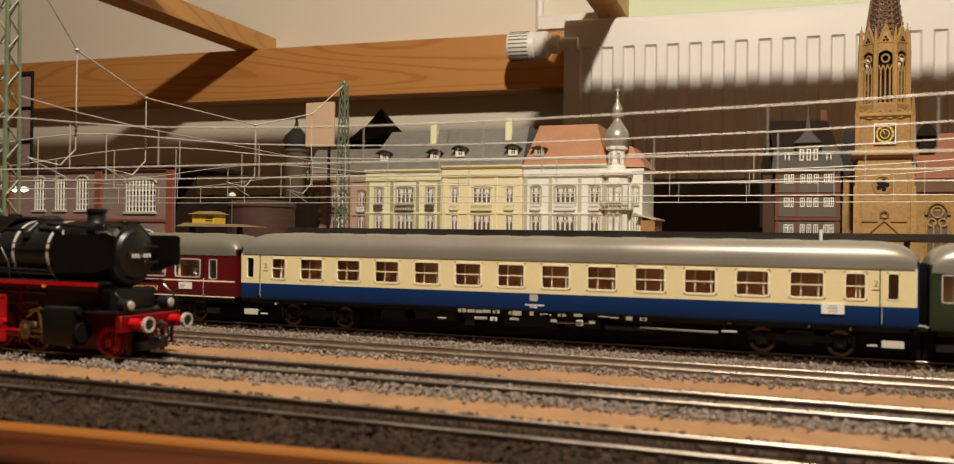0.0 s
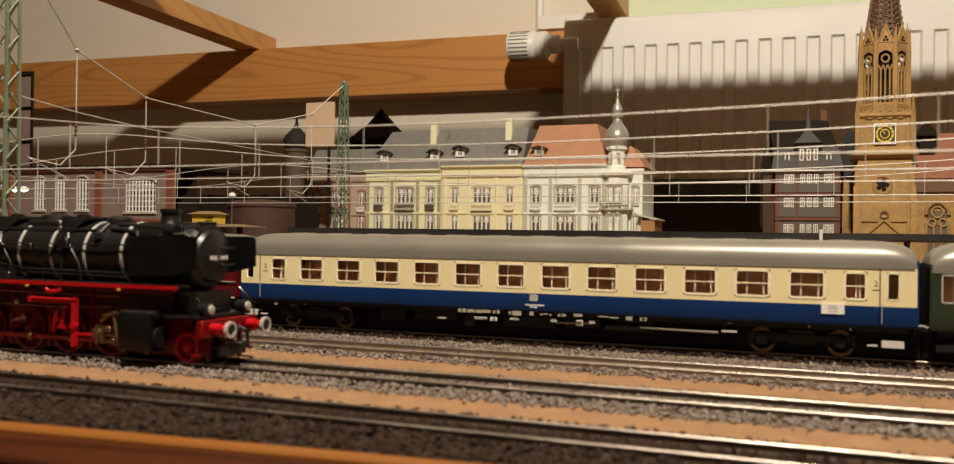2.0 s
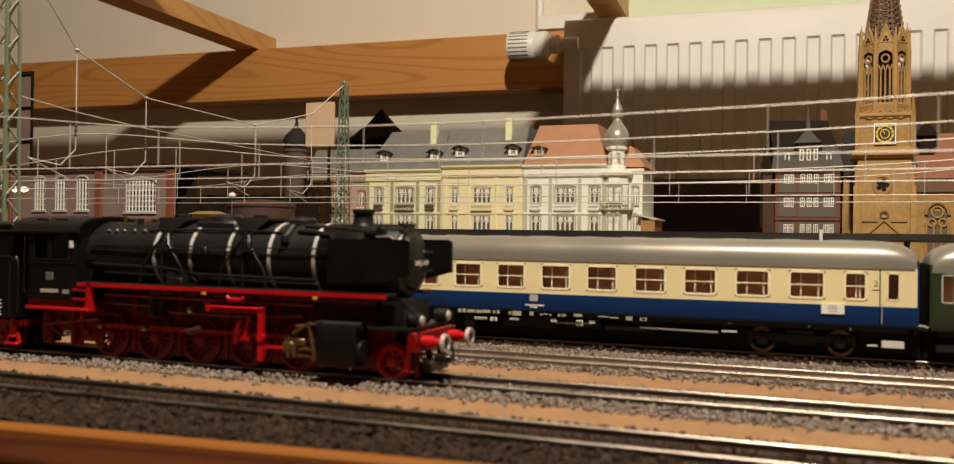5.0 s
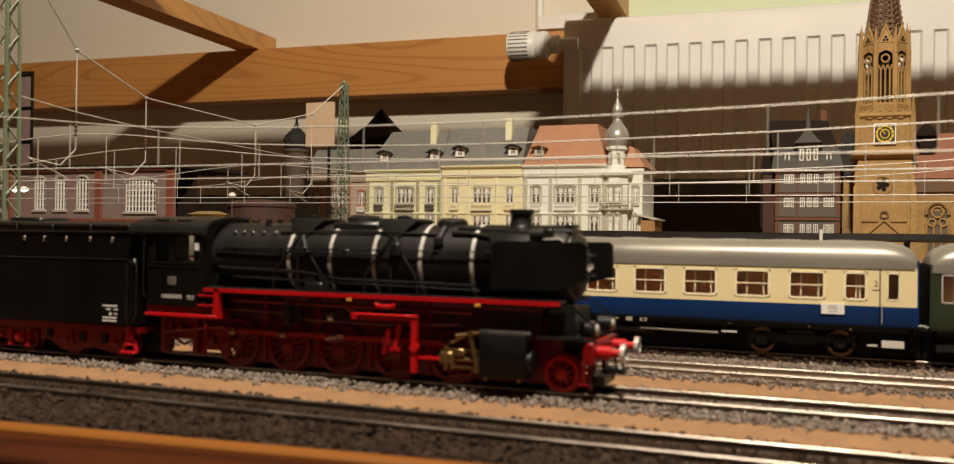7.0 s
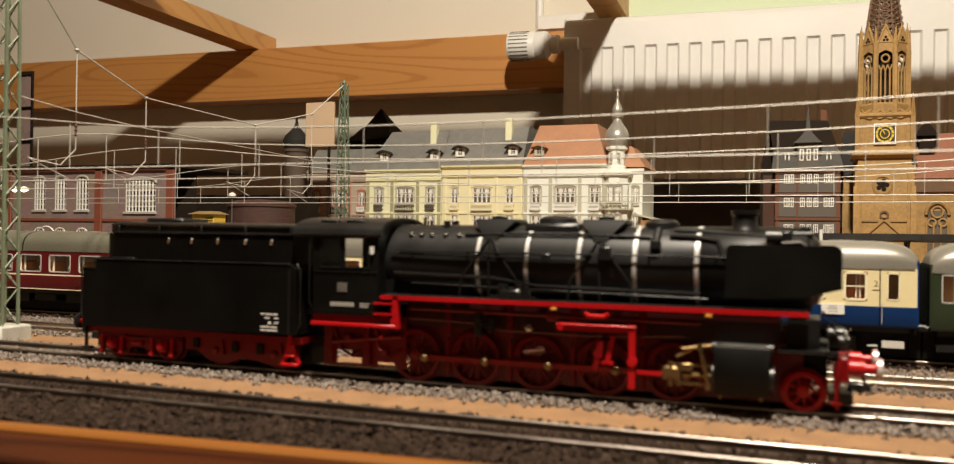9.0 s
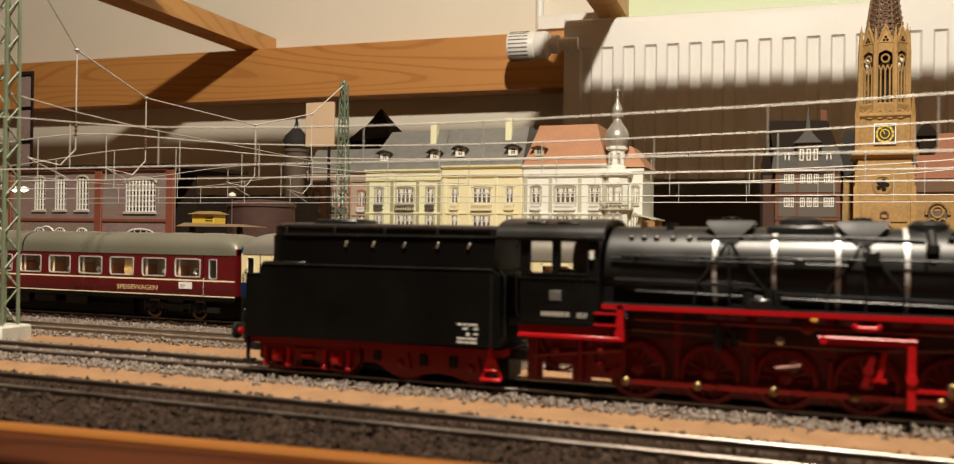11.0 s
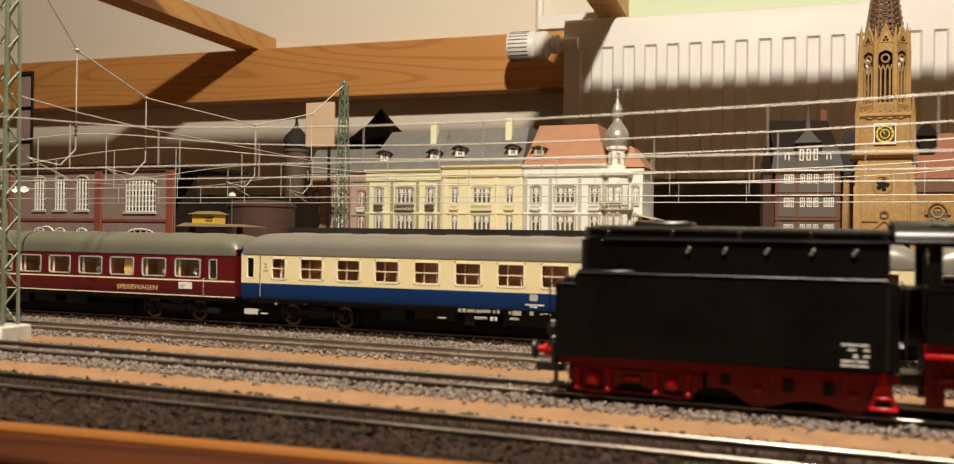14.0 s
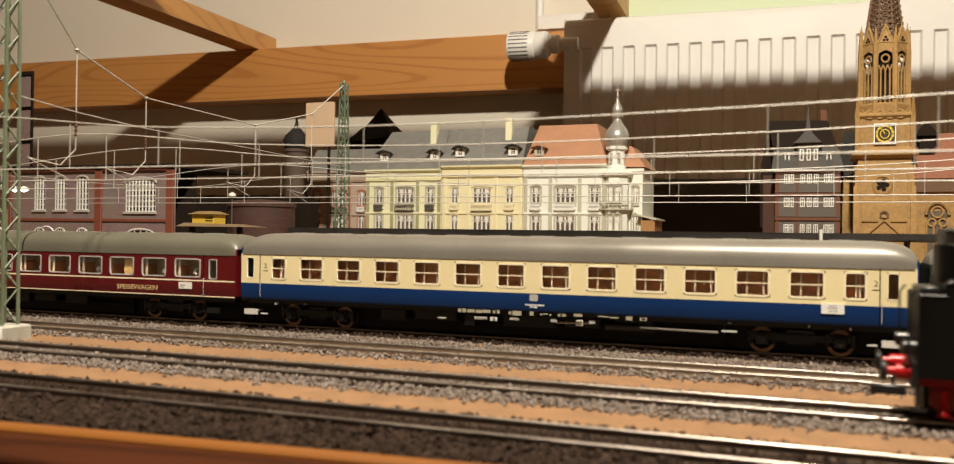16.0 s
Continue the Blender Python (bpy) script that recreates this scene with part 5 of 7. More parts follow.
SPAN = [(-61, -99, 172), (-60.5, -61.5, 129.6), (-74.5, 0, 117.0), (-84.7, 113, 116.6), (-95.7, 200, 136.0), (-98, 252, 167)]
# heights of the messenger wire along x; the contact wire hangs level below it
MESSENGER = [(-320, 86), (-190, 81), (-66, 90), (30, 83.0), (130, 80.3), (250, 81.9), (330, 85), (420, 91), (520, 84), (800, 84)]
CONTACT = 68.4


def smooth_wire(pts, n=40):
    """Points along a wire that sags through the given heights."""
    xs = [p[0] for p in pts]
    out = []
    for i in range(n + 1):
        x = xs[0] + (xs[-1] - xs[0]) * i / n
        k = max(j for j in range(len(xs) - 1) if xs[j] <= x)
        u = (x - xs[k]) / (xs[k + 1] - xs[k])
        p = [pts[max(k - 1, 0)][1], pts[k][1], pts[k + 1][1], pts[min(k + 2, len(pts) - 1)][1]]
        z = p[1] + 0.5 * u * (p[2] - p[0] + u * (2 * p[0] - 5 * p[1] + 4 * p[2] - p[3] + u * (3 * (p[1] - p[2]) + p[3] - p[0])))
        out.append((x, z))
    return out


def overhead(key, shift):
    y = TRACKS[key]
    t = thing("overhead_wire", "thin bright overhead contact and carrier wires above the track", "overhead wire", (0, y, 0), group="overhead wires")
    pts = [(x + shift if -300 < x < 500 else x, z) for x, z in MESSENGER]
    line = smooth_wire(pts, 80)
    part("carrier_wire", Mesh().path([(x, 0, z) for x, z in line], 0.27, 5), WIRE, t)
    part("contact_wire", Mesh().path([(-320, 0, CONTACT), (800, 0, CONTACT)], 0.3, 5), WIRE, t)
    for k in range(26):
        x = -300 + k * 42 + shift
        z = min(line, key=lambda p: abs(p[0] - x))[1]
        part("dropper", Mesh().cyl((x, 0, CONTACT), (x, 0, z), 0.2, n=5), WIRE, t)


for key, shift in (("c", 6), ("b", 6), ("a", -6), ("e", -16), ("f", -24)):
    overhead(key, shift)


def head_span():
    t = thing("head_span", "bright wire head span with hanging registration arms between the masts", "head span")
    part("span_wire", Mesh().path(SPAN[1:], 0.42, 6), WIRE, t)
    part("span_wire", Mesh().path(SPAN[:2], 0.2, 5), MAST, t)
    lower = [(-61, -99, 104)] + [(x, y, 100.5) for x, y, z in SPAN[1:5]] + [(-98, 252, 100)]
    part("lower_span_wire", Mesh().path(lower, 0.3, 5), WIRE, t)
    for x, y, z in SPAN[1:5]:
        h = part("hanger", Mesh().cyl((x, y, z), (x, y, 100.5), 0.32, n=6).turned([(0.9, -0.6), (1.2, 0), (0.9, 0.6)], (x, y, z), "z", 8), WIRE, t)
        part("insulator", Mesh().turned([(0.4, 89), (0.8, 90), (0.4, 91), (0.8, 92), (0.4, 93), (0.8, 94), (0.4, 95)], (x, y, 0), "z", 8).cyl((x, y, 95), (x, y, 100.5), 0.25, n=5), mat("insulator_brown", (0.10, 0.05, 0.035), 0.4), h)
        part("registration_arm", Mesh().path([(x, y, 88.6), (x, y, 83), (x - 3, y - 6, 75.2), (x - 6, y - 22, 77.5), (x - 2, y - 2, 69)], 0.3, 5), WIRE, h)


head_span()


# ---- station platform with its canopy ----
def platform():
    t = thing("station_platform", "long dark station platform with a flat black canopy", "platform", (0, 158, 0))
    part("platform_slab", Mesh().box(-420, 800, -24, 24, GROUND, 8.5, 0.6), mat("platform_grey", (0.16, 0.14, 0.12), 0.8, vary=0.2), t)
    c = part("canopy", Mesh().prism_x([(-27, 46.8), (-27, 48.6), (0, 46.6), (27, 48.6), (27, 46.8), (0, 44.6)], -70, 800), mat("canopy_black", (0.022, 0.018, 0.015), 0.6, vary=0.3), t, "thin black platform canopy")
    part("fascia", Mesh().box(-70, 800, -27.6, -26.6, 45.6, 49.0), MATS["canopy_black"], c)
    for x in range(-50, 800, 90):
        part("post", Mesh().cyl((x, 0, 8.5), (x, 0, 45.4), 1.1, n=8).path([(x, 0, 36), (x, -14, 45.4)], 0.6).path([(x, 0, 36), (x, 14, 45.4)], 0.6), BLACK, t)
    part("canopy_mast", Mesh().cyl((266, -28, 45), (266, -28, 51), 0.9, n=8), WHITE, t, "small white post on the canopy")


platform()

# ---- the town behind ----
YEL = mat("house_yellow", (0.81, 0.80, 0.54), 0.75, vary=0.05, big=20)
YEL2 = mat("house_ochre", (0.80, 0.745, 0.48), 0.75, vary=0.05, big=20)
OFFW = mat("house_white", (0.81, 0.84, 0.77), 0.75, vary=0.05, big=20)
PILST = mat("pilaster_olive", (0.36, 0.345, 0.20), 0.75, vary=0.06)
STONE_W = mat("window_stone", (0.50, 0.48, 0.38), 0.7, vary=0.06)
BEIGE_H = mat("house_beige", (0.48, 0.38, 0.30), 0.75, vary=0.08)
PINK_H = mat("house_pink", (0.52, 0.24, 0.17), 0.75, vary=0.08)
SLATE = mat("roof_slate", (0.19, 0.186, 0.17), 0.7, vary=0.25, grain=500, bump=0.5, big=60)
TILE_R = mat("roof_tile", (0.45, 0.225, 0.125), 0.7, vary=0.14, grain=500, bump=0.6, big=60)
DARKWIN = mat("dark_window", (0.13, 0.11, 0.085), 0.25, vary=0.2)
SASH = mat("sash_white", (0.84, 0.83, 0.78), 0.6, vary=0.05)
IRON = mat("balcony_iron", (0.10, 0.09, 0.08), 0.6, vary=0.1)
SAND = mat("church_sandstone", (0.34, 0.207, 0.074), 0.8, vary=0.3, grain=300, bump=0.4, big=40)
SAND_D = mat("church_brown", (0.135, 0.075, 0.04), 0.7, vary=0.2, grain=300)
TINROOF = mat("dome_grey", (0.46, 0.45, 0.41), 0.34, metal=0.45, vary=0.12)
PALEWIN = mat("pale_window", (0.13, 0.112, 0.088), 0.25, vary=0.25)
# also stands in for the unlit depth behind the belfry openings
SHED = mat("dark_timber_and_shade", (0.019, 0.013, 0.0095), 0.8, spec=0.12, vary=0.25)
BRICK = brick_mat("engine_shed_brick", (0.19, 0.135, 0.125), (0.23, 0.165, 0.15), (0.26, 0.21, 0.19), 130.0)
BRICK_D = brick_mat("tower_brick", (0.045, 0.017, 0.0125), (0.066, 0.025, 0.018), (0.085, 0.055, 0.042), 150.0)
RED_BR = mat("red_brick_trim", (0.19, 0.052, 0.028), 0.75, vary=0.15)


def town_window(parent, x, z, w, h, y, sashes=2, surround=STONE_W, sill=True):
    """A window in a facade: rounded stone surround with a hood, dark glass, curtains, white sashes."""
    t = part("window", rim(x - w / 2 - 2.4, x + w / 2 + 2.4, z - 1.4, z + h + 2.6, y - 1.0, y + 0.6, 2.3, 3.6), surround, parent)
    part("hood", Mesh().prism([(x - w / 2 - 3, z + h + 1.2), (x - w / 4 - 1, z + h + 3.4), (x - 1.2, z + h + 3.9), (x - 1.2, z + h + 5.2), (x + 1.2, z + h + 5.2), (x + 1.2, z + h + 3.9), (x + w / 4 + 1, z + h + 3.4), (x + w / 2 + 3, z + h + 1.2), (x + w / 4 + 1, z + h + 2.2), (x - w / 4 - 1, z + h + 2.2)], y - 2.0, y), surround, t)
    part("pane", Mesh().box(x - w / 2, x + w / 2, y + 1.6, y + 2.0, z, z + h), PALEWIN, t)
    s, cur = Mesh(), Mesh()
    for k in range(sashes):
        a = x - w / 2 + w * k / sashes
        b = x - w / 2 + w * (k + 1) / sashes
        for lo, hi in ((z + 0.1, z + h * 0.64), (z + h * 0.69, z + h - 0.1)):
            q = rim(a + 0.15, b - 0.15, lo, hi, y + 0.2, y + 0.9, 0.95)
            s.add(q.v, q.f)
        c = b if k % 2 == 0 else a
        d = (a - b if k % 2 == 0 else b - a) * 0.6
        cur.prism([(c, z + h * 0.3), (c, z + h), (c + d, z + h), (c + d * 0.5, z + h * 0.55)], y + 1.2, y + 1.4)
    part("sash", s, SASH, t)
    part("curtain", cur, SHADE_W, t)
    if sill:
        part("sill", Mesh().box(x - w / 2 - 2, x + w / 2 + 2, y - 2.2, y + 0.5, z - 3.0, z - 1.5, 0.3), surround, t)
    return t


def flower_box(parent, x, z, w, y, material):
    """A small box railing under a window, with slots in its front."""
    b = part("flower_box", wall_with_holes(Mesh(), x - w / 2, x + w / 2, z - 8, z - 1.6, y - 4.4, y - 3.6, [(x - w / 2 + 1.6 + q * 2.6, x - w / 2 + 2.9 + q * 2.6, z - 6.2, z - 3.4) for q in range(max(int((w - 2) / 2.6), 1))]), material, parent)
    part("box_floor", Mesh().prism([(x - w / 2, z - 8), (x + w / 2, z - 8), (x + w / 2 - 1.5, z - 9.6), (x - w / 2 + 1.5, z - 9.6)], y - 4.2, y), material, b)


def balcony(parent, x, z, w, y, material):
    b = part("balcony", Mesh().box(x - w / 2, x + w / 2, y - 5, y, z - 1.6, z - 0.4, 0.3), STONE_W if material is not IRON else IRON, parent)
    m = Mesh().box(x - w / 2, x + w / 2, y - 5, y - 4.3, z + 6.4, z + 7.2)
    n = int(w / 2.6)
    for k in range(n + 1):
        xx = x - w / 2 + 0.4 + (w - 0.8) * k / n
        m.box(xx - 0.45, xx + 0.45, y - 4.9, y - 4.4, z - 0.4, z + 6.4)
    part("railing", m, material, b)


def dormer(parent, x, z, y, roofm, wallm, s=1.0):
    w, h = 6.5 * s, 12 * s
    d = part("dormer", wall_with_holes(Mesh(), x - w, x + w, z, z + h, y, y + 8, [(x - w * 0.55, x + w * 0.55, z + 1.5, z + h - 1)]), wallm, parent)
    part("dormer_pane", Mesh().box(x - w * 0.55, x + w * 0.55, y + 1.5, y + 2, z + 1.5, z + h - 1), DARKWIN, d)
    part("dormer_sash", Mesh().add(*[(q.v, q.f) for q in [rim(x - w * 0.55, x + w * 0.55, z + 1.5, z + h - 1, y + 0.8, y + 1.4, 0.8)]][0]).box(x - 0.4, x + 0.4, y + 0.8, y + 1.4, z + 1.5, z + h - 1).box(x - w * 0.5, x + w * 0.5, y + 0.8, y + 1.4, z + h * 0.5, z + h * 0.5 + 0.8), wallm if s < 1.1 else SASH, d)
    arc = [(x - w * 1.75, z + h - 2.5), (x - w * 0.9, z + h + 2.0), (x, z + h + 3.4), (x + w * 0.9, z + h + 2.0), (x + w * 1.75, z + h - 2.5), (x + w * 0.9, z + h - 0.4), (x, z + h + 0.8), (x - w * 0.9, z + h - 0.4)]
    part("dormer_roof", Mesh().prism(arc, y - 6, y + 16), roofm, d)


def town_house(label, x0, x1, z_eave, z_ridge, wallm, roofm, floors, cols, trim, iron_cols=(), dormers=(), hip=None, chim=(), y=750, roof_face=None, fh=34.5, top_win=95):
    """A town house facing the tracks: facade with cut windows, pilasters, cornice, mansard roof."""
    box_m = {PILST: IRON, YEL2: CREAM_L}.get(trim, SASH)
    t = thing("town_house", label, "house", (0, y, 0), group="row of town houses")
    holes = []
    for f in range(floors):
        z = top_win - fh * f
        for (cx, w) in cols:
            holes.append((cx - w / 2, cx + w / 2, z, z + 21))
    part("front_wall", wall_with_holes(Mesh(), x0, x1, GROUND, z_eave, 0, 3, holes), wallm, t)
    part("side_wall", Mesh().box(x0, x0 + 3, 3, 95, GROUND, z_eave), wallm, t)
    part("side_wall", Mesh().box(x1 - 3, x1, 3, 95, GROUND, z_eave), wallm, t)
    part("back_wall", Mesh().box(x0 + 3, x1 - 3, 92, 95, GROUND, z_eave), wallm, t)
    part("cornice", Mesh().prism_x([(0, z_eave - 14), (-1.2, z_eave - 13), (-1.2, z_eave - 4.5), (-3, z_eave - 4), (-6, z_eave - 2), (-6, z_eave), (3, z_eave + 0.2)], x0, x1), wallm, t)
    part("string_course", Mesh().prism_x([(0, z_eave - 17.4), (-1.2, z_eave - 17), (-2.8, z_eave - 15.6), (-2.8, z_eave - 14.2), (0, z_eave - 14)], x0, x1), wallm, t)
    part("floor_band", Mesh().prism_x([(0, top_win - 15.4), (-1.8, top_win - 14.6), (-1.8, top_win - 12.4), (0, top_win - 12)], x0, x1), wallm, t)
    px = [x0 + 3.5] + [(a[0] + b[0]) / 2 for a, b in zip(cols, cols[1:])] + [x1 - 3.5]
    for p in px:
        part("pilaster", Mesh().box(p - 2.6, p + 2.6, -1.3, 0, GROUND, z_eave - 15.8, 0.4), trim, t)
    for f in range(floors):
        z = top_win - fh * f
        for i, (cx, w) in enumerate(cols):
            town_window(t, cx, z, w, 21, 0, 2 if w < 16 else 4, {PILST: STONE_W, YEL2: YEL2}.get(trim, trim))
            if f % 2 == 0 and w > 16 and trim is not STONE_W:
                balcony(t, cx, z - 9, w + 4, 0, IRON if i in iron_cols else box_m)
            elif f % 2 == 0:
                flower_box(t, cx, z, w + 3, 0, box_m)
    lean = 14
    hl, hr = hip or (0, 0)
    rr = part("roof", Mesh().loft([[(x0, -3, z_eave), (x1, -3, z_eave), (x1, 98, z_eave), (x0, 98, z_eave)], [(x0 + hl, lean + 12, z_ridge), (x1 - hr, lean + 12, z_ridge), (x1 - hr, 80, z_ridge), (x0 + hl, 80, z_ridge)]]), roofm, t)
    for dx in dormers:
        dormer(t, dx, z_eave + 13, 1, mat("roof_dark_slate", (0.026, 0.024, 0.022), 0.75, spec=0.2, vary=0.25, grain=500, bump=0.5) if roofm is SLATE else roofm, SASH if roofm is SLATE else STONE_W, 1.0)
        part("skylight", Mesh().box(dx + 26, dx + 32, 9, 12, z_eave + 15, z_eave + 22).box(dx + 29, dx + 29.8, 8.6, 9, z_eave + 15, z_eave + 22), SASH, t) if roofm is SLATE else None
    for (cx, h) in chim:
        part("chimney_stack", Mesh().box(cx - 4.5, cx + 4.5, 16, 26, z_ridge - 20, z_ridge + h, 0.5), YEL, t, "pale yellow chimney stack")
    return t


town_house("pale yellow town house with slate mansard roof and iron balcony", -347, -228, 138, 195, YEL, SLATE, 4, [(-325.5, 11), (-284, 26), (-245, 11)], PILST, (1,), (-319, -240), (28, 0), ((-249, 11),), fh=37.5, top_win=90)
town_house("ochre yellow town house with slate mansard roof", -227, -109, 142, 196, YEL2, SLATE, 4, [(-208, 10), (-167.5, 26), (-127.5, 11)], YEL2, (), (-201.5, -124), None, ((-136, 12),), fh=37.5, top_win=90)
white = town_house("white corner house with red tiled roof and onion turret", -108, 6, 141, 197, OFFW, TILE_R, 4, [(-90, 12), (-49.5, 26), (-10, 12)], STONE_W, (), (-87,), (14, 20), fh=37.5, top_win=90)


def turret(t):
    # corner bay with balconies and the onion dome over it, and the side wing
    m = Mesh()
    oct_ = lambda r, z, cx=17, cy=8: [(cx + r * math.cos(radians(22.5 + 45 * k)), cy + r * math.sin(radians(22.5 + 45 * k)), z) for k in range(8)]
    m.loft([oct_(17, GROUND), oct_(17, 128)])
    b = part("corner_bay", m, OFFW, t)
    for z in (52.5, 90):
        town_window(b, 12, z, 7, 21, -9.2, 2, STONE_W)
        town_window(b, 23, z, 7, 21, -9.2, 2, STONE_W)
        rl = Mesh().loft([oct_(23, z - 9), oct_(23, z - 7)])
        for k in range(24):
            a = 2 * math.pi * k / 24
            rl.cyl((17 + 21.6 * math.cos(a), 8 + 21.6 * math.sin(a), z - 7), (17 + 21.6 * math.cos(a), 8 + 21.6 * math.sin(a), z + 1), 0.8, n=5)
        rl.turned([(21, z + 1), (22.6, z + 1), (22.6, z + 2.4), (21, z + 2.4), (21, z + 1)], (17, 8, 0), "z", 16)
        part("bay_balcony", rl, STONE_W, b)
    part("bay_cornice", Mesh().loft([oct_(17, 124), oct_(23, 127), oct_(23, 129), oct_(17, 134)]), OFFW, b)
    part("turret_drum", Mesh().loft([oct_(13, 132), oct_(13, 137), oct_(10.8, 139), oct_(10.8, 158), oct_(14.4, 160), oct_(14.4, 163), oct_(11, 164)]), OFFW, b)
    for dx in (-5, 5):
        part("turret_window", Mesh().box(17 + dx - 2.0, 17 + dx + 2.0, -3.0, -1.6, 143, 155), DARKWIN, b)
        part("turret_sash", rim(17 + dx - 2.4, 17 + dx + 2.4, 142.6, 155.4, -3.3, -2.6, 0.7).box(17 + dx - 0.3, 17 + dx + 0.3, -3.2, -2.7, 143, 155), SASH, b)
    part("onion_dome", Mesh().turned([(11, 163), (14, 166.5), (16, 172), (16, 178), (13.8, 185), (9, 191.5), (6, 196), (5, 200), (7.6, 202), (7.8, 204.5), (5, 206), (6.6, 209), (6.8, 212.5), (5, 217), (2.6, 222), (1.5, 228), (2.3, 230), (1.1, 232), (0.7, 236), (0.3, 242)], (17, 8, 0), "z", 24), TINROOF, b, "grey metal onion dome with a finial")
    part("dome_cross", Mesh().box(13.2, 20.8, 7.3, 8.7, 237.0, 238.6), SILVER, b)
    wing = part("side_wing", wall_with_holes(Mesh(), 30, 50, GROUND, 132, 14, 17, [(37, 44, 52.5, 73.5), (37, 44, 90, 111)]), OFFW, t)
    part("side_wing_wall", Mesh().box(47, 50, 17, 95, GROUND, 132), OFFW, wing)
    for z in (52.5, 90):
        town_window(wing, 40.5, z, 7, 21, 14, 2, STONE_W)
    part("wing_gable", Mesh().box(30, 52, 12, 95, 132, 136), OFFW, wing)
    part("wing_roof", Mesh().loft([[(2, 8, 138), (54, 10, 137), (54, 98, 137), (2, 98, 138)], [(0, 30, 172), (32, 30, 166), (32, 80, 166), (0, 80, 172)]]), TILE_R, wing)
    part("wing_canopy", Mesh().loft([[(46, 0, 74), (70, 2, 68), (70, 70, 68), (46, 70, 74)], [(46, 0, 76), (70, 2, 70), (70, 70, 70), (46, 70, 76)]]), STONE_W, wing)
    part("wing_porch", Mesh().box(50, 68, 4, 60, GROUND, 68), mat("porch_wood", (0.38, 0.20, 0.075), 0.7, vary=0.2), wing)


turret(white)
town_house("shaded beige town house with pink window surrounds", -470, -356, 140, 176, BEIGE_H, SLATE, 4, [(-452, 10), (-415, 24), (-376, 10)], PINK_H, (1,), (), None, (), y=790, top_win=88)


def left_towers():
    t = thing("corner_turret_house", "dark brown turret with a small slate onion dome", "house", (-485, 780, 0))
    DK = mat("turret_brown", (0.10, 0.07, 0.05), 0.75, vary=0.2)
    part("turret_wall", Mesh().turned([(17, GROUND), (17, 168), (19, 170), (19, 174)], n=16), DK, t)
    part("onion_dome", Mesh().turned([(17, 174), (20, 180), (20.5, 187), (17, 195), (9, 203), (3.5, 210), (1.5, 219), (2.4, 221), (1, 223), (0.3, 227)], n=18), mat("roof_dark_slate", (0.026, 0.024, 0.022), 0.75, spec=0.2, vary=0.25, grain=500, bump=0.5), t)
    h = thing("tall_dark_house", "tall dark house with a steep black hipped roof", "house", (-423, 900, 0))
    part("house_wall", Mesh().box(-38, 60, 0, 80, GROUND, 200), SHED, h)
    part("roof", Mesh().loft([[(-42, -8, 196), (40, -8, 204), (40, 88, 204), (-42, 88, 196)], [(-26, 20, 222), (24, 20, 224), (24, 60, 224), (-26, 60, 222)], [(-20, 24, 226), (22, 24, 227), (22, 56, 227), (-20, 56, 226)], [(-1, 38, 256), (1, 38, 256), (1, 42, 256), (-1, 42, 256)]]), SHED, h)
    c = thing("card_tower", "plain beige card panel on two thin legs", "building", (-371, 660, 0))
    part("panel", Mesh().box(-22, 22, 0, 4, 164, 224, 0.5), mat("raw_card", (0.58, 0.42, 0.28), 0.85, vary=0.06), c, "plain beige card panel")
    part("legs", Mesh().box(-16, -13, 0, 3, GROUND, 163.8).box(13, 16, 0, 3, GROUND, 163.8), SHED, c)


left_towers()


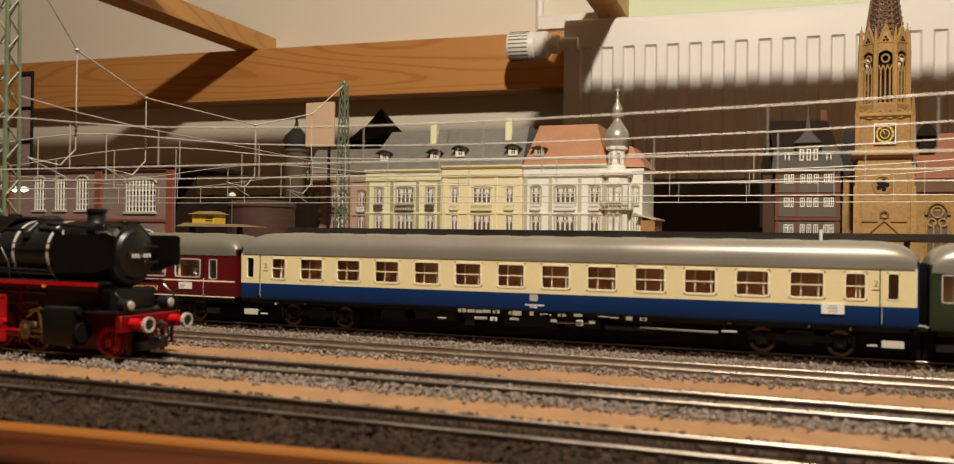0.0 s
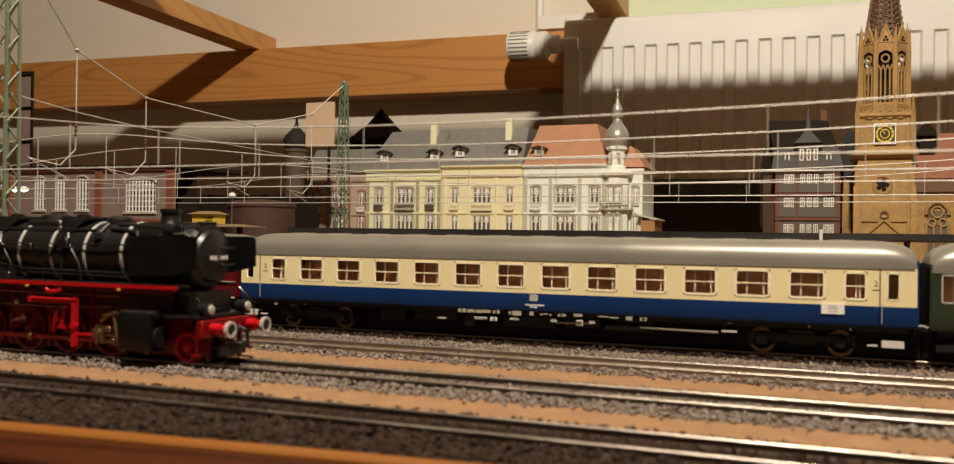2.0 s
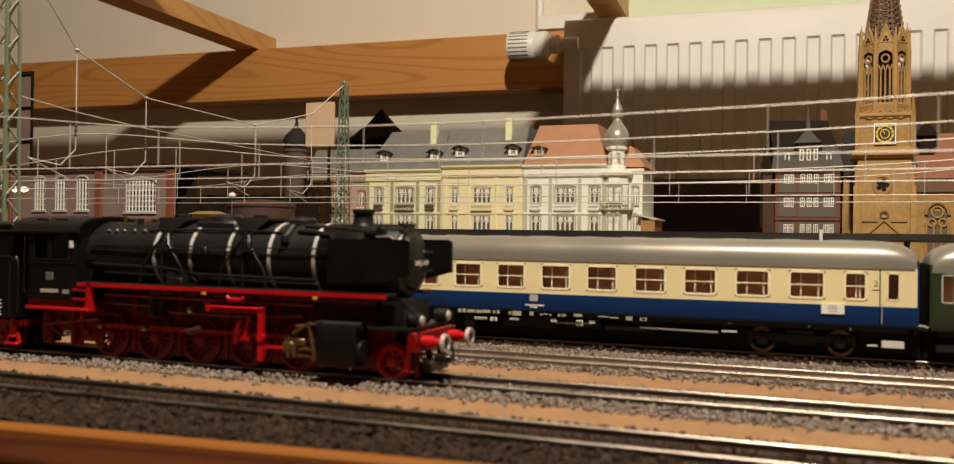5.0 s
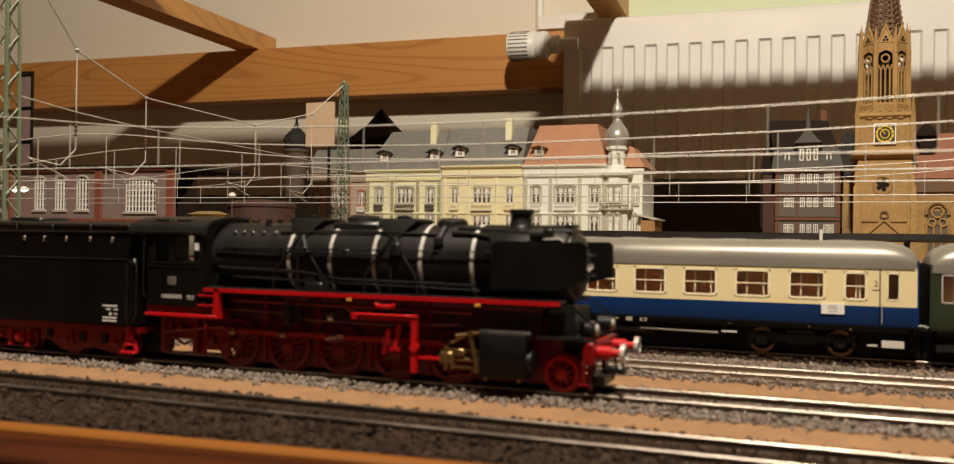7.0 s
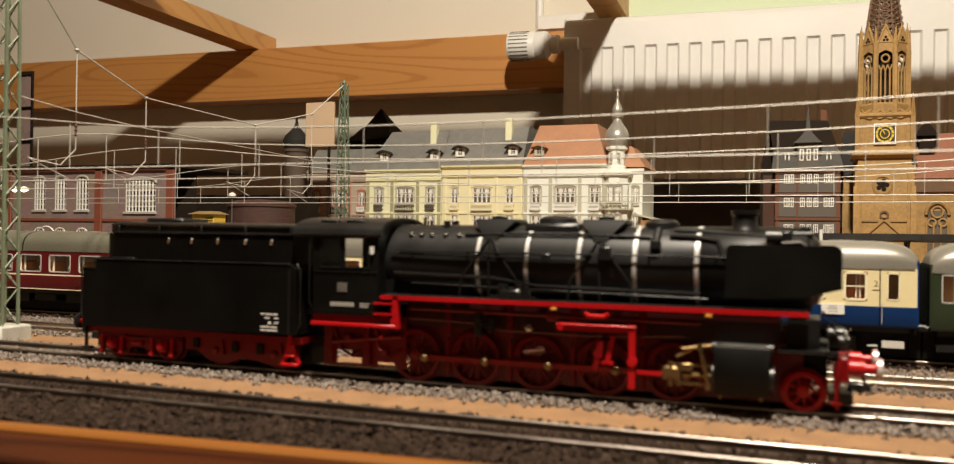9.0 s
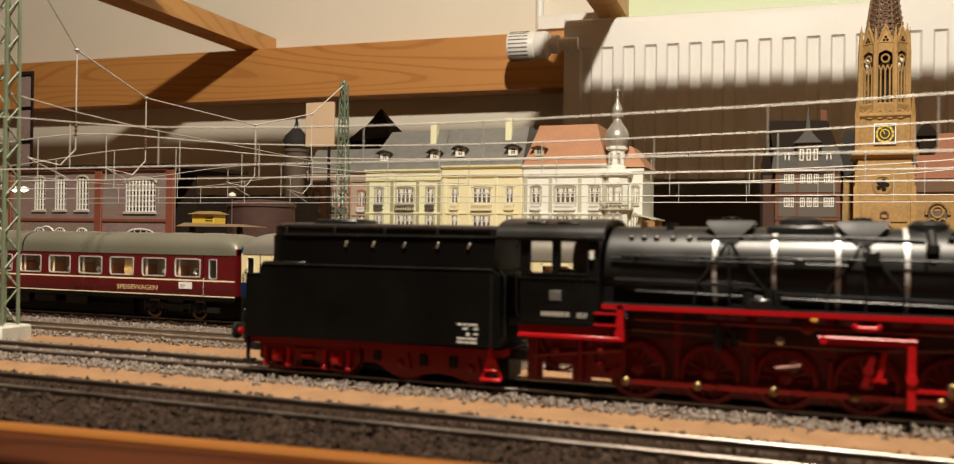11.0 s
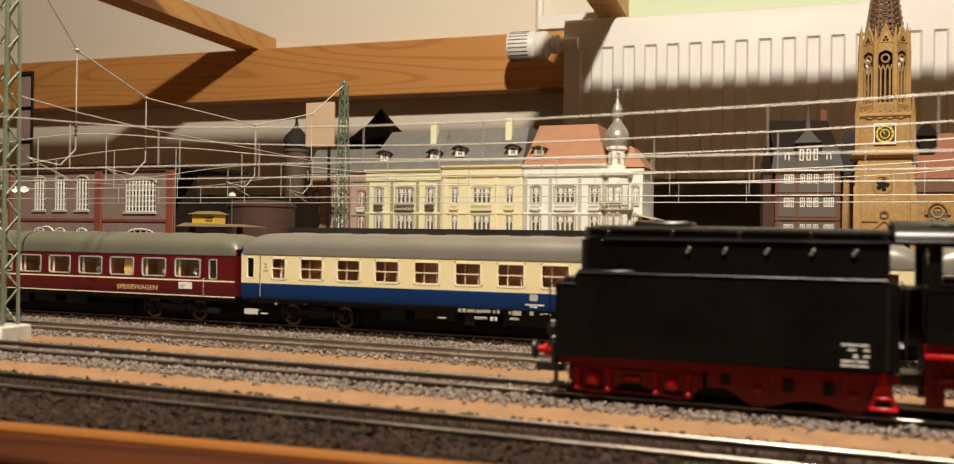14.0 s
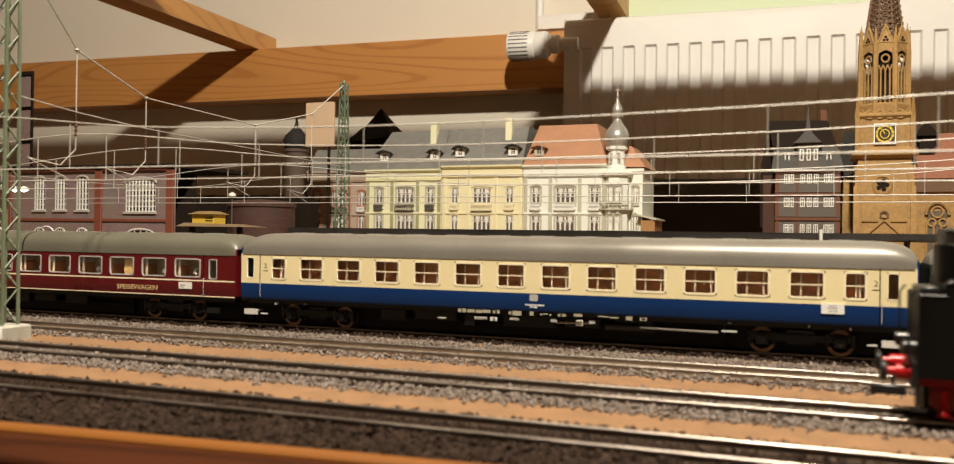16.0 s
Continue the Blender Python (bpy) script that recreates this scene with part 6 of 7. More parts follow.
def timber_house():
    t = thing("half_timbered_house", "grey half-timbered house with dark slate roof and white windows", "house", (0, 700, 0))
    # wall and roof colours darkened; the shelf's shade is put into them
    GREYH = mat("timber_house_grey", (0.115, 0.10, 0.085), 0.75, vary=0.1)
    TRIM = mat("timber_red", (0.15, 0.055, 0.026), 0.75, vary=0.1)
    x0, x1 = 218, 284
    wins = [(cx, z) for z in (53, 83.5, 110.5) for cx in (228.1, 233.7, 245.8, 253, 260.2, 271, 276.6)]
    part("front_wall", wall_with_holes(Mesh(), x0, x1, GROUND, 126, 0, 3, [(c - 2.3, c + 2.3, z, z + 10.5) for c, z in wins]), GREYH, t)
    part("side_wall", Mesh().box(x0 - 2, x0, 0, 90, GROUND, 126), TRIM, t)
    part("rear_wing", Mesh().box(x0 - 17, x0 - 2.2, 26, 90, GROUND, 122), mat("wing_brown", (0.062, 0.025, 0.013), 0.75, vary=0.2), t, "reddish brown side wing")
    part("side_wall", Mesh().box(x1, x1 + 2, 0, 90, GROUND, 126), TRIM, t)
    for c, z in wins:
        w = part("window", rim(c - 2.5, c + 2.5, z, z + 10.5, -0.7, 0.7, 0.8), SASH, t)
        part("pane", Mesh().box(c - 2.2, c + 2.2, 1.2, 1.6, z, z + 10.5), DARKWIN, w)
        part("glazing_bar", Mesh().box(c - 0.35, c + 0.35, -0.4, 0.5, z + 0.5, z + 10).box(c - 2.0, c + 2.0, -0.4, 0.5, z + 6.2, z + 6.9), SASH, w)
    for z in (70.5, 98.5, 124.5):
        part("beam_band", Mesh().box(x0 - 2, x1 + 2, -2, 0, z - 2.4, z + 1.6, 0.3), TRIM, t)
        part("beam_rail", Mesh().box(x0 - 2.4, x1 + 2.4, -2.8, 0, z + 1.7, z + 2.6, 0.2), GREYH, t)
    for x in (x0 + 1, 240, x1 - 1):
        part("upright_timber", Mesh().box(x - 1.2, x + 1.2, -1.2, 0, GROUND, 126), TRIM, t)
    part("lower_roof", Mesh().loft([[(x0 - 6, -6, 126), (x1 + 6, -6, 126), (x1 + 6, 96, 126), (x0 - 6, 96, 126)], [(x0 - 4, 12, 154), (x1 - 2, 12, 154), (x1 - 2, 80, 154), (x0 - 4, 80, 154)]]), mat("roof_grey_slate", (0.085, 0.082, 0.076), 0.75, spec=0.2, vary=0.25, grain=500, bump=0.5), t)
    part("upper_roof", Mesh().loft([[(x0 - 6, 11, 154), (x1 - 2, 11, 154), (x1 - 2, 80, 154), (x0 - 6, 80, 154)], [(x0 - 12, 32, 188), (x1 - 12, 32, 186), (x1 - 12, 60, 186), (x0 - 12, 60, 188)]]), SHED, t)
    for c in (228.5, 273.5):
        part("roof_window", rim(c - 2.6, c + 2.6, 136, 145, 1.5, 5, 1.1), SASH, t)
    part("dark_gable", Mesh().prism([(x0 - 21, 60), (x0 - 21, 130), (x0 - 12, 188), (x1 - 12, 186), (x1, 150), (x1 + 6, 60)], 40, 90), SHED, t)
    b = part("bay_turret", Mesh().box(240, 263, -9, 12, 128, 157), GREYH, t)
    part("bay_roof", Mesh().loft([[(236, -13, 156), (266, -13, 156), (266, 18, 156), (236, 18, 156)], [(240, -9, 160), (262, -9, 160), (262, 14, 160), (240, 14, 160)], [(247, -2, 169), (255, -2, 169), (255, 8, 169), (247, 8, 169)], [(248.4, 1, 172), (253.6, 1, 172), (253.6, 6, 172), (248.4, 6, 172)], [(250.6, 3, 199), (251.2, 3, 199), (251.2, 3.6, 199), (250.6, 3.6, 199)]]), MATS["roof_grey_slate"], b)
    for c in (244.5, 252, 259.5):
        part("bay_window", rim(c - 2.2, c + 2.2, 136, 149, -9.8, -8.8, 1.0), SASH, b)
    part("chimney_stack", Mesh().box(264, 271, 36, 44, 180, 199, 0.5), MATS["timber_red"], t)
    t2 = thing("slate_roofed_annex", "low sandstone annex with dark slate roof beside the church", "house", (0, 740, 0))
    part("annex_wall", Mesh().box(290, 330, 0, 60, GROUND, 120), SAND, t2)
    part("annex_pilaster", Mesh().box(289, 292, -2, 0, GROUND, 118, 0.4), SAND, t2)
    part("annex_roof", Mesh().loft([[(280, -4, 120), (334, -4, 120), (334, 64, 120), (280, 64, 120)], [(290, 20, 175), (320, 20, 175), (320, 40, 175), (290, 40, 175)]]), MATS["roof_dark_slate"], t2)


timber_house()


def church():
    t = thing("church", "brown sandstone gothic church tower with clock and openwork spire", "church", (328.2, 650, 0))
    t.scale = (0.93, 1, 1)
    cx, cy = 0.0, 32.0
    sq = lambda r, z: [(cx - r, cy - r, z), (cx + r, cy - r, z), (cx + r, cy + r, z), (cx - r, cy + r, z)]
    part("tower_base", Mesh().loft([sq(31, GROUND), sq(31, 120), sq(29, 124), sq(28, 128), sq(28, 136)]), SAND, t)
    part("base_cornice", Mesh().loft([sq(31, 134), sq(34.5, 137), sq(34.5, 139), sq(29, 146)]), SAND, t)
    part("clock_storey", Mesh().loft([sq(27, 140), sq(26.5, 178)]), SAND, t)
    part("storey_cornice", Mesh().loft([sq(27, 176), sq(30, 179), sq(30, 180.5), sq(27, 184)]), SAND, t)
    oc = lambda r, z: [(cx + r / 0.924 * math.cos(radians(22.5 + 45 * k)), cy + r / 0.924 * math.sin(radians(22.5 + 45 * k)), z) for k in range(8)]
    # open octagonal belfry: eight corner piers, arches and tracery
    part("belfry_sill", Mesh().loft([oc(26, 180), oc(27.5, 184), oc(27.5, 192), oc(25.5, 194)]), SAND, t)
    # added near-black core paints the shade inside the open belfry
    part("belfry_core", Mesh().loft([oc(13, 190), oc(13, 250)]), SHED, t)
    for k in range(8):
        a = radians(22.5 + 45 * k)
        x, y = cx + 26.6 * math.cos(a), cy + 26.6 * math.sin(a)
        part("pier", Mesh().cyl((x, y, 192), (x, y, 258), 3.1, n=8).cyl((x, y, 258), (x, y, 274), 2.6, 0.3, n=8), SAND, t)
        b = radians(45 * k)
        nx, ny = math.cos(b), math.sin(b)
        tx, ty = -ny, nx
        at = lambda u, d, z: (cx + nx * d + tx * u, cy + ny * d + ty * u, z)
        bar = Mesh()
        for u in (-4.8, 0, 4.8):
            bar.cyl(at(u, 24.6, 193), at(u, 24.6, 229), 1.05, n=6)
        for u in (-2.4, 2.4, -7, 7):
            bar.cyl(at(u - 2.2, 24.6, 228), at(u, 24.6, 234), 0.9, n=6).cyl(at(u + 2.2, 24.6, 228), at(u, 24.6, 234), 0.9, n=6)
        for q in range(10):
            p, r = 2 * math.pi * q / 10, 2 * math.pi * (q + 1) / 10
            bar.cyl(at(4.2 * math.cos(p), 24.6, 241 + 4.2 * math.sin(p)), at(4.2 * math.cos(r), 24.6, 241 + 4.2 * math.sin(r)), 1.1, n=6)
        part("tracery", bar, SAND, t)
        wl = Mesh()
        for s in (-1, 1):
            wl.loft([[at(s * 10.5, 23.6, 236), at(s * 10.5, 25.6, 236), at(s * 10.5, 25.6, 258), at(s * 10.5, 23.6, 258)], [at(s * 6.5, 23.6, 247), at(s * 6.5, 25.6, 247), at(s * 4, 25.6, 258), at(s * 4, 23.6, 258)], [at(0, 23.6, 250), at(0, 25.6, 250), at(0, 25.6, 262), at(0, 23.6, 262)]])
        part("arch", wl, SAND, t)
        part("gable_rim", Mesh().cyl(at(-10.6, 26.4, 252), at(0, 24.6, 277), 1.1, n=6).cyl(at(10.6, 26.4, 252), at(0, 24.6, 277), 1.1, n=6).cyl(at(0, 24.4, 276), at(0, 24.4, 283), 0.8, 0.3, n=6), SAND, t)
        # trefoil hole painted as near-black discs, its shade put into the colour
        tre = Mesh()
        for q in range(3):
            tre.cyl(at(2.0 * math.sin(q * 2.094), 26.1, 261.5 + 2.0 * math.cos(q * 2.094)), at(2.0 * math.sin(q * 2.094), 25.0, 261.5 + 2.0 * math.cos(q * 2.094)), 1.5, n=8)
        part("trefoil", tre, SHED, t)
        part("gable", Mesh().loft([[at(-9, 24, 258), at(-9, 26.2, 258), at(9, 26.2, 258), at(9, 24, 258)], [at(-0.4, 22.4, 276), at(-0.4, 24, 276), at(0.4, 24, 276), at(0.4, 22.4, 276)]]), SAND, t)
    # openwork spire: ribs with crockets and pierced panels
    for k in range(8):
        a = radians(22.5 + 45 * k)
        c, s = math.cos(a), math.sin(a)
        rb = Mesh().cyl((cx + 23 * c, cy + 23 * s, 258), (cx + 2 * c, cy + 2 * s, 390), 1.5, 0.8, n=6)
        for q in range(20):
            f = q / 20
            r = 23.8 - 21 * f
            rb.box(cx + r * c - 0.9, cx + r * c + 0.9, cy + r * s - 0.9, cy + r * s + 0.9, 260 + 130 * f, 262.4 + 130 * f)
        part("spire_rib", rb, SAND_D, t)
    lat = Mesh()
    for k in range(8):
        a, b = radians(22.5 + 45 * k), radians(67.5 + 45 * k)
        for q in range(22):
            f, g = q / 22, (q + 1) / 22
            ra, rg = 22.6 - 21 * f, 22.6 - 21 * g
            p0 = (cx + ra * math.cos(a), cy + ra * math.sin(a), 258 + 132 * f)
            p1 = (cx + rg * math.cos(b), cy + rg * math.sin(b), 258 + 132 * g)
            p2 = (cx + ra * math.cos(b), cy + ra * math.sin(b), 258 + 132 * f)
            p3 = (cx + rg * math.cos(a), cy + rg * math.sin(a), 258 + 132 * g)
            lat.cyl(p0, p1, 1.0, n=5).cyl(p2, p3, 1.0, n=5).cyl(p0, p2, 0.9, n=5)
    part("spire_lattice", lat, SAND_D, t)
    # clock
    ck = part("clock", Mesh().box(cx - 11.2, cx + 11.2, cy - 28.6, cy - 27.0, 149, 170.5), mat("clock_face_dark", (0.035, 0.028, 0.015), 0.5), t, "square tower clock with yellow ring")
    GOLD = mat("clock_yellow", (0.72, 0.52, 0.05), 0.45, vary=0.06)
    part("clock_frame", rim(cx - 11.6, cx + 11.6, 148.6, 170.9, cy - 29.4, cy - 28.4, 1.1), SASH, ck)
    ring = Mesh().turned([(9.6, cy - 29.2), (9.6, cy - 28.8), (7.4, cy - 28.8), (7.4, cy - 29.2), (9.6, cy - 29.2)], (cx, 0, 159.7), "y", 28)
    ring.turned([(5.2, cy - 29.2), (5.2, cy - 28.8), (4.2, cy - 28.8), (4.2, cy - 29.2), (5.2, cy - 29.2)], (cx, 0, 159.7), "y", 20)
    part("clock_ring", ring, GOLD, ck)
    ticks = Mesh()
    for q in range(12):
        a = 2 * math.pi * q / 12
        ticks.cyl((cx + 7.6 * math.sin(a), cy - 29.3, 159.7 + 7.6 * math.cos(a)), (cx + 9.4 * math.sin(a), cy - 29.3, 159.7 + 9.4 * math.cos(a)), 0.5, n=4)
    part("clock_ticks", ticks, SAND_D, ck)
    part("clock_hand", Mesh().cyl((cx, cy - 29.6, 159.7), (cx - 2.6, cy - 29.6, 164), 0.6, n=5), GOLD, ck)
    part("clock_hand", Mesh().cyl((cx, cy - 29.6, 159.7), (cx - 4.6, cy - 29.6, 165.6), 0.45, n=5), GOLD, ck)
    # corner pinnacles
    for sx in (-1, 1):
        p = Mesh().box(cx + sx * 29 - 2.4, cx + sx * 29 + 2.4, cy - 31, cy - 26, 138, 178, 0.5).turned([(3.2, 178), (2.6, 182), (0.4, 204)], (cx + sx * 29, cy - 28.4, 0), "z", 4)
        part("pinnacle", p, SAND, t)
        part("buttress", Mesh().prism_x([(cy - 38, GROUND), (cy - 38, 84), (cy - 31, 104), (cy - 31, GROUND)], cx + sx * 29.5 - 3, cx + sx * 29.5 + 3), SAND, t)
    # tall thin spikes at the belfry's corners and stepped courses below
    for k in range(8):
        a = radians(22.5 + 45 * k)
        x, y = cx + 28.6 * math.cos(a), cy + 28.6 * math.sin(a)
        part("belfry_spike", Mesh().box(x - 1.5, x + 1.5, y - 1.5, y + 1.5, 182, 246, 0.3).cyl((x, y, 246), (x, y, 276), 1.7, 0.3, n=6), SAND, t)
    for z, w in ((123, 31.4), (88, 31.2), (46, 31.2)):
        part("string_course", Mesh().loft([sq(w - 0.6, z - 2), sq(w + 0.9, z), sq(w + 0.9, z + 1.2), sq(w - 0.6, z + 3)]), SAND, t)
    sw = Mesh()
    for q in range(5):
        u = -20 + 10 * q
        sw.path([(cx + u - 5, cy - 27.9, 186.5), (cx + u - 2.6, cy - 27.9, 183), (cx + u, cy - 27.9, 181.8), (cx + u + 2.6, cy - 27.9, 183), (cx + u + 5, cy - 27.9, 186.5)], 1.0, 6)
    part("swag_frieze", sw, SAND, t)
    for sx in (-1, 1):
        part("corner_pilaster", Mesh().box(cx + sx * 24 - 2.2, cx + sx * 24 + 2.2, cy - 29.0, cy - 27, 142, 176, 0.4), SAND, t)
    # panelled blind tracery under the belfry
    bt = Mesh()
    for u in (-16, -5.4, 5.4, 16):
        bt.turned([(5.2, cy - 28.4), (5.2, cy - 27.2), (3.6, cy - 27.2), (3.6, cy - 28.4), (5.2, cy - 28.4)], (cx + u, 0, 181), "y", 14)
    part("blind_tracery", bt, SAND, t)
    # rose window, portal
    rw = part("rose_window", Mesh().turned([(11.5, cy - 31.6), (11.5, cy - 30.4), (9, cy - 30.4), (9, cy - 32.6), (11.5, cy - 31.6)], (cx - 2, 0, 105), "y", 24), SAND, t)
    st = Mesh().turned([(9.2, cy - 31.2), (9.2, cy - 30.7), (0.5, cy - 30.7)], (cx - 2, 0, 105), "y", 20)
    part("rose_back", st, SAND, rw)
    ros = Mesh()
    for q in range(5):
        a = 2 * math.pi * q / 5 + 0.3
        ros.turned([(2.7, cy - 31.3), (0.3, cy - 31.35)], (cx - 2 + 4.6 * math.sin(a), 0, 105 + 4.6 * math.cos(a)), "y", 10)
    part("rose_glass", ros.turned([(3.2, cy - 31.3), (0.3, cy - 31.36)], (cx - 2, 0, 105), "y", 12), SHED, rw)
    part("base_band", Mesh().box(cx - 24, cx + 24, cy - 32.6, cy - 31, 66, 68.6, 0.5), SAND, t)
    gp = Mesh().prism([(cx - 19, 54), (cx - 17, 52), (cx, 67), (cx + 17, 52), (cx + 19, 54), (cx, 71)], cy - 33, cy - 31)
    part("portal_gable", gp, SAND, t)
    part("portal_roundel", Mesh().turned([(5, cy - 33), (5, cy - 31.5), (3, cy - 31.5), (3, cy - 33), (5, cy - 33)], (cx, 0, 73), "y", 14), SAND_D, t)
    for u in (-26, 26):
        part("portal_pier", Mesh().box(cx + u - 2.5, cx + u + 2.5, cy - 33.4, cy - 31, 20, 118, 0.4), SAND, t)
    # nave to the right, with an arched traceried window and a tiled roof
    n = part("nave_wall", wall_with_holes(Mesh(), cx + 31, cx + 180, GROUND, 98, cy - 20, cy - 12, [(cx + 45.5, cx + 65.5, 20, 78), (cx + 87.5, cx + 107.5, 20, 78)]), SAND, t)
    for x in (cx + 55.5, cx + 97.5):
        w = Mesh()
        for q in range(12):
            a, b = math.pi * q / 12, math.pi * (q + 1) / 12
            w.cyl((x + 11.5 * math.cos(a), cy - 21.5, 74 + 13 * math.sin(a)), (x + 11.5 * math.cos(b), cy - 21.5, 74 + 13 * math.sin(b)), 2.0, n=6)
        for u in (-11, -3.7, 3.7, 11):
            w.cyl((x + u, cy - 21, 20), (x + u, cy - 21, 66), 1.3, n=6)
        for (u, z, r) in ((0, 77, 5.5), (-5.5, 66, 3.6), (5.5, 66, 3.6)):
            w.turned([(r + 1.3, cy - 21.8), (r + 1.3, cy - 20.4), (r - 0.6, cy - 20.4), (r - 0.6, cy - 21.8), (r + 1.3, cy - 21.8)], (x + u, 0, z), "y", 14)
        aw = part("arched_window", w, SAND, n)
        part("window_glass", Mesh().prism([(x - 11, 20), (x + 11, 20), (x + 11, 74), (x + 6, 84), (x, 87), (x - 6, 84), (x - 11, 74)], cy - 19.8, cy - 19.2), DARKWIN, aw)
    part("nave_roof", Mesh().loft([[(cx + 30, cy - 26, 112), (cx + 184, cy - 26, 112), (cx + 184, cy + 80, 112), (cx + 30, cy + 80, 112)], [(cx + 30, cy + 20, 164), (cx + 184, cy + 20, 164), (cx + 184, cy + 30, 164), (cx + 30, cy + 30, 164)]]), mat("nave_tile", (0.26, 0.105, 0.06), 0.75, vary=0.2, grain=400, bump=0.5), t)
    part("nave_cornice", Mesh().box(cx + 31, cx + 182, cy - 24, cy - 12, 98, 112), SAND_D, t)
    part("nave_dormer", Mesh().box(cx + 38, cx + 54, cy - 4, cy + 30, 140, 160).prism([(cx + 34, 159), (cx + 58, 159), (cx + 48, 172), (cx + 42, 172)], cy - 8, cy + 30), SHED, t)


church()


def shed_building():
    """The brick engine shed at the far left: two bays with arched barred windows and red brick pilasters."""
    t = thing("engine_shed", "grey-brown brick shed with red pilasters and arched white windows", "building", (0, 400, 0))
    wins = [(-589.4, 8.6, 69, 106), (-557.5, 8.6, 69, 106), (-524.6, 9.0, 69, 106), (-440.2, 21.2, 67, 103)]
    part("front_wall", wall_with_holes(Mesh(), -640, -395, GROUND, 114, 0, 4, [(c - w, c + w, a, b) for c, w, a, b in wins] + [(c - w * 0.9, c + w * 0.9, 14, 46) for c, w, a, b in wins]), BRICK, t)
    part("inner_back", Mesh().box(-636, -399, 40, 44, GROUND, 112), SHED, t)
    part("roof", Mesh().box(-644, -391, -5, 130, 116, 120, 0.5), SHED, t)
    part("cornice", Mesh().box(-642, -393, -3, 4, 113, 116.5, 0.4), RED_BR, t)
    for x in (-637, -499, -398):
        part("pilaster", Mesh().box(x - 5, x + 5, -3, 0, GROUND, 120, 0.5), RED_BR, t)
    part("plinth_band", Mesh().box(-642, -393, -1.6, 0, 56, 59, 0.3), RED_BR, t)
    for c, w, a, b in wins:
        g = rim(c - w, c + w, a, b - 2, 0.4, 1.4, 0.8)
        nx = 4 if w < 15 else 9
        for k in range(1, nx):
            xx = c - w + 2 * w * k / nx
            g.box(xx - 0.75, xx + 0.75, 0.3, 1.3, a, b - 1)
        for k in range(1, 6):
            zz = a + (b - a) * k / 6
            g.box(c - w, c + w, 0.4, 1.3, zz - 0.55, zz + 0.55)
        wd = part("window", g, SASH, t, "white barred window")
        arch = Mesh()
        for q in range(8):
            p0, p1 = math.pi * q / 8, math.pi * (q + 1) / 8
            arch.cyl((c + w * 1.05 * math.cos(p0), -0.3, b - 4 + 6 * math.sin(p0)), (c + w * 1.05 * math.cos(p1), -0.3, b - 4 + 6 * math.sin(p1)), 1.4, n=6)
        part("window_arch", arch, GREYP, wd)
        part("window_sill", Mesh().box(c - w - 2, c + w + 2, -2, 1, a - 2.4, a, 0.3), GREYP, wd)
        low = Mesh()
        for q in range(8):
            p0, p1 = math.pi * q / 8, math.pi * (q + 1) / 8
            low.cyl((c + w * 0.9 * math.cos(p0), 0.5, 42 + 6 * math.sin(p0)), (c + w * 0.9 * math.cos(p1), 0.5, 42 + 6 * math.sin(p1)), 1.0, n=6)
        for k in range(5):
            xx = c - w * 0.8 + 1.6 * w * k / 4
            low.box(xx - 0.5, xx + 0.5, 0.4, 1.2, 14, 46)
        part("lower_window", low, SASH, wd)
    # tall narrow chimney building behind, round house, and a block for the dark gap
    tall = thing("signal_tower", "tall narrow dark brick tower with framed windows", "building", (0, 520, 0))
    part("tower_wall", Mesh().box(-764, -738, 0, 3, GROUND, 262), SHED, tall)
    for z in (120, 166, 212):
        part("tower_window", rim(-763.5, -738.5, z, z + 45, -1, 0.6, 1.0), BLACK_MATT, tall)
        part("tower_pane", Mesh().box(-762.4, -739.6, -0.4, 0, z + 1.6, z + 42.4), mat("tower_glass", (0.22, 0.16, 0.15), 0.3), tall)
    d = thing("round_brick_house", "rounded dark red brick building", "building", (-336, 480, 0))
    part("round_wall", Mesh().turned([(38, GROUND), (38, 74), (39.5, 75), (39.5, 78), (30, 82), (2, 84)], n=28), BRICK_D, d)
    # added block; the dark of the gap is put into its colour
    s = thing("gap_block", "long added block, near-black in place of a shaded gap", "building", (0, 640, 0))
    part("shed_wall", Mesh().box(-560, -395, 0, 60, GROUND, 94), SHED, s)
    k = thing("station_hut", "small ochre yellow hut on a tan flat canopy", "hut", (0, 300, 0))
    part("hut_wall", Mesh().box(-288, -263, 0, 18, 53, 62, 0.5), mat("hut_yellow", (0.60, 0.40, 0.045), 0.7, vary=0.1), k)
    part("hut_slats", Mesh().box(-272, -264, -0.4, 0, 55.6, 56.4).box(-272, -264, -0.4, 0, 58, 58.8), SHED, k)
    part("hut_roof", Mesh().loft([[(-291, -3, 62), (-261, -3, 62), (-261, 22, 62), (-291, 22, 62)], [(-284, 4, 65), (-268, 4, 65), (-268, 16, 65), (-284, 16, 65)]]), mat("hut_roof_brown", (0.24, 0.16, 0.06), 0.7, vary=0.1), k)
    part("canopy", Mesh().loft([[(-299, -10, 50.4), (-226, -10, 50.4), (-226, 34, 50.4), (-299, 34, 50.4)], [(-297, 0, 54), (-246, 0, 53), (-246, 24, 53), (-297, 24, 54)]]), mat("hut_canopy_tan", (0.20, 0.14, 0.075), 0.7, vary=0.1), k)
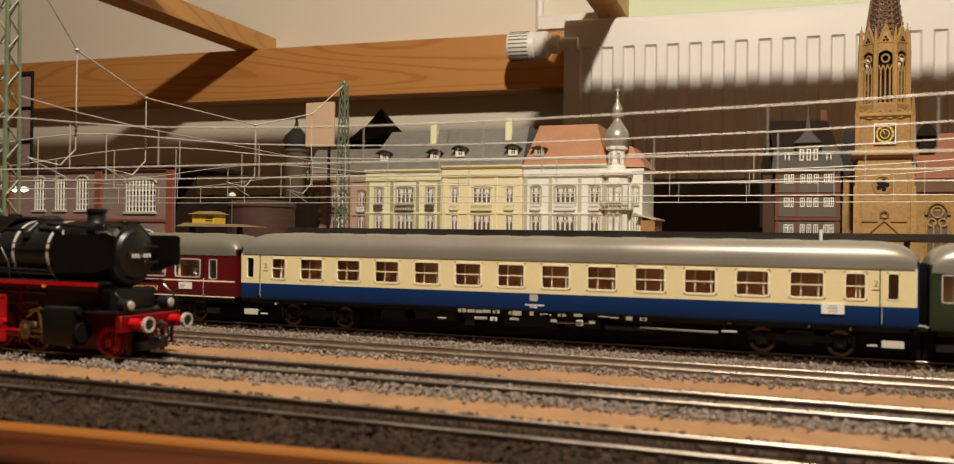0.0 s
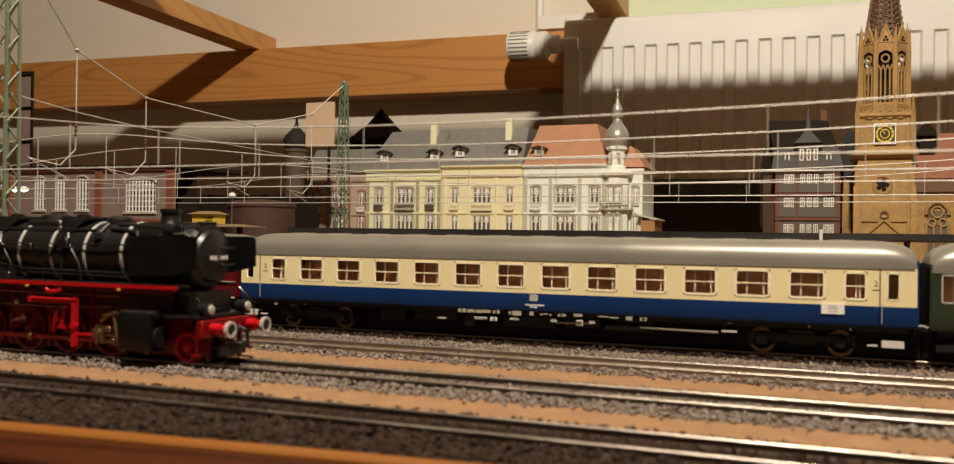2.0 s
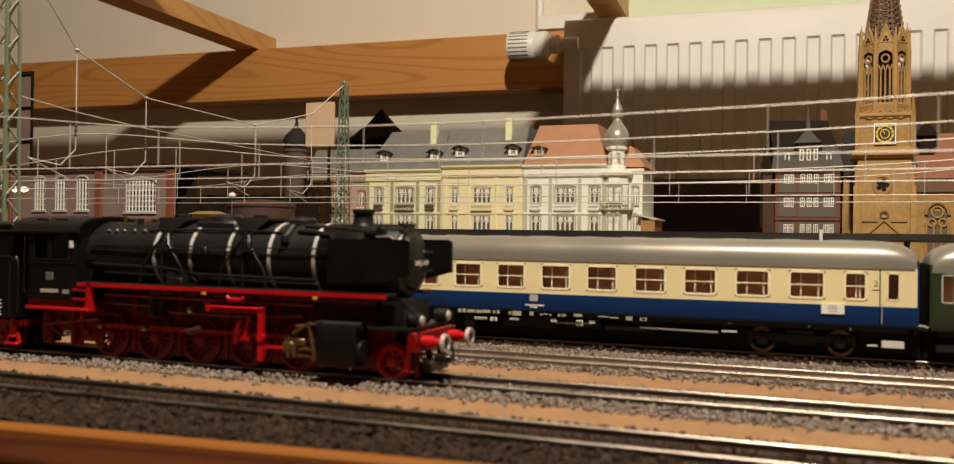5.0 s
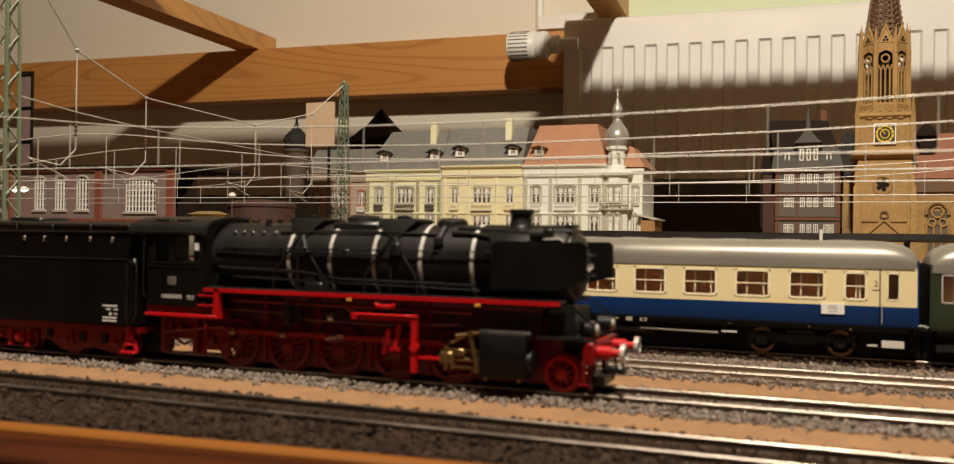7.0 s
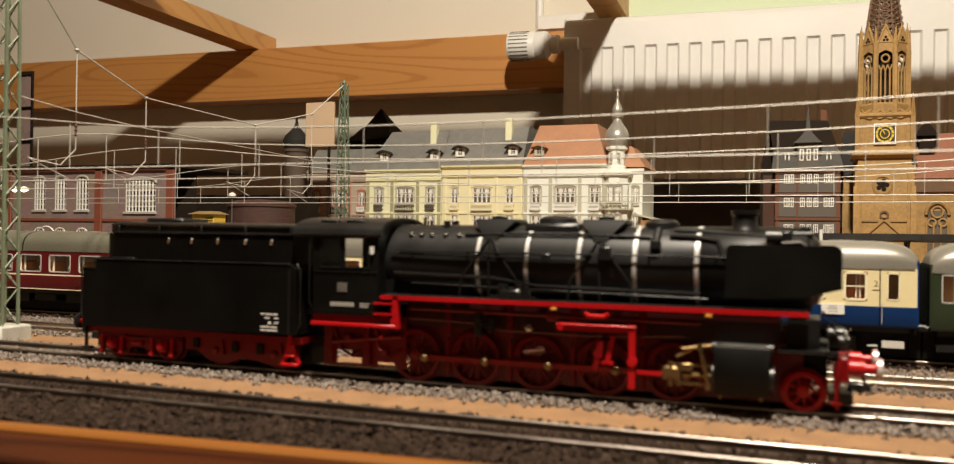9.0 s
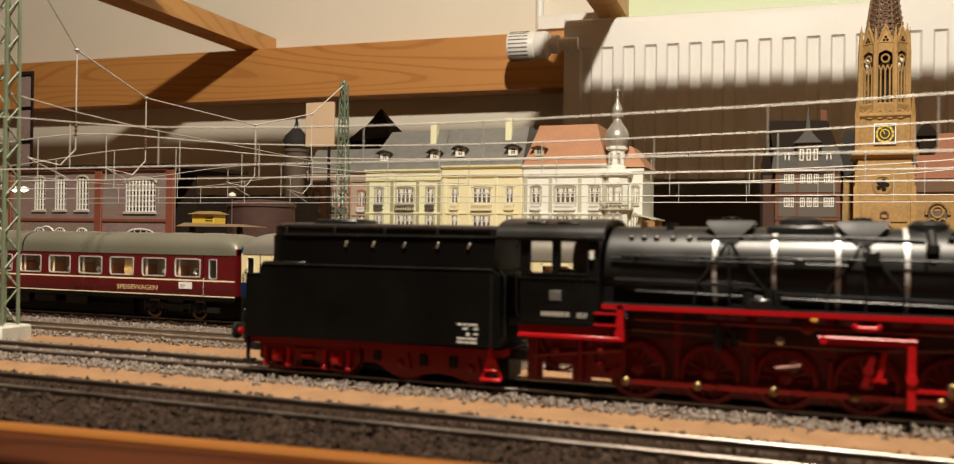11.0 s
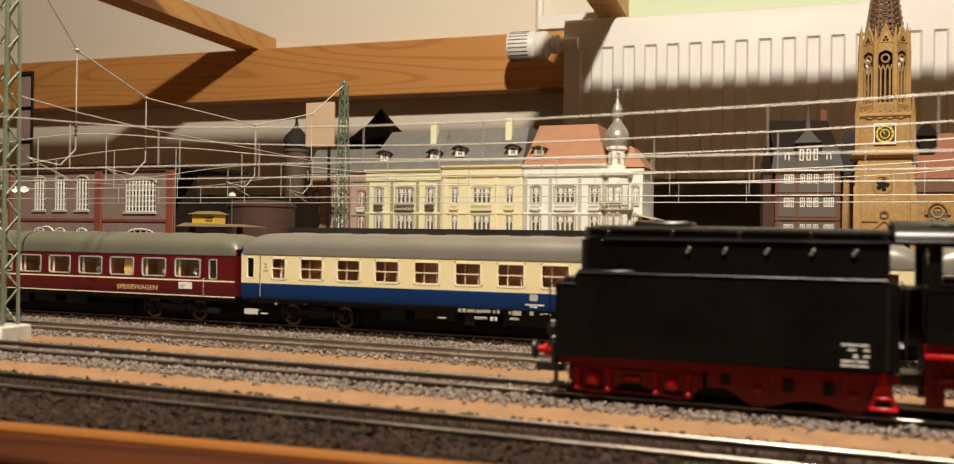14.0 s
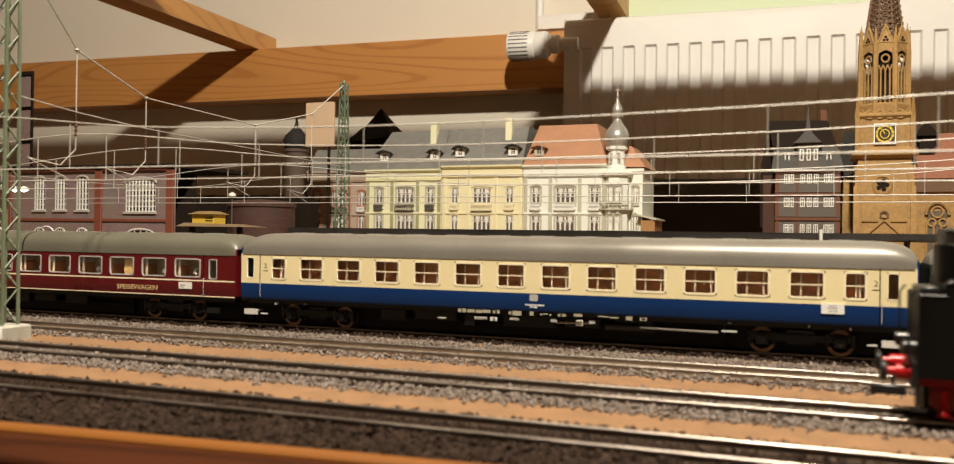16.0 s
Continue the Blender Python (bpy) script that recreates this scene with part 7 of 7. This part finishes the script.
    part("hut_post", Mesh().box(-294, -290, 4, 8, GROUND, 50.4).box(-240, -236, 4, 8, GROUND, 50.4), SHED, k)


shed_building()


def yard_lamp(x, y, z):
    t = thing("yard_lamp", "small glowing double yard lamp on a post", "street lamp", (x, y, 0))
    part("post", Mesh().cyl((0, 0, GROUND), (0, 0, z), 0.7, n=8).cyl((-7, 0, z), (7, 0, z), 0.4, n=6), WHITE, t)
    for s in (-1, 1):
        part("shade", Mesh().turned([(1, z + 2), (4.6, z), (4.8, z - 1)], (s * 5.5, 0, 0), "z", 14), WHITE, t)
        part("bulb", Mesh().turned([(0.5, z - 3), (3.4, z - 1.6), (3.6, z - 0.8), (0.5, z - 0.6)], (s * 5.5, 0, 0), "z", 12), mat("lamp_glow", (1.0, 0.88, 0.7), 0.4, emit=6.0), t)


yard_lamp(-405, 210, 82)


def far_lamp():
    t = thing("street_lamp", "small white street lamp on a thin post", "street lamp", (-265, 330, 0))
    part("post", Mesh().cyl((0, 0, GROUND), (0, 0, 80), 0.5, n=6), IRON, t)
    part("shade", Mesh().turned([(0.6, 84), (3.4, 82.4), (3.6, 80.5), (2.0, 79)], n=12), WHITE, t)


far_lamp()


def hoops():
    for x in (-258, -212):
        t = thing("white_hoop", "thin white arched hoop standing beside the line", "hoop", (x, 62, 0), group="white hoops")
        pts = [(-8, 0, GROUND), (-8, 0, 40)] + [(-8 * math.cos(radians(q)), 0, 40 + 7.5 * math.sin(radians(q))) for q in range(15, 180, 15)] + [(8, 0, 40), (8, 0, GROUND)]
        part("hoop_tube", Mesh().path(pts, 0.45, 6), WHITE, t)


hoops()


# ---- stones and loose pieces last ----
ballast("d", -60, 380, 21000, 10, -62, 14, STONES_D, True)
ballast("c", -130, 390, 17500, 11, -20, 18)
ballast("b", -190, 400, 17000, 12, -18, 39)
# darkened stones: shade below and behind the coaches is in their colour
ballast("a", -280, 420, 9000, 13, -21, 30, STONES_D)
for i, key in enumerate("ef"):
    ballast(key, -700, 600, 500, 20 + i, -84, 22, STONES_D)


# ---- what moves ----
# how far the engine has come, in mm, at each time; 0 at 9 s
RUN = [(0, -232.6), (0.5, -225.7), (1, -217.2), (1.5, -208.4), (2, -198.2), (2.5, -186.8), (3, -174.4), (3.5, -161.0), (4, -146.7), (6.5, -79.7), (7, -65.4),
       (7.5, -50.6), (8, -34.6), (8.5, -17.4), (9, 0), (11.5, 85.5), (12, 102.5), (12.5, 119), (13, 135.6), (13.5, 153), (14, 172.6), (14.5, 193), (15, 216), (15.5, 240), (16, 264.5)]


def run(t):
    """Smooth distance along the track: a cubic through the table."""
    ts = [a for a, b in RUN]
    k = min(max(sum(1 for a in ts if a <= t) - 1, 0), len(RUN) - 2)

    def slope(i):
        a, b = RUN[max(i - 1, 0)], RUN[min(i + 1, len(RUN) - 1)]
        return (b[1] - a[1]) / (b[0] - a[0])
    (t0, s0), (t1, s1) = RUN[k], RUN[k + 1]
    h = t1 - t0
    u = (t - t0) / h
    return (2 * u ** 3 - 3 * u ** 2 + 1) * s0 + (u ** 3 - 2 * u ** 2 + u) * h * slope(k) + (-2 * u ** 3 + 3 * u ** 2) * s1 + (u ** 3 - u ** 2) * h * slope(k + 1)


def motions():
    times = [i * 0.1 for i in range(161)]
    walk(ENGINE, [(t, pose(run(t) * MM, TRACKS["c"] * MM, 0)) for t in times])
    for ob, x, y, z, r in WHEELS:
        walk(ob, [(t, pose(x * MM, y * MM, z * MM, 0, math.degrees(run(t) / r + CRANK), 0)) for t in times])
    for ob, y, r, crank, base in RODS:
        rows = []
        for t in times:
            a = run(t) / r
            rows.append((t, pose((base[0] + crank * math.sin(a + base[2])) * MM, y * MM, (base[1] + crank * math.cos(a + base[2])) * MM)))
        walk(ob, rows)


motions()
